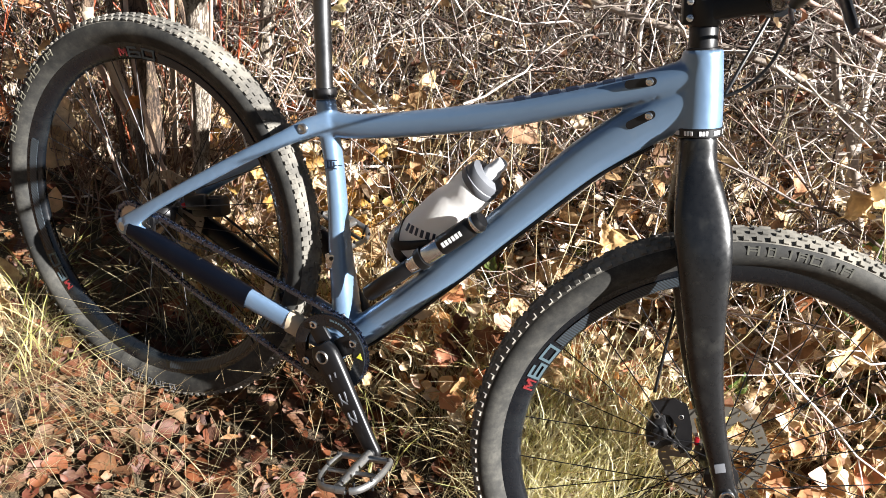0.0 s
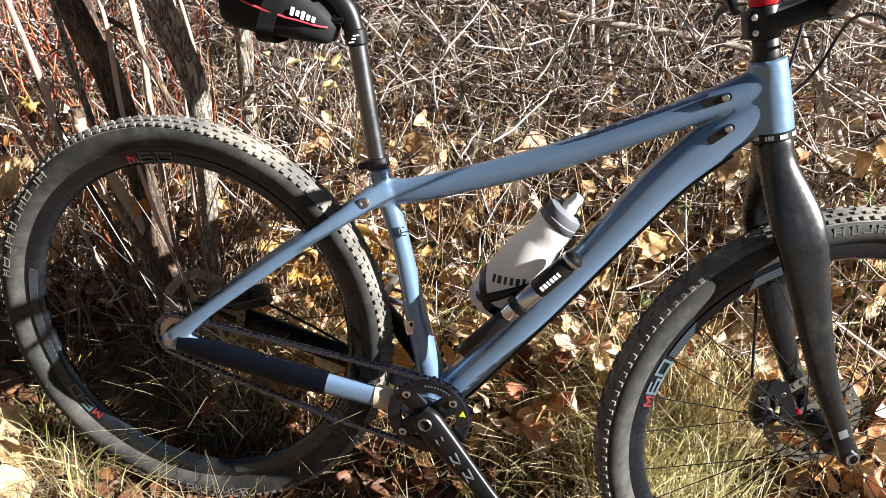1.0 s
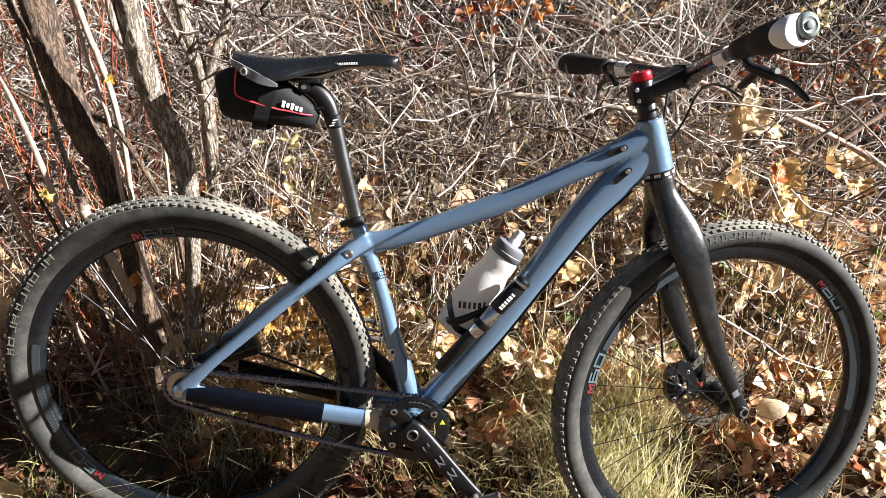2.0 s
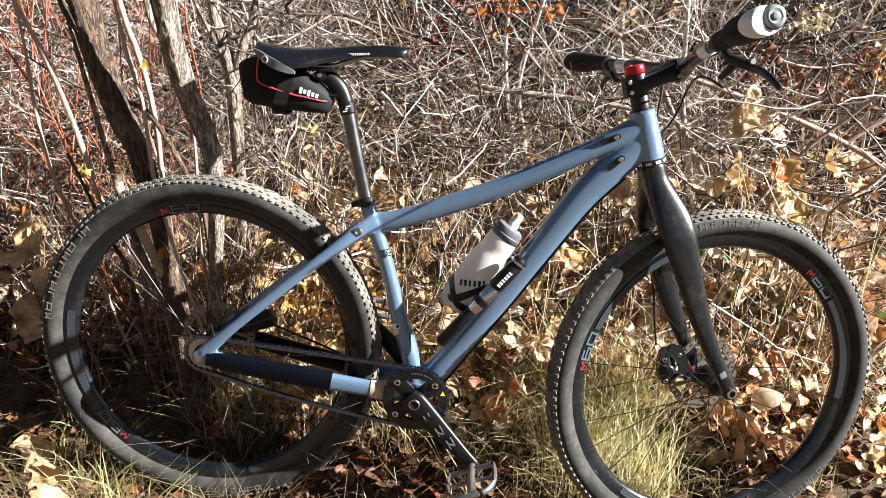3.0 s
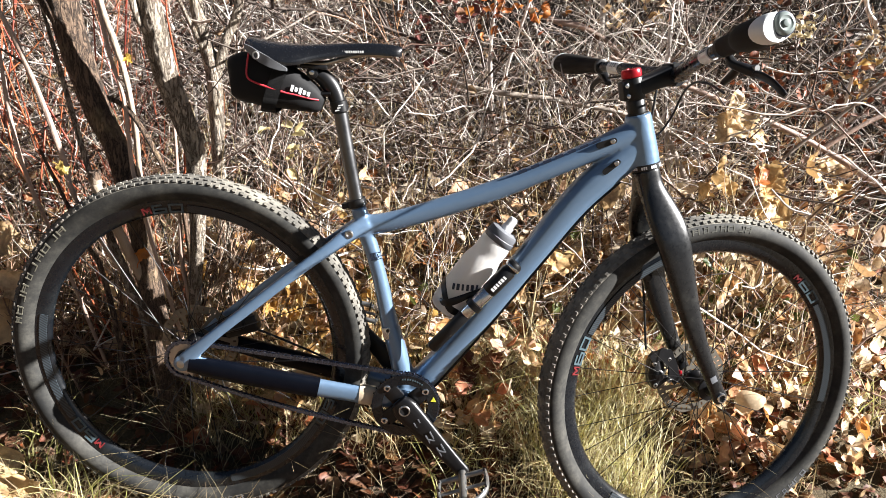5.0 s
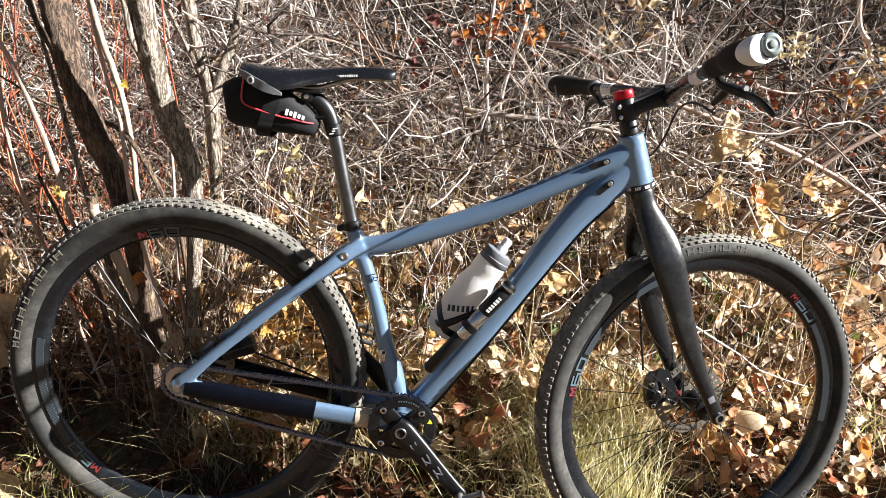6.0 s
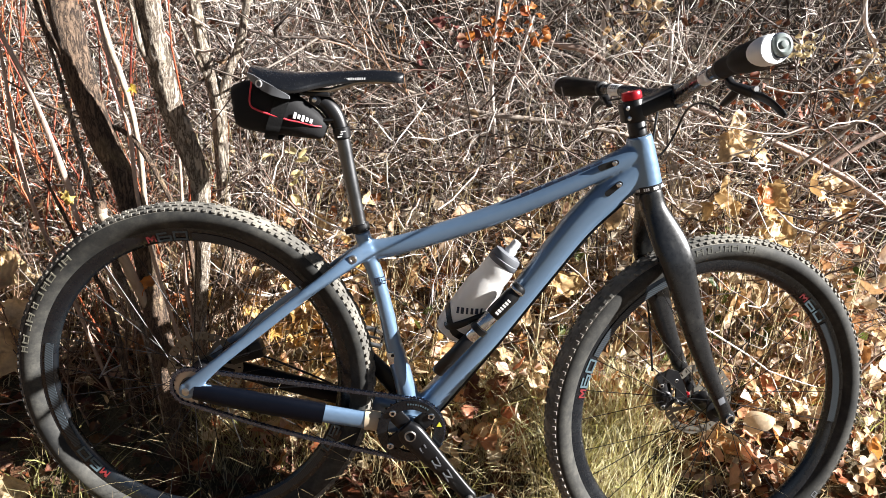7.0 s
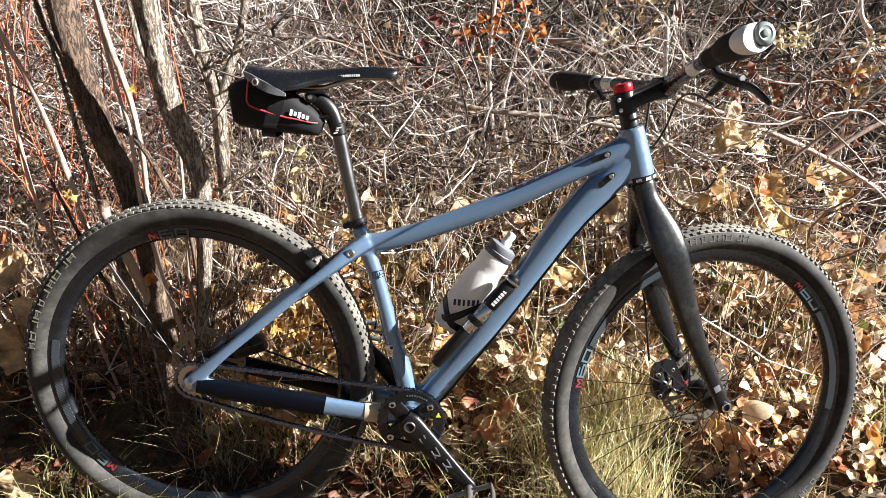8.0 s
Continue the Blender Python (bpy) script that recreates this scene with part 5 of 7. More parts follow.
    count = int(round(seg[-1] / 0.0127 / 2)) * 2
    at = np.linspace(0, seg[-1], count, endpoint=False)
    px, pz = np.interp(at, seg, [q.x for q in path]), np.interp(at, seg, [q.y for q in path])
    bm = bmesh.new()
    for k in range(count):
        lathe(bm, [(0.0024, -0.0045), (0.0024, 0.0045)], 8, Matrix.Translation((px[k], -0.048, pz[k])) @ side)
    ch = part("chain", bm, CHAIN, bike, "dark oiled roller chain")
    links = []
    for wide in (0, 1):
        bm = bmesh.new()
        y = 0.0042 if wide else 0.0029
        prof = []
        for c in range(24):
            a = 2 * math.pi * c / 24
            prof.append((0.00635 * (1 if math.cos(a) > 0 else -1) + 0.0052 * math.cos(a), 0.0054 * math.sin(a) * (0.58 if abs(math.cos(a)) < 0.3 else 1)))
        for sgn in (-1, 1):
            plate(bm, prof, sgn * y - 0.0006, sgn * y + 0.0006, side)
        links.append(mesh_of("chain_link", bm, CHAIN))
    for k in range(count):
        j = (k + 1) % count
        a = math.degrees(math.atan2(pz[j] - pz[k], px[j] - px[k]))
        shared("chain_link", links[k % 2], ch, Matrix.Translation(((px[k] + px[j]) / 2, -0.048, (pz[k] + pz[j]) / 2)) @ pose(0, 0, 0, 0, -a, 0))
    # rear caliper between the stays on the far side
    bm = bmesh.new()
    block(bm, Matrix.Translation((-0.355, 0.05, 0.105)) @ pose(0, 0, 0, 0, -20, 0), 0.075, 0.03, 0.038, 0.007)
    block(bm, Matrix.Translation((-0.372, 0.032, 0.112)) @ pose(0, 0, 0, 0, -20, 0), 0.05, 0.016, 0.03, 0.005)
    rc = part("rear_caliper", bm, BLACK, bike, "black rear disc caliper")
    bm = bmesh.new()
    block(bm, Matrix.Translation((-0.395, 0.03, 0.098)) @ pose(0, 0, 0, 0, -30, 0), 0.014, 0.01, 0.009, 0.002)
    part("red_clip", bm, RED, rc, "small red clip")
    bm = bmesh.new()
    pipe(bm, [(-0.33, 0.05, 0.1), (-0.27, 0.058, 0.075), (-0.17, 0.05, 0.04), (-0.05, 0.04, -0.02)], 0.0025)
    part("brake_hose", bm, PLASTIC, rc)


build_drive()


def build_cage_pump_bottle():
    """Bottle in its cage on the down tube, with a mini pump clipped beside it."""
    d = Vector((0.52, 0, 0.854)).normalized()            # along the down tube, upwards
    nrm = Vector((-0.854, 0, 0.52)).normalized()          # away from it, into the main triangle
    base = Vector((0.158, 0, 0.218))
    ax = base + nrm * 0.066
    M = Matrix((( d.cross(nrm).x, nrm.x, d.x, 0), (d.cross(nrm).y, nrm.y, d.y, 0), (d.cross(nrm).z, nrm.z, d.z, 0), (0, 0, 0, 1)))
    at = lambda s: Matrix.Translation(ax + d * s) @ M
    bottle = thing("water_bottle", BIKE, "frosted translucent sports bottle with grey cap in a black cage", "bottle")
    bm = bmesh.new()
    lathe(bm, [(0.02, -0.072), (0.031, -0.07), (0.0365, -0.062), (0.0378, -0.05), (0.038, 0.03), (0.0375, 0.05), (0.0335, 0.066), (0.0315, 0.075), (0.0325, 0.086), (0.032, 0.1), (0.03, 0.108)], 40, at(0))
    part("body", bm, BOTTLE, bottle, "frosted white body")
    bm = bmesh.new()
    lathe(bm, [(0.0302, 0.106), (0.0318, 0.108), (0.0318, 0.117), (0.0305, 0.118), (0.0305, 0.126), (0.0285, 0.131), (0.019, 0.135), (0.016, 0.134)], 40, at(0))
    cap = part("cap", bm, DECAL_DIM, bottle, "grey screw cap")
    bm = bmesh.new()
    lathe(bm, [(0.0125, 0.132), (0.0125, 0.142), (0.010, 0.147), (0.0105, 0.157), (0.0085, 0.162), (0.004, 0.163)], 24, at(0))
    part("nozzle", bm, WHITE, cap, "whitish drinking nozzle")
    bm = bmesh.new()
    for k in range(6):
        g = at(-0.012 + 0.005 * k) @ Matrix.Rotation(radians(34 - 12 * k), 4, "Z") @ pose(0.0379, 0, 0) @ pose(0, 0, 0, -30, 0, 0)
        block(bm, g, 0.0016, (0.0052, 0.0062, 0.0044)[k % 3], 0.0125, 0.0005)
    part("lettering", bm, DECAL_DARK, bottle, "dark lettering band")
    # cage: a strap hoop and two side arms
    bm = bmesh.new()
    rows = []
    for k in range(33):
        a = radians(-88 + 356 * k / 32)
        z = -0.052 + 0.03 * max(0.0, math.sin(a)) ** 1.5
        q = at(z) @ Vector((0.0385 * math.cos(a), 0.0385 * math.sin(a), 0))
        rows.append((*q, 0.0065, 0.0014))
    rings = []
    for k, r in enumerate(rows):
        a = radians(-88 + 356 * k / 32)
        o = (at(0).to_3x3() @ Vector((math.cos(a), math.sin(a), 0))).normalized()
        c = Vector(r[:3])
        rings.append([bm.verts.new(c + o * u + d * v) for u, v in ((-0.0013, -0.007), (0.0013, -0.007), (0.0013, 0.007), (-0.0013, 0.007))])
    for p, q in zip(rings, rings[1:]):
        for i in range(4):
            bm.faces.new((p[i], p[(i + 1) % 4], q[(i + 1) % 4], q[i]))
    for s in (-1, 1):
        sweep(bm, spline([(*(base + nrm * 0.03 + d * -0.01 + Vector((0, 0.012 * s, 0))), 0.003, 0.006), (*(base + nrm * 0.034 + d * 0.02 + Vector((0, 0.03 * s, 0))), 0.003, 0.008), (*(ax + d * -0.028 + Vector((0, 0.0395 * s, 0))), 0.0075, 0.0018),
                          (*(ax + nrm * 0.018 + d * -0.05 + Vector((0, 0.0345 * s, 0))), 0.0075, 0.0018), (*(ax + nrm * 0.037 + d * -0.06), 0.005, 0.0018)], 5), 8)
    block(bm, Matrix.Translation(base + nrm * 0.029) @ M, 0.02, 0.006, 0.13, 0.002)
    part("bottle_cage", bm, PLASTIC, bike, "black bottle cage")
    # mini pump
    pump = thing("mini_pump", BIKE, "black and silver mini pump clipped along the down tube", "bicycle pump")
    p0 = Vector((0.044, -0.05, 0.128))
    p1 = Vector((0.193, -0.05, 0.316))
    pd = (p1 - p0).normalized()
    pm = Matrix.Translation(p0) @ pd.to_track_quat("Z", "Y").to_matrix().to_4x4()
    Lp = (p1 - p0).length
    bm = bmesh.new()
    lathe(bm, [(0.0102, 0), (0.0126, 0.003), (0.0126, 0.095), (0.0114, 0.098)], 24, pm)
    part("barrel", bm, BLACK, pump)
    bm = bmesh.new()
    lathe(bm, [(0.0118, 0.096), (0.0132, 0.098), (0.0132, 0.116), (0.0118, 0.117), (0.0118, 0.128), (0.0142, 0.13), (0.0142, 0.163), (0.0126, 0.165)], 24, pm)
    part("sleeve", bm, ALLOY, pump, "polished silver sleeve")
    bm = bmesh.new()
    lathe(bm, [(0.0134, 0.16), (0.0154, 0.163), (0.0154, Lp - 0.022), (0.0138, Lp - 0.02), (0.0138, Lp - 0.016), (0.0156, Lp - 0.014), (0.0156, Lp - 0.006), (0.0114, Lp)], 26, pm)
    hd = part("handle", bm, PLASTIC, pump, "black pump handle")
    bm = bmesh.new()
    lathe(bm, [(0.0157, Lp - 0.0135), (0.0161, Lp - 0.0125), (0.0161, Lp - 0.009), (0.0157, Lp - 0.008)], 26, pm)
    part("end_ring", bm, ALLOY, hd)
    bm = bmesh.new()
    side = Vector((0, -1, 0))
    u = pd.cross(side).normalized()
    B = Matrix(((pd.x, u.x, side.x, 0), (pd.y, u.y, side.y, 0), (pd.z, u.z, side.z, 0), (0, 0, 0, 1)))
    for k in range(6):
        c = p0 + pd * (0.172 + 0.0066 * k) + side * 0.0153
        block(bm, Matrix.Translation(c) @ B, (0.0042, 0.005, 0.0036)[k % 3], 0.0075, 0.0012)
    part("lettering", bm, DECAL_WHITE, hd, "white lettering strip")
    bm = bmesh.new()
    block(bm, Matrix.Translation(p0 + pd * 0.121 + Vector((0, 0.02, 0))) @ B, 0.02, 0.02, 0.045, 0.003)
    lathe(bm, [(0.0134, 0.1165), (0.017, 0.1165), (0.017, 0.1285), (0.0134, 0.1285)], 24, pm, closed=True)
    part("bracket", bm, PLASTIC, pump, "black clip bracket")


build_cage_pump_bottle()


def build_bag():
    bag = thing("saddle_bag", BIKE @ Matrix.Translation((-0.194, 0, 0)) @ Matrix.Diagonal((0.92, 1, 1, 1)) @ Matrix.Translation((0.194, 0, 0)), "black fabric saddle bag with red piping under the saddle", "saddle bag")
    st = [(-0.378, 0.62, 0.027, 0.026), (-0.37, 0.621, 0.036, 0.038), (-0.345, 0.619, 0.041, 0.046), (-0.30, 0.613, 0.042, 0.046), (-0.26, 0.604, 0.039, 0.038), (-0.225, 0.592, 0.031, 0.029), (-0.202, 0.583, 0.022, 0.02), (-0.194, 0.58, 0.013, 0.012)]
    bm = bmesh.new()
    sweep(bm, [(x, 0, z, h, w) for x, z, w, h in [tuple(q) for q in spline(st, 5)]], 26, power=3.2)
    body = part("body", bm, FABRIC, bag)
    d = body.modifiers.new("creases", "DISPLACE")
    tx = bpy.data.textures.new("creases", "CLOUDS")
    tx.noise_scale = 0.03
    d.texture, d.strength, d.mid_level = tx, 0.004, 0.5
    for s in (-1, 1):
        bm = bmesh.new()
        pipe(bm, [(-0.335, 0.042 * s, 0.664), (-0.338, 0.0435 * s, 0.64), (-0.337, 0.0445 * s, 0.622), (-0.325, 0.045 * s, 0.614), (-0.295, 0.0445 * s, 0.606), (-0.262, 0.041 * s, 0.5985)], 0.0018, 8)
        part("piping", bm, REDTRIM, bag, "red piping")
        bm = bmesh.new()
        pipe(bm, [(-0.262, 0.0415 * s, 0.5985), (-0.24, 0.0375 * s, 0.5955), (-0.215, 0.0295 * s, 0.5905), (-0.2, 0.022 * s, 0.589)], 0.0014, 8)
        part("piping", bm, REDTRIM, bag, "red piping")
    bm = bmesh.new()
    x, z, w, h, n = -0.283, 0.607, 0.0425, 0.0445, 28
    ra, rb = [], []
    for k in range(n):
        a = 2 * math.pi * k / n
        c, q = math.copysign(abs(math.cos(a)) ** 0.6, math.cos(a)), math.copysign(abs(math.sin(a)) ** 0.6, math.sin(a))
        y, zz = (w + 0.0035) * c, (h + 0.004) * q
        sl = 0.32 * zz
        ra.append(bm.verts.new((x - 0.015 + sl, y, z + zz)))
        rb.append(bm.verts.new((x + 0.013 + sl, y * 0.97, z + zz * 0.97 - 0.002)))
    for k in range(n):
        bm.faces.new((ra[k], ra[(k + 1) % n], rb[(k + 1) % n], rb[k]))
    bmesh.ops.solidify(bm, geom=bm.faces[:], thickness=0.0022)
    part("strap", bm, WEBBING, bag, "ribbed dark grey webbing strap")
    bm = bmesh.new()
    for k in range(5):
        m = Matrix.Translation((-0.25 + 0.0078 * k, -0.0405 + 0.0016 * k, 0.6075 - 0.0022 * k)) @ pose(0, 0, 0, 0, 16, 14)
        block(bm, m, 0.0056, 0.0014, 0.0115 if k in (0, 2) else 0.0078, 0.0004)
    part("lettering", bm, DECAL_WHITE, bag, "white word bars")
    bm = bmesh.new()
    sweep(bm, [(-0.2, 0, 0.598, 0.006, 0.018), (-0.187, 0, 0.6, 0.006, 0.017), (-0.178, 0, 0.601, 0.006, 0.0165)], 12)
    part("post_strap", bm, PLASTIC, bag, "strap round the seatpost")


build_bag()


# ---- vegetation ----

def unit(v):
    return v / (np.linalg.norm(v, axis=-1, keepdims=True) + 1e-9)


def grow(rng, base, heading, length, k, wander, lift=0.0):
    """Wandering paths of k points from base along heading; lift bends them up."""
    n = len(base)
    paths = np.empty((n, k, 3))
    paths[:, 0] = base
    d = unit(heading)
    step = (length / (k - 1))[:, None]
    for i in range(1, k):
        d = unit(d + rng.normal(0, wander, (n, 3)) + np.array([0, 0, lift]))
        paths[:, i] = paths[:, i - 1] + d * step
    return paths


def clear_of_bike(p):
    """Keeps growth behind the plane of the leaning bicycle."""
    low = 0.17 + 0.2 * p[..., 2]
    p[..., 1] = np.where(p[..., 1] < low, low + 0.35 * (low - p[..., 1]), p[..., 1])
    p[..., 2] = np.maximum(p[..., 2], ground_z(p[..., 0], p[..., 1]) + 0.004)
    return p


def stuff(name, sets, mat, label, category):
    vs, qs, n = [], [], 0
    for v, q in sets:
        vs.append(v)
        qs.append(q + n)
        n += len(v)
    ob = new(name, fast_mesh(name, np.concatenate(vs), np.concatenate(qs), mat))
    return tagged(ob, label, category, kind="stuff")


def taper(n, k, r0, r1):
    t = np.linspace(0, 1, k)[None]
    return r0[:, None] * (1 - t) + r1[:, None] * t


def branching(rng, base, heading, length, r0, k, wander, lift, kids, kid_len, spread, sides):
    """Stems with two further orders of side twigs. Returns tube sets."""
    out = []
    paths = clear_of_bike(grow(rng, base, heading, length, k, wander, lift))
    out.append(tubes(paths, taper(len(base), k, r0, r0 * 0.35), sides))
    cur, rad = paths, r0
    for order, (m, ln, kk, sd) in enumerate(((kids[0], kid_len[0], 6, 4), (kids[1], kid_len[1], 4, 3))):
        n, K, _ = cur.shape
        which = np.repeat(np.arange(n), m)
        at = rng.uniform(0.12, 0.97, n * m) * (K - 1)
        i = np.minimum(at.astype(int), K - 2)
        f = (at - i)[:, None]
        b = cur[which, i] * (1 - f) + cur[which, i + 1] * f
        along = unit(cur[which, i + 1] - cur[which, i])
        off = unit(np.cross(along, rng.normal(0, 1, (n * m, 3))))
        h = unit(along + off * rng.uniform(*spread, (n * m, 1)))
        ll = rng.uniform(0.35, 1.0, n * m) * ln
        p = clear_of_bike(grow(rng, b, h, ll, kk, wander * 0.9, lift))
        rr = np.maximum(rad[which] * rng.uniform(0.38, 0.62, n * m), 0.0009)
        out.append(tubes(p, taper(n * m, kk, rr, np.maximum(rr * 0.4, 0.0005)), sd))
        cur, rad = p, rr
    return out


def brush_edge(x, y):
    """True where brush is built: trimmed to the view's right edge to admit sun."""
    return x < np.where(y > 1.15, 9.0, np.minimum(0.2 + 0.62 * (y + 1.3), 1.0 + 1.1 * (y - 0.4)))


def build_thicket():
    rng = np.random.default_rng(11)
    n = 900
    x = rng.uniform(-2.7, 3.3, n)
    y = 0.42 + rng.beta(1.0, 2.5, n) * 3.0
    y = np.where((x < -0.25) & (x > -1.1), y + 0.14, y)
    share = np.where((x > 0.05) & (x < 1.2) & (y < 0.78), 0.42, np.where((x > 0.7) & (y > 1.0), 0.5, np.where((x > -0.9) & (x <= 0.05) & (y < 0.66), 0.45, 1.0)))
    keep = brush_edge(x, y) & (rng.random(n) < share)
    x, y = x[keep], y[keep]
    n = len(x)
    base = np.stack([x, y, ground_z(x, y)], -1)
    head = np.stack([rng.normal(-0.15, 0.7, n), rng.normal(-0.05, 0.45, n), rng.uniform(0.3, 1.1, n)], -1)
    length = rng.uniform(0.5, 1.4, n) * (0.55 + 0.6 * smooth(0.5, 1.2, y))
    r0 = rng.uniform(0.0022, 0.0058, n)
    sets = branching(rng, base, head, length, r0, 12, 0.22, 0.015, (6, 5), (0.4, 0.16), (0.6, 1.8), 5)
    stuff("thicket", sets, TWIG, "dense leafless tangle of sunlit grey-brown shrub twigs", "shrub")
    # taller shrubs further up the bank, their colour darkened for the deep shade
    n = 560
    # beyond the right of view they only block low sun
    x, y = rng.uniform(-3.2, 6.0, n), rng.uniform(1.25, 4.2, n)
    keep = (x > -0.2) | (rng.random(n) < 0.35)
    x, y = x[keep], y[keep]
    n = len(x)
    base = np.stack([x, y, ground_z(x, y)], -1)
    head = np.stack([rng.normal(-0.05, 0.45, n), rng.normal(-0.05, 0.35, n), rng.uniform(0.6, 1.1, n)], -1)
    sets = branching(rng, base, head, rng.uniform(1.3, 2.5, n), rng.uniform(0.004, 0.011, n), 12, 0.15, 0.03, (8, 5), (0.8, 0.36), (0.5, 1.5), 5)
    stuff("tall_brush", sets, SHADED_TWIG, "tall leafless shrubs deeper on the bank, coloured dark for shade", "shrub")
    # broken sticks lying in the tangle
    n = 3600
    x = rng.uniform(-2.2, 2.9, n)
    y = 0.3 + rng.beta(1.1, 2.4, n) * 2.2
    keep = brush_edge(x, y) & (rng.random(n) < np.where((x > -0.8) & (x < 1.2) & (y < 0.7), 0.42, 1.0))
    x, y = x[keep], y[keep]
    n = len(x)
    z = ground_z(x, y) + rng.beta(1.1, 2.0, n) * 0.85
    a = rng.uniform(0, 2 * np.pi, n)
    head = np.stack([np.cos(a), np.sin(a) * 0.6, rng.normal(0, 0.35, n)], -1)
    p = clear_of_bike(grow(rng, np.stack([x, y, z], -1), head, rng.uniform(0.1, 0.5, n), 8, 0.2, 0.0))
    r = rng.uniform(0.0009, 0.0034, n)
    stuff("dead_sticks", [tubes(p, taper(n, 8, r, r * 0.5), 4)], TWIG, "thin pale dead sticks caught across the brush", "sticks")


def build_pale_stalks():
    """Fine bleached stalks lying every way through the front of the brush."""
    rng = np.random.default_rng(83)
    n = 1500
    x, y = rng.uniform(-1.3, 0.7, n), 0.45 + rng.beta(1.1, 1.8, n) * 0.95
    z = ground_z(x, y) + rng.beta(1.2, 1.5, n) * 0.85
    a = rng.uniform(0, 2 * np.pi, n)
    head = np.stack([np.cos(a), 0.5 * np.sin(a), rng.normal(0.1, 0.6, n)], -1)
    p = clear_of_bike(grow(rng, np.stack([x, y, z], -1), head, rng.uniform(0.1, 0.42, n), 6, 0.14))
    r = rng.uniform(0.0007, 0.0017, n)
    stuff("bleached_stalks", [tubes(p, taper(n, 6, r, r * 0.5), 3)], BLEACHED, "fine bleached stalks lying through the brush", "stalks")


def build_red_osier():
    rng = np.random.default_rng(5)
    n = 56
    x, y = rng.uniform(-1.6, -0.55, n), rng.uniform(0.3, 0.75, n)
    base = np.stack([x, y, ground_z(x, y)], -1)
    head = np.stack([rng.normal(-0.22, 0.22, n), rng.normal(-0.04, 0.15, n), np.ones(n)], -1)
    sets = branching(rng, base, head, rng.uniform(0.7, 1.4, n), rng.uniform(0.0018, 0.0042, n), 9, 0.08, 0.02, (3, 2), (0.42, 0.2), (0.35, 0.9), 6)
    stuff("red_osier", sets, REDTWIG, "slender orange-red osier stems among the trunks", "shrub")
    # scattered warm stems further along
    n = 60
    x, y = rng.uniform(-0.4, 2.4, n), rng.uniform(0.7, 1.9, n)
    base = np.stack([x, y, ground_z(x, y)], -1)
    head = np.stack([rng.normal(-0.1, 0.3, n), rng.normal(0, 0.2, n), np.ones(n)], -1)
    sets = branching(rng, base, head, rng.uniform(0.5, 1.0, n), rng.uniform(0.001, 0.002, n), 8, 0.08, 0.02, (3, 2), (0.3, 0.15), (0.4, 1.0), 4)
    stuff("brown_stalks", sets, wood("rusty_stalk", [(0, (0.3, 0.14, 0.06)), (1, (0.42, 0.22, 0.1))], 90, 0.7, 0.2), "thin rust-brown stalks standing in the brush", "stalks")


def build_undergrowth():
    """Dark brown stalks and twigs at the feet of the trunks."""
    rng = np.random.default_rng(63)
    n = 80
    x, y = rng.uniform(-0.95, -0.3, n), rng.uniform(0.22, 0.5, n)
    base = np.stack([x, y, ground_z(x, y)], -1)
    head = np.stack([rng.normal(-0.05, 0.35, n), rng.normal(0, 0.12, n), np.ones(n)], -1)
    sets = branching(rng, base, head, rng.uniform(0.2, 0.55, n), rng.uniform(0.0012, 0.0032, n), 8, 0.12, 0.02, (4, 3), (0.2, 0.1), (0.4, 1.2), 5)
    stuff("undergrowth", sets, wood("brown_undergrowth", [(0, (0.1, 0.06, 0.04)), (0.5, (0.3, 0.19, 0.12)), (0.8, (0.15, 0.085, 0.055)), (1, (0.5, 0.4, 0.3))], 90, 0.7, 0.2), "brown stalks and twigs at the feet of the trunks", "shrub")


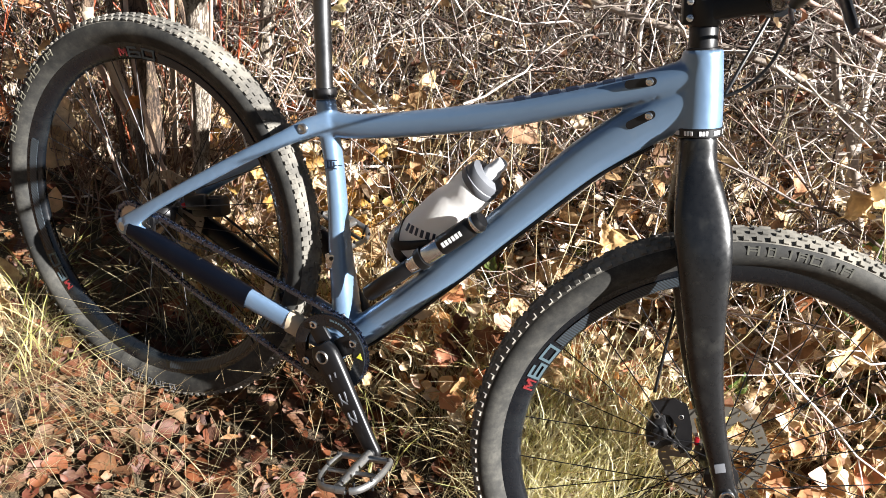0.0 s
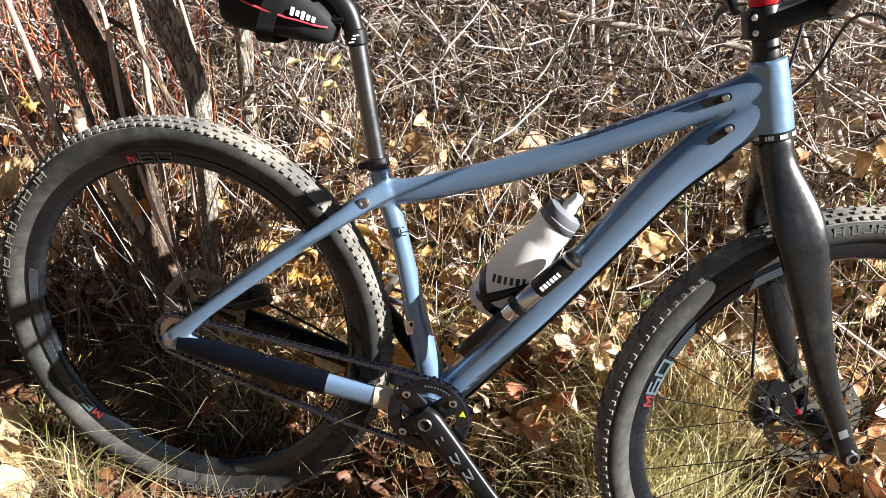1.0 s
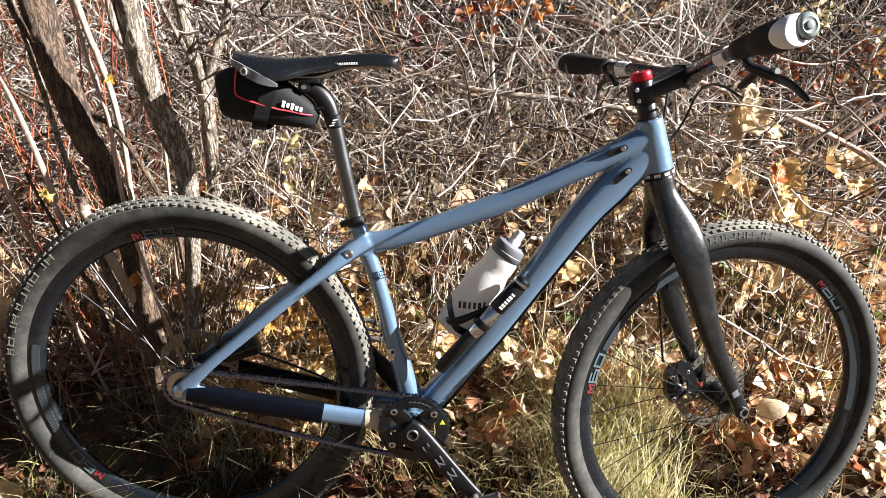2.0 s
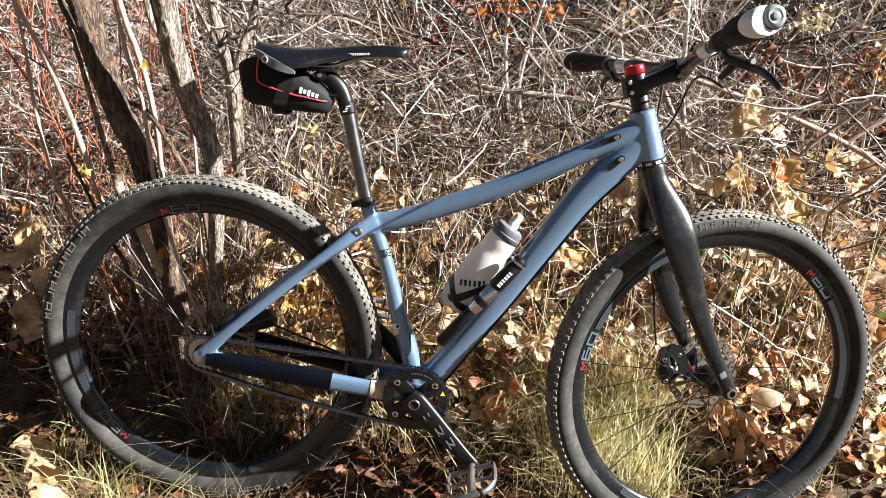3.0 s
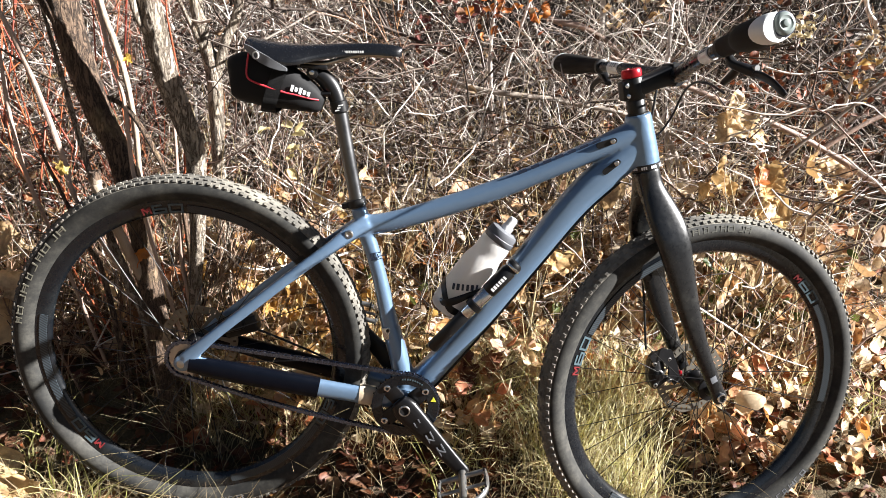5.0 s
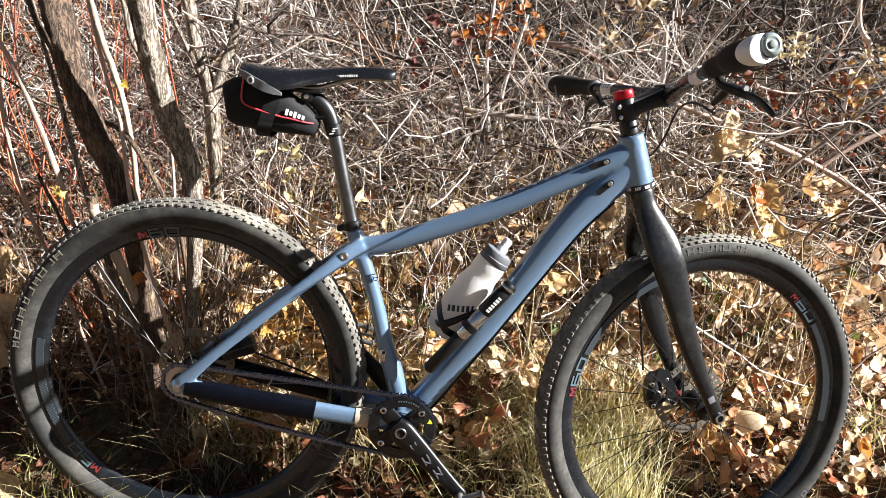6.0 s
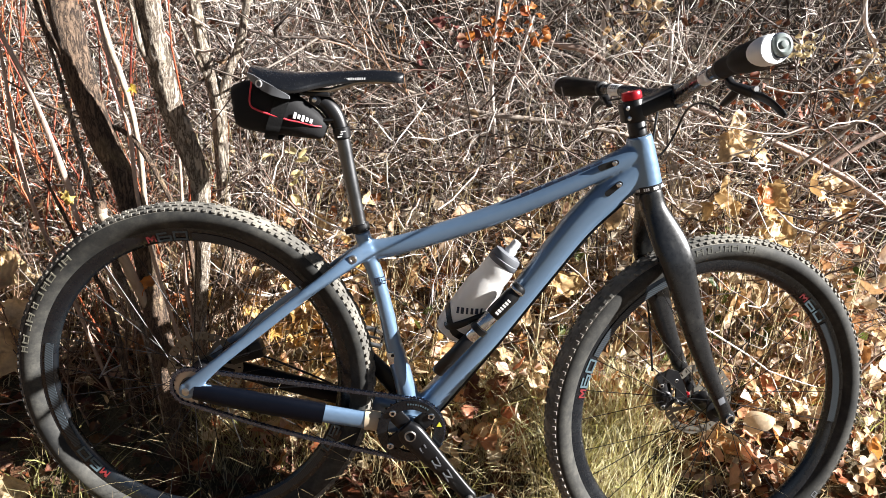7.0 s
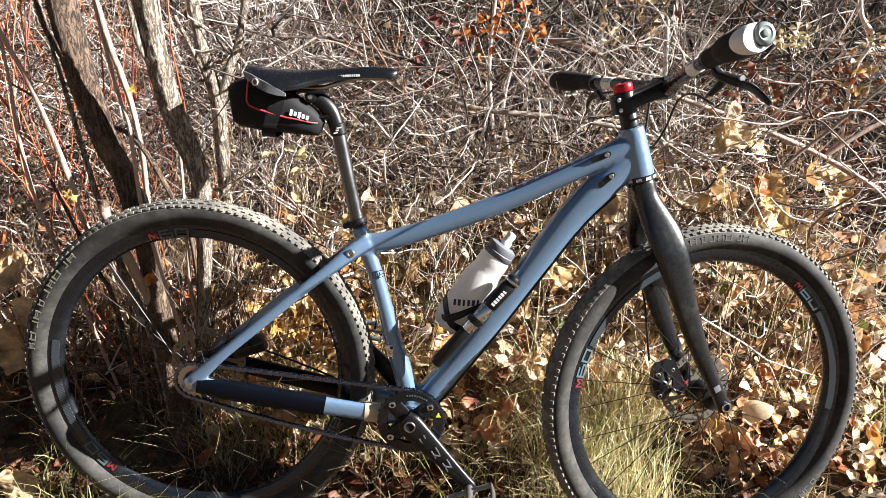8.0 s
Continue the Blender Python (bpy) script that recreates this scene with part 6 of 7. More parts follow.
def limb_mesh(rows, seed, n=14, knobbly=0.12, steps=8, furrow=0.0):
    """A trunk through rows of (x, y, z, radius), with an uneven outline and, where asked, long broken furrows."""
    rng = np.random.default_rng(seed)
    pts = np.array(spline(rows, steps))
    k = len(pts)
    t = np.gradient(pts[:, :3], axis=0)
    t /= np.linalg.norm(t, axis=1, keepdims=True)
    u = np.cross(t, (0, 1, 0.1))
    u /= np.linalg.norm(u, axis=1, keepdims=True)
    v = np.cross(t, u)
    a = np.arange(n) * 2 * np.pi / n
    run = np.concatenate([[0], np.cumsum(np.linalg.norm(np.diff(pts[:, :3], axis=0), axis=1))])[:, None]
    ph = rng.uniform(0, 6.28, 12)
    A = a[None]
    f = 1 + knobbly * (np.sin(3 * A + ph[0] + run * 9) * 0.5 + np.sin(5 * A + ph[1] - run * 13) * 0.3 + np.sin(2 * A + run * 31 + ph[2]) * 0.25)
    if furrow:
        warp = 0.5 * np.sin(2 * A + run * 37 + ph[3]) + 0.35 * np.sin(run * 71 + 3 * A + ph[4]) + 0.2 * np.sin(run * 160 - 2 * A + ph[5])
        ridge = np.abs(np.sin(8 * A + 1.6 * warp + ph[6])) ** 0.6
        cross = np.abs(np.sin(run * 120 + 2.2 * np.sin(4 * A + ph[7]) + 1.5 * np.sin(7 * A + run * 19 + ph[8]))) ** 0.35
        f = f + furrow * (ridge * cross - 0.6) + rng.normal(0, furrow * 0.18, f.shape)
    else:
        f = f + rng.normal(0, knobbly * 0.2, f.shape)
    co = pts[:, None, :3] + (u[:, None] * np.cos(a)[None, :, None] + v[:, None] * np.sin(a)[None, :, None]) * (pts[:, 3:4] * f)[..., None]
    bm = bmesh.new()
    rings = [[bm.verts.new(c) for c in row] for row in co]
    for p, q in zip(rings, rings[1:]):
        for i in range(n):
            bm.faces.new((p[i], p[(i + 1) % n], q[(i + 1) % n], q[i]))
    bm.faces.new(rings[0][::-1])
    bm.faces.new(rings[-1])
    return bm


def plant_tree(seed, label, mat, rows, *limbs):
    """A tree stem through rows of (x, y, z, radius), with its limbs as parts."""
    t = thing("tree", Matrix.Translation((rows[0][0], rows[0][1], 0.0)), label, "tree", "tree stems behind the rear wheel")
    inv = Matrix.Translation((-rows[0][0], -rows[0][1], 0.0))
    rows = [(x, y, z, r * 0.93) for x, y, z, r in rows]
    bm = limb_mesh(rows, 20 + seed, 56, 0.06, 26, 0.07)
    bm.transform(inv)
    part("trunk", bm, mat, t, angle=70)
    for j, lim in enumerate(limbs):
        bm = limb_mesh(lim, 40 + 5 * seed + j, 30, 0.08, 24, 0.06)
        bm.transform(inv)
        part("limb", bm, mat, t, angle=70)


def plant_sapling(seed, label, mat, *rows):
    x, y, _, r = rows[0]
    rows = [(x, y, float(ground_z(x, y)) - 0.02, r)] + list(rows[1:])
    rows = [(x, y, z, r * 0.72) for x, y, z, r in rows]
    bm = limb_mesh(rows, 70 + seed, 14, 0.14, 14)
    bm.transform(Matrix.Translation((-rows[0][0], -rows[0][1], -rows[0][2])))
    ob = part("sapling_stem", bm, mat, None, angle=70)
    ob.matrix_world = Matrix.Translation(rows[0][:3])
    tagged(ob, label, "sapling", "saplings behind the rear wheel")


def build_trunks():
    plant_tree(0, "dark rough-barked leaning tree trunk rising from the brush", BARK_DARK, [(-0.55, 0.22, 0.08, 0.03), (-0.57, 0.2, 0.35, 0.027), (-0.589, 0.195, 0.546, 0.0245), (-0.622, 0.189, 0.729, 0.025), (-0.654, 0.187, 0.806, 0.0263), (-0.675, 0.185, 0.881, 0.0285), (-0.693, 0.182, 0.953, 0.0295), (-0.703, 0.18, 1.024, 0.03), (-0.74, 0.18, 1.3, 0.028), (-0.8, 0.18, 1.9, 0.019), (-0.85, 0.18, 2.5, 0.011)],
               [(-0.69, 0.17, 0.95, 0.008), (-0.73, 0.15, 1.03, 0.006), (-0.76, 0.15, 1.15, 0.0045), (-0.83, 0.15, 1.35, 0.003)])
    plant_tree(1, "grey scaly-barked tree trunk leaning over the rear wheel", BARK, [(-0.5, 0.26, 0.14, 0.017), (-0.5, 0.255, 0.394, 0.0155), (-0.48, 0.225, 0.56, 0.0175), (-0.469, 0.196, 0.715, 0.021), (-0.471, 0.181, 0.774, 0.0222), (-0.487, 0.165, 0.838, 0.0236), (-0.503, 0.148, 0.906, 0.0243), (-0.512, 0.128, 0.985, 0.0236), (-0.517, 0.115, 1.039, 0.0225), (-0.545, 0.08, 1.35, 0.019), (-0.6, 0.04, 2.0, 0.011)],
               [(-0.512, 0.128, 0.96, 0.008), (-0.535, 0.1, 1.02, 0.0065), (-0.545, 0.09, 1.1, 0.005), (-0.58, 0.07, 1.3, 0.003)])
    plant_tree(2, "slim pale-barked stem beside the larger trunks", BARK, [(-0.47, 0.43, 0.2, 0.019), (-0.482, 0.43, 0.45, 0.0175), (-0.489, 0.43, 0.642, 0.0165), (-0.492, 0.43, 0.771, 0.0175), (-0.498, 0.43, 0.868, 0.018), (-0.52, 0.43, 0.959, 0.0163), (-0.533, 0.43, 1.024, 0.0153), (-0.57, 0.42, 1.3, 0.0125), (-0.62, 0.41, 1.8, 0.008)],
               [(-0.492, 0.43, 0.864, 0.0115), (-0.468, 0.43, 0.946, 0.01), (-0.438, 0.43, 1.03, 0.0092), (-0.39, 0.42, 1.3, 0.006)],
               [(-0.505, 0.425, 0.9, 0.0055), (-0.535, 0.41, 0.97, 0.005), (-0.575, 0.4, 1.06, 0.004)])
    grey, pink, dark = "grey-barked sapling stem among the trunks", "thin pale pinkish-brown sapling stem among the trunks", "dark brown stem rising behind the rear wheel"
    plant_sapling(0, grey, BARK, (-0.56, 0.21, 0.12, 0.0145), (-0.599, 0.2, 0.362, 0.0138), (-0.623, 0.2, 0.431, 0.0132), (-0.639, 0.2, 0.485, 0.0122), (-0.663, 0.2, 0.564, 0.0108), (-0.71, 0.21, 0.75, 0.008), (-0.78, 0.22, 1.1, 0.005))
    plant_sapling(1, pink, PINKSTEM, (-0.5, 0.27, 0.08, 0.006), (-0.53, 0.16, 0.45, 0.0055), (-0.551, 0.13, 0.604, 0.005), (-0.571, 0.13, 0.708, 0.0055), (-0.58, 0.13, 0.852, 0.0052), (-0.595, 0.13, 0.916, 0.0047), (-0.61, 0.13, 0.992, 0.0046), (-0.66, 0.13, 1.3, 0.003))
    plant_sapling(2, "knotted pale stem behind the rear wheel", PINKSTEM, (-0.505, 0.26, 0.15, 0.0065), (-0.517, 0.26, 0.37, 0.006), (-0.529, 0.26, 0.471, 0.0066), (-0.53, 0.26, 0.582, 0.0051), (-0.535, 0.265, 0.8, 0.004), (-0.56, 0.27, 1.1, 0.003))
    plant_sapling(3, "pale sunlit sapling stem between the trunks", PALESTEM, (-0.6, 0.31, 0.2, 0.009), (-0.62, 0.3, 0.55, 0.0085), (-0.628, 0.3, 0.666, 0.0082), (-0.631, 0.3, 0.761, 0.0082), (-0.644, 0.3, 0.867, 0.0086), (-0.664, 0.3, 0.944, 0.0088), (-0.686, 0.3, 1.019, 0.0085), (-0.76, 0.3, 1.35, 0.007))
    plant_sapling(4, dark, BARK_DARK, (-0.49, 0.27, 0.2, 0.009), (-0.52, 0.26, 0.6, 0.0085), (-0.556, 0.26, 0.682, 0.0078), (-0.596, 0.26, 0.763, 0.0076), (-0.633, 0.26, 0.814, 0.0073), (-0.676, 0.258, 0.834, 0.0064), (-0.724, 0.25, 0.847, 0.0052), (-0.779, 0.24, 0.867, 0.004), (-0.86, 0.22, 0.92, 0.0028))
    plant_sapling(5, "slender pale stem before the grey trunk", PALESTEM, (-0.51, 0.29, 0.2, 0.0058), (-0.508, 0.28, 0.65, 0.0054), (-0.51, 0.27, 0.775, 0.0052), (-0.511, 0.255, 0.832, 0.0055), (-0.526, 0.235, 0.934, 0.0055), (-0.544, 0.22, 1.03, 0.005), (-0.6, 0.2, 1.35, 0.003))
    plant_sapling(6, pink, PINKSTEM, (-0.56, 0.34, 0.08, 0.0085), (-0.63, 0.22, 0.42, 0.008), (-0.684, 0.12, 0.654, 0.0077), (-0.697, 0.12, 0.716, 0.0076), (-0.731, 0.12, 0.842, 0.007), (-0.766, 0.12, 0.947, 0.0065), (-0.799, 0.12, 1.02, 0.0056), (-0.92, 0.12, 1.3, 0.0035))
    plant_sapling(7, "slim rusty-brown sapling stem among red twigs", PINKSTEM, (-0.74, 0.32, 0.1, 0.006), (-0.77, 0.2, 0.5, 0.0056), (-0.789, 0.14, 0.688, 0.0054), (-0.808, 0.14, 0.833, 0.0049), (-0.812, 0.14, 0.956, 0.004), (-0.84, 0.14, 1.3, 0.003))
    plant_sapling(8, dark, BARK_DARK, (-0.64, 0.22, 0.14, 0.009), (-0.688, 0.22, 0.431, 0.0082), (-0.721, 0.22, 0.518, 0.0064), (-0.8, 0.22, 0.72, 0.0045))


def lay_branch(seed, mat, label, *rows):
    bm = limb_mesh(rows, 90 + seed, 9, 0.14, 7)
    c = Vector(rows[0][:3])
    bm.transform(Matrix.Translation(-c))
    ob = part("branch", bm, mat, None, angle=70)
    ob.matrix_world = Matrix.Translation(c)
    tagged(ob, label, "branch", "larger branches in the brush")


def build_branches():
    lay_branch(0, GREYWOOD, "grey fallen branch lying across the brush", (-0.32, 0.82, 0.96, 0.003), (-0.195, 0.78, 0.913, 0.005), (0.094, 0.75, 0.845, 0.007), (0.354, 0.75, 0.827, 0.0075), (0.56, 0.76, 0.8, 0.007), (0.85, 0.82, 0.7, 0.005))
    lay_branch(1, PINKSTEM, "short thick pale dead branch in the brush", (0.26, 1.02, 1.05, 0.007), (0.342, 1.0, 1.022, 0.0095), (0.43, 1.0, 1.01, 0.0095), (0.516, 1.0, 0.971, 0.008), (0.6, 1.0, 0.9, 0.005))
    lay_branch(2, PINKSTEM, "long pale slanting branch beside the handlebar", (0.45, 0.66, 0.965, 0.004), (0.614, 0.7, 0.92, 0.0065), (0.851, 0.7, 0.849, 0.0075), (1.05, 0.7, 0.78, 0.008), (1.237, 0.7, 0.693, 0.009), (1.6, 0.75, 0.5, 0.01))
    lay_branch(3, TWIG, "upright pale dead stem in the brush", (0.14, 0.85, 0.4, 0.006), (0.2, 0.8, 0.624, 0.0065), (0.17, 0.8, 0.8, 0.006), (0.15, 0.8, 0.978, 0.005), (0.16, 0.8, 1.25, 0.004))
    lay_branch(4, TWIG, "upright pale dead stem in the brush", (0.24, 0.85, 0.4, 0.005), (0.235, 0.82, 0.66, 0.0055), (0.2, 0.82, 0.85, 0.005), (0.25, 0.82, 1.1, 0.004))
    lay_branch(5, TWIG, "dark upright shrub stem behind the fork", (0.78, 0.8, 0.3, 0.008), (0.75, 0.8, 0.5, 0.0085), (0.7, 0.8, 0.68, 0.009), (0.66, 0.82, 0.85, 0.008), (0.64, 0.85, 1.1, 0.006))
    lay_branch(6, PINKSTEM, "pale brown arching stem beside big dry leaves", (1.9, 0.9, 1.25, 0.004), (1.5, 0.82, 0.98, 0.006), (1.2, 0.78, 0.82, 0.007), (0.98, 0.76, 0.62, 0.007), (0.84, 0.75, 0.42, 0.007))
    lay_branch(7, TWIG, "crooked grey twig stem standing in the brush", (1.14, 0.88, 1.4, 0.005), (1.18, 0.88, 1.16, 0.0065), (1.235, 0.88, 1.08, 0.0065), (1.215, 0.9, 0.97, 0.005), (1.26, 0.95, 0.7, 0.004))
    lay_branch(10, GREYWOOD, "brown slanting dried weed stalk with withered leaves", (1.42, 0.62, 1.2, 0.0028), (1.24, 0.61, 1.06, 0.0035), (1.142, 0.6, 0.98, 0.004), (1.03, 0.6, 0.86, 0.0045), (0.927, 0.6, 0.749, 0.0045), (0.78, 0.58, 0.52, 0.005))
    lay_branch(11, GREYWOOD, "grey dead branch low behind the golden leaves", (0.56, 0.72, 0.92, 0.006), (0.6, 0.7, 0.83, 0.0075), (0.66, 0.68, 0.74, 0.008), (0.74, 0.66, 0.6, 0.008), (0.8, 0.64, 0.4, 0.009))
    lay_branch(8, TWIG, "pale grey upright stem deeper in the brush", (0.6, 1.3, 0.6, 0.012), (0.56, 1.3, 0.9, 0.0115), (0.545, 1.3, 1.1, 0.011), (0.54, 1.3, 1.5, 0.009))
    lay_branch(9, TWIG, "grey upright stem deeper in the brush", (-0.6, 1.3, 0.6, 0.014), (-0.58, 1.3, 0.95, 0.0125), (-0.56, 1.3, 1.2, 0.012), (-0.57, 1.3, 1.6, 0.01))


def leaves(rng, pos, size, up, spread, fold=(0.05, 0.5), curl=(-0.5, 0.6), ratio=(0.6, 1.0), stations=8, lobe=0.17, crumple=0.03):
    """Many curled ovate leaf blades as vertices and quads; up: mean normal, spread: how far it strays."""
    n = len(pos)
    u = np.linspace(0, 1, stations)
    u = 0.5 - 0.5 * np.cos(np.pi * u) if stations > 5 else u
    half = np.sin(np.pi * u ** 0.86) ** 0.62 * 0.5
    half[0] = half[-1] = 0.02
    w = rng.uniform(*ratio, (n, 1, 1))
    side = np.array([-1.0, -0.45, 0.45, 1.0])
    c4 = len(side)
    wave = 1 + lobe * np.sin(rng.uniform(0, 6.28, (n, 1, 1)) + (7 + 5 * rng.random((n, 1, 1))) * u[None, :, None] + np.array([0, 0, 2.0, 2.0])) + rng.normal(0, 0.035, (n, stations, c4))
    x = (u - 0.5)[None, :, None] * np.ones((n, 1, c4)) + 0.012 * rng.normal(0, 1, (n, stations, 1))
    y = half[None, :, None] * side[None, None] * w * wave
    f = rng.uniform(*fold, (n, 1, 1))
    c = rng.uniform(*curl, (n, 1, 1))
    tw = rng.normal(0, 0.5, (n, 1, 1))
    z = f * np.abs(y) * 1.6 + c * (u - 0.5)[None, :, None] ** 2 + tw * y * (u - 0.5)[None, :, None] + rng.normal(0, crumple, (n, stations, c4))
    loc = np.stack([x, y, z], -1) * size[:, None, None, None]
    nz = unit(np.asarray(up, float) + rng.normal(0, spread, (n, 3)))
    t = unit(np.cross(nz, rng.normal(0, 1, (n, 3))))
    b = np.cross(nz, t)
    R = np.stack([t, b, nz], -1)
    v = np.einsum("nij,nabj->nabi", R, loc) + pos[:, None, None]
    i = np.arange(n * stations * c4).reshape(n, stations, c4)
    q = np.stack([i[:, :-1, :-1], i[:, 1:, :-1], i[:, 1:, 1:], i[:, :-1, 1:]], -1).reshape(-1, 4)
    return v.reshape(-1, 3), q


def build_litter():
    rng = np.random.default_rng(3)
    n = 31000
    x = rng.uniform(-2.8, 3.0, n)
    y = rng.uniform(-1.9, 1.7, n)
    # the densest drifts lie round the wheels and under the brush
    out = np.hypot(np.maximum(np.abs(x - 0.1) - 1.0, 0) / 1.1, np.where(y < 0, np.maximum(-0.35 - y, 0) / 0.8, np.maximum(y - 0.7, 0) / 0.6))
    keep = rng.random(n) < np.exp(-1.9 * out * (1 + 0.35 * np.sin(3.1 * x + 1) * np.sin(4.3 * y)))
    x, y = x[keep], y[keep]
    n = len(x)
    z = ground_z(x, y) + rng.uniform(0.002, 0.018, n)
    size = rng.lognormal(math.log(0.031), 0.33, n).clip(0.014, 0.054)
    sets = [leaves(rng, np.stack([x, y, z], -1), size, (0.12, -0.1, 1), 0.33, fold=(0.0, 0.4), curl=(-0.7, 0.8), ratio=(0.6, 1.0), stations=6, lobe=0.07, crumple=0.018)]
    n = 6000
    x, y = rng.uniform(-1.2, 1.4, n), rng.uniform(-0.45, 0.9, n)
    z = ground_z(x, y) + rng.uniform(0.004, 0.03, n)
    sets.append(leaves(rng, np.stack([x, y, z], -1), rng.uniform(0.008, 0.022, n), (0.2, -0.1, 1), 0.8, ratio=(0.3, 0.9), stations=4))
    # thinning out over the open verge
    n = 9000
    r, a = 0.9 + 5.0 * rng.random(n) ** 1.7, rng.uniform(0, 2 * np.pi, n)
    x, y = r * 1.3 * np.cos(a), r * np.sin(a) - 0.1
    keep = (np.abs(x) > 1.5) | (y < -0.7) | (y > 1.2)
    x, y = x[keep], y[keep]
    n = len(x)
    z = ground_z(x, y) + rng.uniform(0.002, 0.025, n)
    sets.append(leaves(rng, np.stack([x, y, z], -1), rng.lognormal(math.log(0.034), 0.35, n).clip(0.014, 0.066), (0.1, -0.1, 1), 0.5, ratio=(0.5, 1.0), stations=4))
    stuff("leaf_litter", sets, LITTER, "thick brown, russet and tan fallen leaf litter", "leaf litter")
    # big pale leaves drifted against the bank behind the front wheel
    # their reach to the left also brightens ground that the sun misses
    n = 2100
    x, y = np.where(rng.random(n) < 0.75, rng.uniform(-0.5, 1.15, n), rng.normal(0.7, 0.6, n)), 0.16 + 0.9 * rng.beta(1.0, 1.7, n)
    y = np.where((x > 0.28) & (x < 0.62), np.maximum(y, 0.3), y)
    z = ground_z(x, y) + 0.018 + 0.13 * rng.random(n) ** 2
    p = np.stack([x, y, z], -1)
    stuff("pale_leaves", [leaves(rng, p, rng.lognormal(math.log(0.036), 0.35, n).clip(0.016, 0.075), (0.5, -0.55, 0.5), 0.7, fold=(0.05, 0.7), curl=(-1.1, 1.1), ratio=(0.4, 0.95))],
          leafy("pale_dry_leaf", [(0, (0.7, 0.5, 0.28)), (0.25, (0.84, 0.72, 0.52)), (0.45, (0.55, 0.24, 0.06)), (0.6, (0.74, 0.55, 0.3)), (0.75, (0.46, 0.13, 0.05)), (1, (0.88, 0.78, 0.62))], 0.5, 0.35, grain=80, blotch=0.5), "pale tan leaves drifted against the bank", "dry leaves")
    # leaves caught up in the brush, most of them towards the front wheel
    n = 5600
    x = np.where(rng.random(n) < 0.75, rng.uniform(-0.4, 1.3, n), rng.uniform(-1.4, 1.0, n))
    y = 0.3 + rng.beta(1.2, 2.6, n) * 1.4
    y = np.where((x > -0.1) & (x < 1.3), y + 0.12, y)
    z = ground_z(x, y) + rng.beta(1.0, 2.6, n) * 0.45 + 0.015
    keep = x < 1.15 + 0.7 * (y - 0.3)
    x, y, z = x[keep], y[keep], z[keep]
    n = len(x)
    p = clear_of_bike(np.stack([x, y, z], -1))
    stuff("caught_leaves", [leaves(rng, p, rng.lognormal(math.log(0.034), 0.4, n).clip(0.014, 0.075), (0.45, -0.5, 0.5), 0.8, curl=(-0.9, 0.9))], leafy("caught_dry_leaves", [(0, (0.16, 0.08, 0.04)), (0.16, (0.56, 0.36, 0.18)), (0.4, (0.82, 0.69, 0.48)), (0.54, (0.4, 0.14, 0.05)), (0.64, (0.72, 0.52, 0.28)), (0.84, (0.88, 0.8, 0.66)), (0.93, (0.56, 0.28, 0.09)), (1, (0.26, 0.14, 0.08))]),
          "curled tan and rust leaves caught among twigs", "dry leaves")


def build_gnarled_stems():
    """Pale crooked stems among the leaves behind the front wheel."""
    rng = np.random.default_rng(57)
    n = 26
    x, y = rng.uniform(0.72, 1.2, n), rng.uniform(0.36, 0.62, n)
    base = np.stack([x, y, ground_z(x, y)], -1)
    head = np.stack([rng.normal(0.0, 0.5, n), rng.normal(0, 0.25, n), np.ones(n)], -1)
    sets = branching(rng, base, head, rng.uniform(0.2, 0.5, n), rng.uniform(0.0018, 0.0038, n), 10, 0.3, 0.05, (3, 2), (0.22, 0.1), (0.4, 1.2), 6)
    stuff("gnarled_stems", sets, PINKSTEM, "pale crooked stems among dry leaves behind the front wheel", "stems")


def build_brown_leaves():
    """Small withered leaves and husks still hanging all through the twigs."""
    rng = np.random.default_rng(77)
    n = 9000
    x = rng.uniform(-2.2, 2.6, n)
    y = 0.45 + rng.beta(1.2, 1.8, n) * 1.7
    keep = brush_edge(x, y)
    x, y = x[keep], y[keep]
    n = len(x)
    z = ground_z(x, y) + 0.05 + rng.random(n) ** 1.2 * 1.15
    p = clear_of_bike(np.stack([x, y, z], -1))
    stuff("withered_leaves", [leaves(rng, p, rng.lognormal(math.log(0.017), 0.4, n).clip(0.007, 0.04), (0.3, -0.4, 0.3), 1.0, fold=(0.2, 0.9), curl=(-1.2, 1.2), ratio=(0.3, 0.8), stations=4)],
          leafy("withered_brown_leaf", [(0, (0.045, 0.0195, 0.0128)), (0.3, (0.128, 0.0488, 0.0263)), (0.5, (0.225, 0.0975, 0.045)), (0.7, (0.075, 0.0263, 0.021)), (0.88, (0.465, 0.345, 0.21)), (1, (0.075, 0.0338, 0.021))], 0.7, 0.2),
          "small withered red-brown leaves hanging in the twigs", "dry leaves")


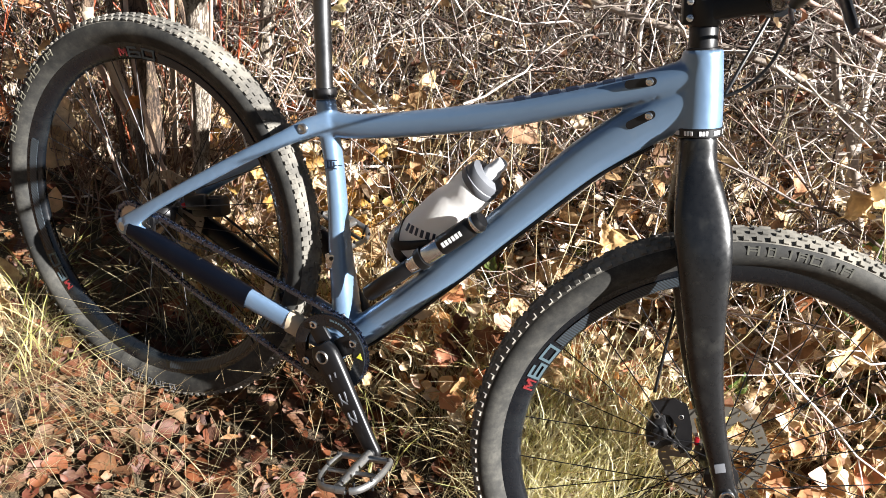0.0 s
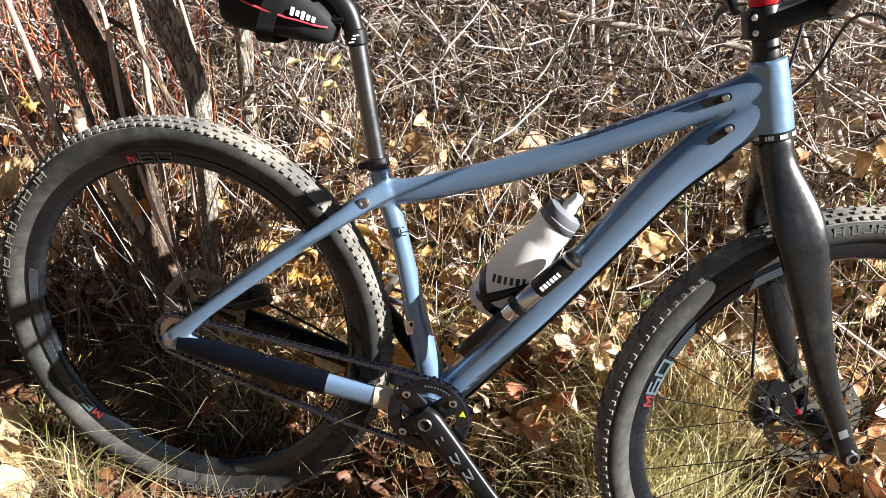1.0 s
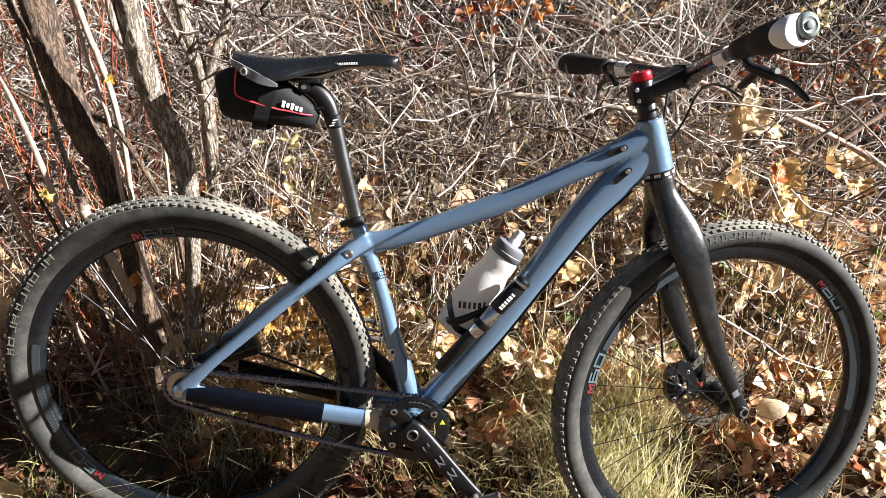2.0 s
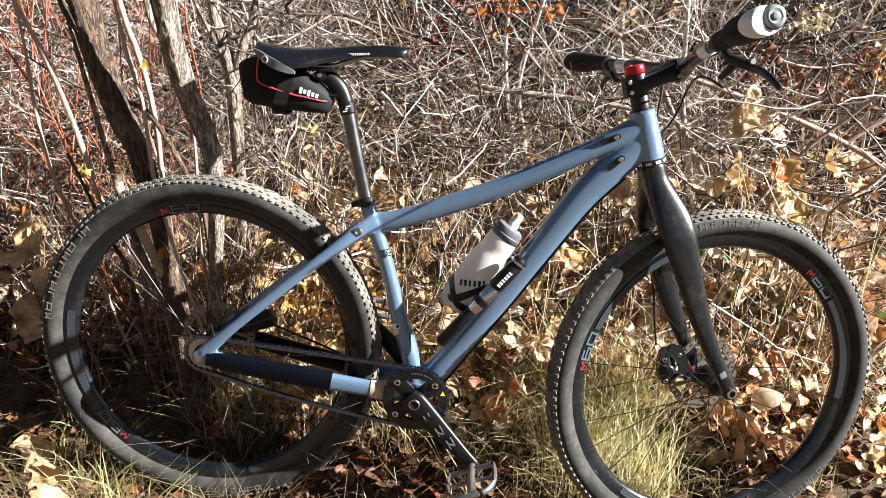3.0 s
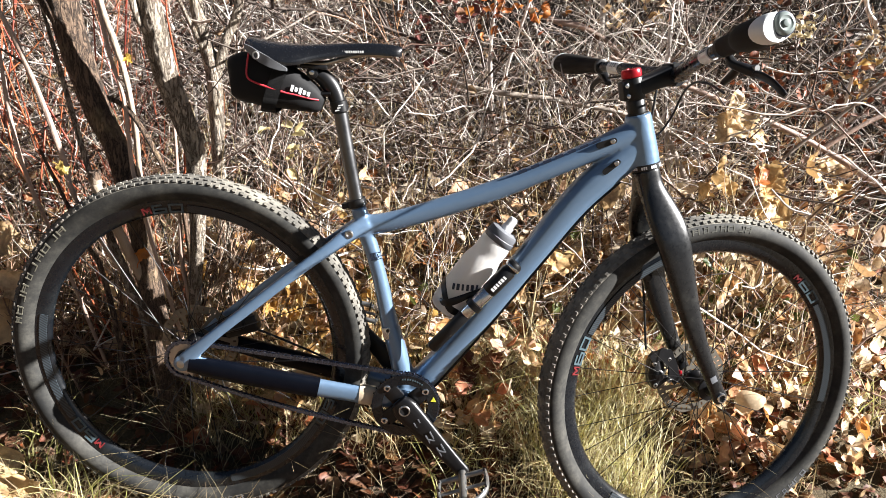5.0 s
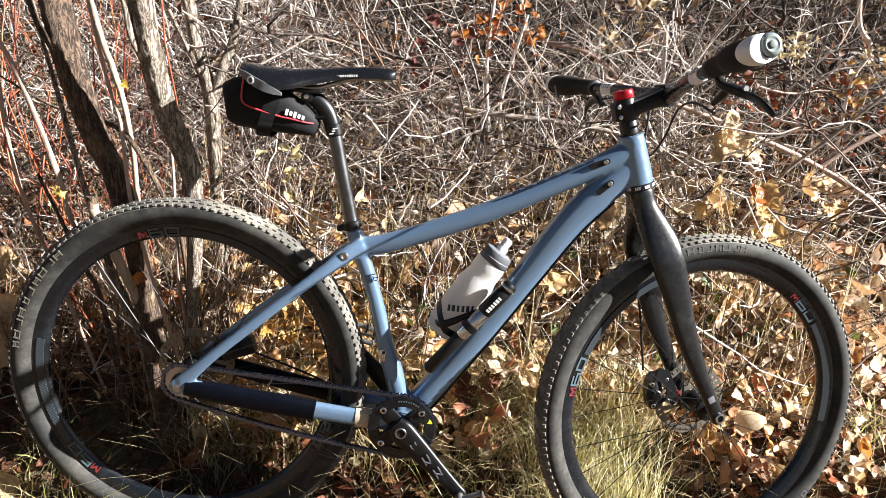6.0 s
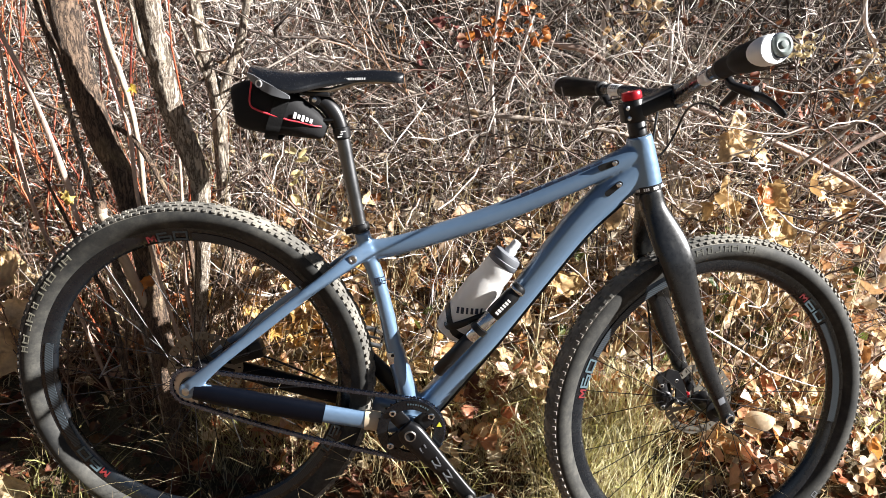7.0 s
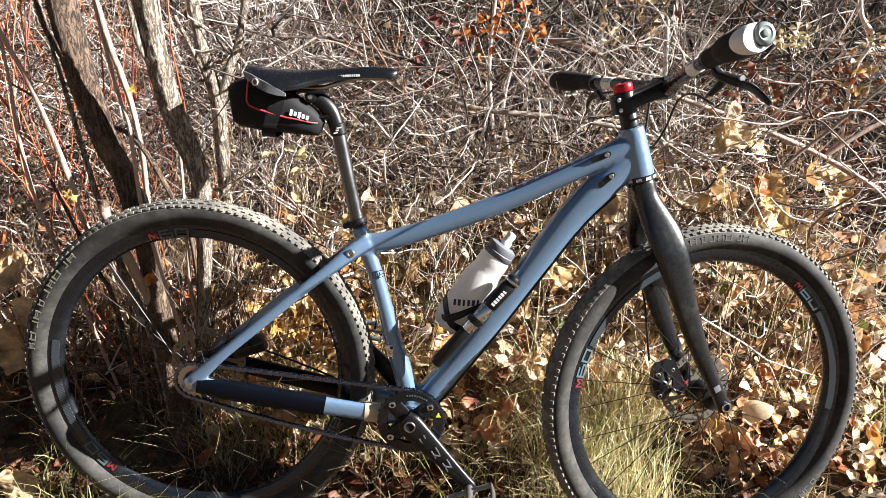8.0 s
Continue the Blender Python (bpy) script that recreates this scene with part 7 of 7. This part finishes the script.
def blades(rng, base, height, lean, width, k=5, droop=0.6):
    """Grass blades: folded ribbons of k stations."""
    n = len(base)
    a = rng.uniform(0, 2 * np.pi, n)
    out = np.stack([np.cos(a), np.sin(a), np.zeros(n)], -1) * lean[:, None]
    t = np.linspace(0, 1, k)[None, :, None]
    d = rng.uniform(0.2, 1.0, n)[:, None, None] * droop
    p = base[:, None] + height[:, None, None] * (np.array([0, 0, 1.0]) * (t - d * t ** 3 * 0.6) + out[:, None] * (t ** 1.6) * (1 + d))
    p += rng.normal(0, 0.004, (n, k, 3)) * t
    s = unit(np.cross(np.array([0, 0, 1.0]), out + rng.normal(0, 0.3, (n, 3))))[:, None]
    w = width[:, None, None] * (1 - 0.92 * t ** 1.5)
    v = np.stack([p - s * w, p + s * w], 2)
    i = np.arange(n * k * 2).reshape(n, k, 2)
    q = np.stack([i[:, :-1, 0], i[:, :-1, 1], i[:, 1:, 1], i[:, 1:, 0]], -1).reshape(-1, 4)
    return v.reshape(-1, 3), q


def tufts(rng, centres, per, radius, height, lean, width):
    c = np.repeat(np.asarray(centres, float), per, axis=0)
    n = len(c)
    r, a = radius * np.sqrt(rng.random(n)), rng.uniform(0, 2 * np.pi, n)
    x, y = c[:, 0] + r * np.cos(a), c[:, 1] + r * np.sin(a)
    b = np.stack([x, y, ground_z(x, y) - 0.004], -1)
    return blades(rng, b, rng.uniform(*height, n), rng.uniform(*lean, n), rng.uniform(*width, n))


def build_grass():
    rng = np.random.default_rng(9)
    straw = [(rng.uniform(-1.5, 1.9), rng.uniform(0.18, 0.75)) for _ in range(40)]
    straw += [(rng.uniform(0.2, 1.1), rng.uniform(0.2, 0.7)) for _ in range(34)]
    straw += [(rng.uniform(-0.6, -0.05), rng.uniform(0.12, 0.35)) for _ in range(24)] + [(rng.uniform(0.0, 0.5), rng.uniform(0.15, 0.5)) for _ in range(28)]
    straw += [(rng.uniform(0.05, 0.75), rng.uniform(0.08, 0.45)) for _ in range(54)]
    verge = [(rng.uniform(-1.0, 0.3), rng.uniform(-0.42, 0.02)) for _ in range(30)]
    stuff("verge_straw", [tufts(rng, verge, 46, 0.07, (0.05, 0.16), (0.5, 1.6), (0.0004, 0.0011))], SHADED_STRAW, "thin matted straw tufts among the fallen leaves", "grass")
    stuff("straw_grass", [tufts(rng, straw, 27, 0.06, (0.05, 0.18), (0.25, 1.1), (0.0006, 0.0016))], STRAW, "dry straw-coloured grass tufts on the verge", "grass")
    shaded = [(rng.uniform(-0.55, 0.05), rng.uniform(0.16, 0.34)) for _ in range(34)]
    stuff("long_straw", [tufts(rng, shaded, 22, 0.06, (0.1, 0.28), (0.2, 0.9), (0.0006, 0.0014))], STRAW, "long slanting straw stems behind the rear wheel", "grass")
    green = [(0.15, 0.3), (0.22, 0.27), (0.05, 0.34), (-0.3, 0.2), (-0.42, 0.22), (-0.15, 0.25), (0.95, 0.4), (1.15, 0.35), (-0.68, 0.0), (-0.76, 0.05), (-0.84, 0.1), (-0.6, -0.08), (0.1, 0.12)]
    thick = [(rng.uniform(0.33, 0.58), rng.uniform(0.1, 0.3)) for _ in range(25)]
    short = [(rng.uniform(0.08, 0.4), rng.uniform(0.14, 0.42)) for _ in range(26)]
    upright = [tufts(rng, thick, 30, 0.05, (0.1, 0.33), (0.02, 0.5), (0.0008, 0.0016)), tufts(rng, short, 14, 0.05, (0.06, 0.18), (0.1, 0.9), (0.0008, 0.0015))]
    stuff("tall_grass", upright, PALEGRASS, "tall pale yellow grass behind the front wheel", "grass")
    upright = tufts(rng, thick, 16, 0.05, (0.08, 0.24), (0.1, 0.9), (0.0009, 0.0018))
    stuff("green_grass", [upright, tufts(rng, green, 24, 0.06, (0.07, 0.2), (0.2, 0.9), (0.0011, 0.0026))], GRASS, "yellow-green grass tufts round the wheels", "grass")
    # worn dry grass over the open verge
    r, a = 0.75 + 4.5 * rng.random(330) ** 1.5, rng.uniform(0, 2 * np.pi, 330)
    sparse = [(u, v) for u, v in zip(1.2 * r * np.cos(a), r * np.sin(a) - 0.1) if v < -0.5 or abs(u) > 1.4]
    stuff("verge_grass", [tufts(rng, sparse, 16, 0.14, (0.03, 0.1), (0.4, 1.4), (0.0006, 0.0014))], SHADED_STRAW, "worn dry grass scattered over the open verge", "grass")
    # straw lying on the leaves
    n = 2600
    x, y = rng.uniform(-1.2, 1.4, n), rng.uniform(-0.45, 0.9, n)
    keep = (y > 0.12) | (rng.random(n) < 0.45)
    x, y = x[keep], y[keep]
    n = len(x)
    a = rng.uniform(0, 2 * np.pi, n)
    base = np.stack([x, y, ground_z(x, y) + rng.uniform(0.008, 0.05, n)], -1)
    p = grow(rng, base, np.stack([np.cos(a), np.sin(a), rng.normal(0.05, 0.15, n)], -1), rng.uniform(0.05, 0.24, n), 5, 0.1)
    p[..., 2] = np.maximum(p[..., 2], ground_z(p[..., 0], p[..., 1]) + 0.003)
    r = rng.uniform(0.0004, 0.0009, n)
    stuff("fallen_straw", [tubes(p, taper(n, 5, r, r * 0.5), 3)], SHADED_STRAW, "loose straw lying over the leaf litter", "straw")
    # upright dry stalks at the edge of the brush
    n = 1200
    x, y = rng.uniform(-1.9, 1.1, n), 0.3 + rng.beta(1.1, 2.0, n) * 1.3
    base = np.stack([x, y, ground_z(x, y)], -1)
    head = np.stack([rng.normal(0, 0.25, n), rng.normal(0.02, 0.18, n), np.ones(n)], -1)
    p = clear_of_bike(grow(rng, base, head, rng.uniform(0.2, 0.65, n), 6, 0.07, 0.0))
    r = rng.uniform(0.0007, 0.0016, n)
    stuff("dry_stalks", [tubes(p, taper(n, 6, r, r * 0.5), 3)], STRAW, "pale upright dry grass stalks before the brush", "grass")


def big_leaf(rng, size, lobes=5, crumple=0.18):
    """A large lobed dry leaf, cupped along its midrib, curled at the tip and crumpled, with its stalk."""
    bm = bmesh.new()
    rings, n = 12, 64
    ph = rng.uniform(0, 6.28, 6)
    cup, curl = rng.uniform(0.5, 1.5) * rng.choice((-1, 1)), rng.uniform(0.6, 1.7)
    seed = Vector(rng.uniform(-50, 50, 3))
    rows = []

    def place(x, y, f):
        """Bends the flat blade about its midrib and along it, then crumples it."""
        ry = size / (2.0 * abs(cup))
        ang = y / ry
        yy, zz = ry * math.sin(ang), math.copysign(ry * (1 - math.cos(ang)), cup)
        rx = size / curl
        b = x / rx
        q = Vector(((rx - zz) * math.sin(b), yy, rx - (rx - zz) * math.cos(b)))
        k = 1 / size
        w = noise.noise_vector(q * 2.6 * k + seed) * 1.0 + noise.noise_vector(q * 6.5 * k + seed) * 0.45 + noise.noise_vector(q * 15 * k + seed) * 0.16
        return q + w * size * crumple * (0.35 + 0.65 * f)

    for j in range(1, rings + 1):
        f = j / rings
        ring = []
        for k in range(n):
            a = 2 * math.pi * k / n
            r = 0.5 * (0.78 + 0.12 * math.cos(lobes * a + ph[0] * 0.1) + 0.05 * math.cos(2 * lobes * a + ph[1]) + 0.12 * math.cos(a) + 0.03 * math.sin(13 * a + ph[5])) * size * f
            ring.append(bm.verts.new(place(r * math.cos(a), r * math.sin(a) * 0.85, f)))
        rows.append(ring)
    c = bm.verts.new(place(0, 0, 0))
    for k in range(n):
        bm.faces.new((c, rows[0][k], rows[0][(k + 1) % n]))
    for a, b in zip(rows, rows[1:]):
        for k in range(n):
            bm.faces.new((a[k], b[k], b[(k + 1) % n], a[(k + 1) % n]))
    tail = rows[-1][n // 2].co
    sweep(bm, spline([(*tail, 0.0014, 0.0014), (*(tail + Vector((-0.16, 0.02, 0.03)) * size), 0.0011, 0.0011), (*(tail + Vector((-0.36, 0.0, 0.13)) * size), 0.001, 0.001)], 4), 6)
    return bm


LEAF_RNG = np.random.default_rng(21)


def hang_leaves(label, mat, *spots):
    """Large single leaves, one at each (x, y, z, size)."""
    rng = LEAF_RNG
    for x, y, z, s in spots:
        bm = big_leaf(rng, s * 1.3, int(rng.integers(3, 6)), rng.uniform(0.16, 0.27))
        z = max(z, float(ground_z(x, y)) + 0.02)
        m = Matrix.Translation((x, y, z)) @ pose(0, 0, 0, rng.uniform(50, 95), rng.uniform(-25, 25), rng.uniform(0, 55)) @ pose(0, 0, 0, 0, 0, rng.uniform(0, 360))
        ob = part("dry_leaf", bm, mat, None, angle=80)
        ob.matrix_world = m
        tagged(ob, label, "leaf", "large dry leaves")


def build_big_leaves():
    hang_leaves("large crumpled buff dry leaf hanging in the brush", GOLDEN, (0.718, 0.48, 0.715, 0.1), (0.705, 0.49, 0.68, 0.08), (0.871, 0.52, 0.71, 0.105), (0.9, 0.5, 0.64, 0.1), (0.86, 0.5, 0.65, 0.085))
    hang_leaves("large curled tan dry leaf on a twig", BUFF, (0.98, 0.55, 0.74, 0.08))
    hang_leaves("large crumpled buff dry leaf hanging in the brush", ORANGE, (0.835, 0.5, 0.72, 0.06))
    hang_leaves("tall curled buff dry leaf low in the brush", BUFF, (0.778, 0.42, 0.463, 0.115))
    hang_leaves("broad tan dry leaf beside the down tube", BUFF, (0.348, 0.4, 0.496, 0.085))
    hang_leaves("broad tan dry leaf beside the fork", BUFF, (0.436, 0.42, 0.676, 0.08))
    hang_leaves("curled orange-brown dry leaf in the brush", ORANGE, (0.036, 0.52, 0.425, 0.07))
    hang_leaves("lobed yellow-tan dry leaf behind the rear wheel", BUFF, (-0.28, 0.42, 0.42, 0.075), (-0.22, 0.4, 0.37, 0.07), (-0.2, 0.42, 0.3, 0.07))
    hang_leaves("pale crumpled dry leaf against the trunks", BUFF, (-0.973, 0.33, 0.29, 0.13), (-0.95, 0.34, 0.43, 0.1), (-0.9, 0.25, 0.4, 0.1), (-0.96, 0.26, 0.47, 0.11), (-0.93, 0.24, 0.29, 0.11))
    hang_leaves("pale upturned dry leaf on the verge", BUFF, (-0.79, -0.02, 0.05, 0.1), (-0.74, -0.1, 0.04, 0.085), (-0.86, 0.04, 0.06, 0.09))
    hang_leaves("pale dry leaf caught on a slanting branch", BUFF, (0.9, 0.75, 0.79, 0.085))
    hang_leaves("long curled tan leaf on a twig", BUFF, (1.15, 0.78, 0.7, 0.1))
    hang_leaves("large russet fallen leaf behind the chainring", LITTER, (0.2, 0.28, 0.27, 0.075), (0.13, 0.25, 0.25, 0.08))
    hang_leaves("pale tan dry leaf in the grass", BUFF, (0.32, 0.4, 0.3, 0.07), (0.26, 0.45, 0.38, 0.06))
    hang_leaves("small orange leaf behind the rear wheel", ORANGE, (-0.41, 0.45, 0.5, 0.045))
    hang_leaves("pale curled dry leaf behind the front wheel", BUFF, (0.72, 0.6, 0.38, 0.08), (0.6, 0.5, 0.3, 0.075))
    hang_leaves("reddish fallen leaf behind the front wheel", LITTER, (0.85, 0.55, 0.25, 0.08))
    hang_leaves("large pale crumpled leaf spread over the twigs", BUFF, (0.78, 0.6, 0.85, 0.105))
    hang_leaves("large crumpled buff dry leaf hanging in the brush", BUFF, (1.06, 0.55, 0.68, 0.09))
    hang_leaves("large pale crumpled leaf spread over the twigs", BUFF, (0.75, 0.58, 0.83, 0.08))
    hang_leaves("lobed ochre leaf lying behind the rear wheel", OCHRE, (-0.406, 0.305, 0.442, 0.05), (-0.375, 0.3, 0.41, 0.045), (-0.34, 0.3, 0.36, 0.05), (-0.3, 0.33, 0.33, 0.045))
    hang_leaves("orange-brown dry leaf against the trunk foot", ORANGE, (-0.575, 0.15, 0.53, 0.03))
    hang_leaves("yellow leaf caught on a red twig", YELLOW, (-0.66, 0.03, 0.74, 0.022), (-0.54, 0.06, 0.943, 0.02))
    hang_leaves("broad pale dry leaf behind the rear wheel", BUFF, (-0.26, 0.36, 0.4, 0.06), (-0.2, 0.35, 0.33, 0.06), (-0.33, 0.38, 0.5, 0.05), (-0.12, 0.36, 0.3, 0.06))
    hang_leaves("small yellow leaf behind the front wheel", YELLOW, (0.66, 0.35, 0.26, 0.05))


def small_cluster(name, rng, centre, spread, count, size, mat, label, up=(0, -0.6, 0.5), ratio=(0.45, 0.9)):
    p = np.asarray(centre) + rng.normal(0, 1, (count, 3)) * np.asarray(spread)
    ob = new(name, fast_mesh(name, *leaves(rng, p, rng.uniform(*size, count), up, 0.8, fold=(0.1, 0.7), curl=(-1.2, 1.2), ratio=ratio), mat))
    return tagged(ob, label, "leaves", kind="stuff")


PALE_YELLOW = leafy("pale_yellow_leaf", [(0.0, (0.66, 0.55, 0.25)), (1.0, (0.76, 0.68, 0.42))], 0.5, 0.4, grain=90)
# rust leaves with the shade they hang in worked into the colour
SHADED_RUST = leafy("shaded_rust_leaf", [(0.0, (0.14, 0.035, 0.016)), (0.6, (0.27, 0.075, 0.028)), (0.85, (0.42, 0.15, 0.04)), (1.0, (0.1, 0.03, 0.018))], 0.6, 0.25, grain=120)
RUST = leafy("rust_leaf", [(0.0, (0.3, 0.07, 0.025)), (0.5, (0.48, 0.15, 0.045)), (1.0, (0.22, 0.05, 0.03))], 0.55, 0.35, grain=120)


def build_clusters():
    rng = np.random.default_rng(31)
    for c in ((0.59, 0.95, 1.17), (0.63, 0.95, 1.12), (0.5, 0.9, 1.08)):
        small_cluster("tan_leaves", rng, c, (0.02, 0.02, 0.045), 16, (0.018, 0.036), BUFF, "tan-yellow leaves hanging on a twig", ratio=(0.35, 0.7))
    small_cluster("orange_leaves", rng, (0.18, 0.72, 1.06), (0.055, 0.04, 0.045), 44, (0.016, 0.034), ORANGE, "bright orange leaves left on a twig")
    small_cluster("maroon_leaves", rng, (0.02, 0.85, 1.0), (0.04, 0.03, 0.08), 22, (0.03, 0.05), MAROON, "dull maroon leaves left on a twig")
    small_cluster("yellow_leaves", rng, (-0.318, 0.4, 0.715), (0.018, 0.015, 0.045), 9, (0.022, 0.04), PALE_YELLOW, "pale yellow leaves on upright stalks", ratio=(0.4, 0.7))
    small_cluster("rust_leaves", rng, (0.95, 0.78, 0.93), (0.1, 0.08, 0.05), 60, (0.014, 0.032), SHADED_RUST, "rust-orange leaves low in the brush")
    small_cluster("rust_leaves", rng, (1.25, 0.95, 0.92), (0.12, 0.1, 0.06), 46, (0.014, 0.03), SHADED_RUST, "rust-orange leaves low in the brush")
    small_cluster("rust_leaves", rng, (1.16, 0.9, 0.78), (0.16, 0.12, 0.06), 60, (0.014, 0.03), SHADED_RUST, "rust-orange leaves low in the brush")
    small_cluster("tan_leaves", rng, (1.05, 0.62, 0.98), (0.03, 0.02, 0.04), 12, (0.018, 0.034), BUFF, "tan-yellow leaves hanging on a twig", ratio=(0.35, 0.7))
    small_cluster("mustard_leaves", rng, (1.12, 0.6, 0.97), (0.05, 0.015, 0.05), 14, (0.02, 0.036), OCHRE, "withered mustard leaves along a dried stalk", ratio=(0.35, 0.7))
    small_cluster("seed_heads", rng, (1.142, 0.62, 1.06), (0.03, 0.015, 0.018), 46, (0.01, 0.02), BUFF, "tan-yellow dry seed heads on stalks")
    small_cluster("seed_heads", rng, (0.905, 0.6, 1.075), (0.028, 0.02, 0.016), 46, (0.01, 0.02), STRAW, "tan-yellow dry seed heads on stalks")
    small_cluster("green_leaves", rng, (0.76, 0.62, 0.5), (0.1, 0.06, 0.07), 22, (0.025, 0.05), GREENLEAF, "a few green leaves low in the brush")
    small_cluster("green_sprigs", rng, (1.0, 0.66, 0.33), (0.16, 0.08, 0.08), 46, (0.025, 0.05), GREENLEAF, "green sprigs behind the front wheel")
    small_cluster("pale_green_leaves", rng, (0.08, 0.5, 0.36), (0.14, 0.06, 0.06), 24, (0.025, 0.05), GREENLEAF, "yellow-green leaves behind the bottle")
    small_cluster("red_brown_leaves", rng, (0.95, 0.5, 0.2), (0.22, 0.1, 0.05), 60, (0.03, 0.06), RUST, "red-brown leaves low behind the front wheel", up=(0.4, -0.5, 0.6))
    small_cluster("green_shoots", rng, (0.86, 0.55, 0.32), (0.09, 0.06, 0.09), 40, (0.03, 0.055), GREENLEAF, "green leafy shoots behind the front wheel", up=(0.4, -0.6, 0.4))
    small_cluster("leaf_scraps", rng, (-0.5, 0.36, 0.3), (0.16, 0.05, 0.1), 150, (0.014, 0.038), BUFF, "pale leaf scraps among the stems behind the rear wheel")
    small_cluster("leaf_scraps", rng, (-0.22, 0.36, 0.3), (0.12, 0.05, 0.09), 130, (0.016, 0.042), OCHRE, "ochre leaf scraps drifted behind the chainstays")
    small_cluster("ochre_leaves", rng, (-0.23, 0.42, 0.34), (0.1, 0.07, 0.1), 46, (0.025, 0.05), OCHRE, "ochre leaves drifted behind the rear wheel")


def build_stub():
    """A short cut stem with a dark hollow end, standing beside the trunks."""
    t = thing("cut_stem", Matrix.Translation((-0.53, 0.33, 0.1)), "short pale cut stem with a dark hollow end", "stub")
    bm = limb_mesh([(0, 0, 0, 0.0105), (-0.06, -0.14, 0.35, 0.01), (-0.099, -0.225, 0.571, 0.0099), (-0.103, -0.227, 0.591, 0.0098), (-0.104, -0.228, 0.612, 0.0099)], 131, 18, 0.05, 8)
    part("stem", bm, PALESTEM, t, angle=70)
    bm = bmesh.new()
    lathe(bm, [(0.0098, -0.012), (0.0106, -0.006), (0.0106, 0.004), (0.0075, 0.0045), (0.007, 0.001)], 18, Matrix.Translation((-0.104, -0.228, 0.614)) @ pose(0, 0, 0, 6, -5, 0))
    part("hollow_end", bm, BARK_DARK, t, "dark hollow end")


build_stub()
build_thicket()
build_pale_stalks()
build_red_osier()
build_undergrowth()
build_trunks()
build_branches()
build_litter()
build_gnarled_stems()
build_brown_leaves()
build_grass()
build_big_leaves()
build_clusters()


def ground_leaves():
    """Single fallen leaves that can be told apart on the verge, as pieces of the ground."""
    rng = np.random.default_rng(41)
    shapes = []
    for k in range(10):
        v, q = leaves(rng, np.zeros((1, 3)), np.ones(1), (0, 0, 1), 0.0, fold=(0.03, 0.3), curl=(-0.4, 0.5), ratio=(0.7, 1.0), lobe=0.06, crumple=0.016)
        shapes.append(fast_mesh("fallen_leaf", v, q, LITTER))
    for k in range(290):
        x, y = (rng.uniform(-1.0, 0.35), rng.uniform(-0.42, 0.1)) if k < 170 else (rng.uniform(-0.3, 1.1), rng.uniform(0.1, 0.5))
        z = float(ground_z(x, y)) + rng.uniform(0.01, 0.022)
        s = rng.uniform(0.028, 0.052)
        m = Matrix.Translation((x, y, z)) @ pose(0, 0, 0, rng.normal(0, 20), rng.normal(0, 20), rng.uniform(0, 360)) @ Matrix.Diagonal((s, s, s, 1))
        shared("fallen_leaf", shapes[k % 10], GROUND, m)


ground_leaves()
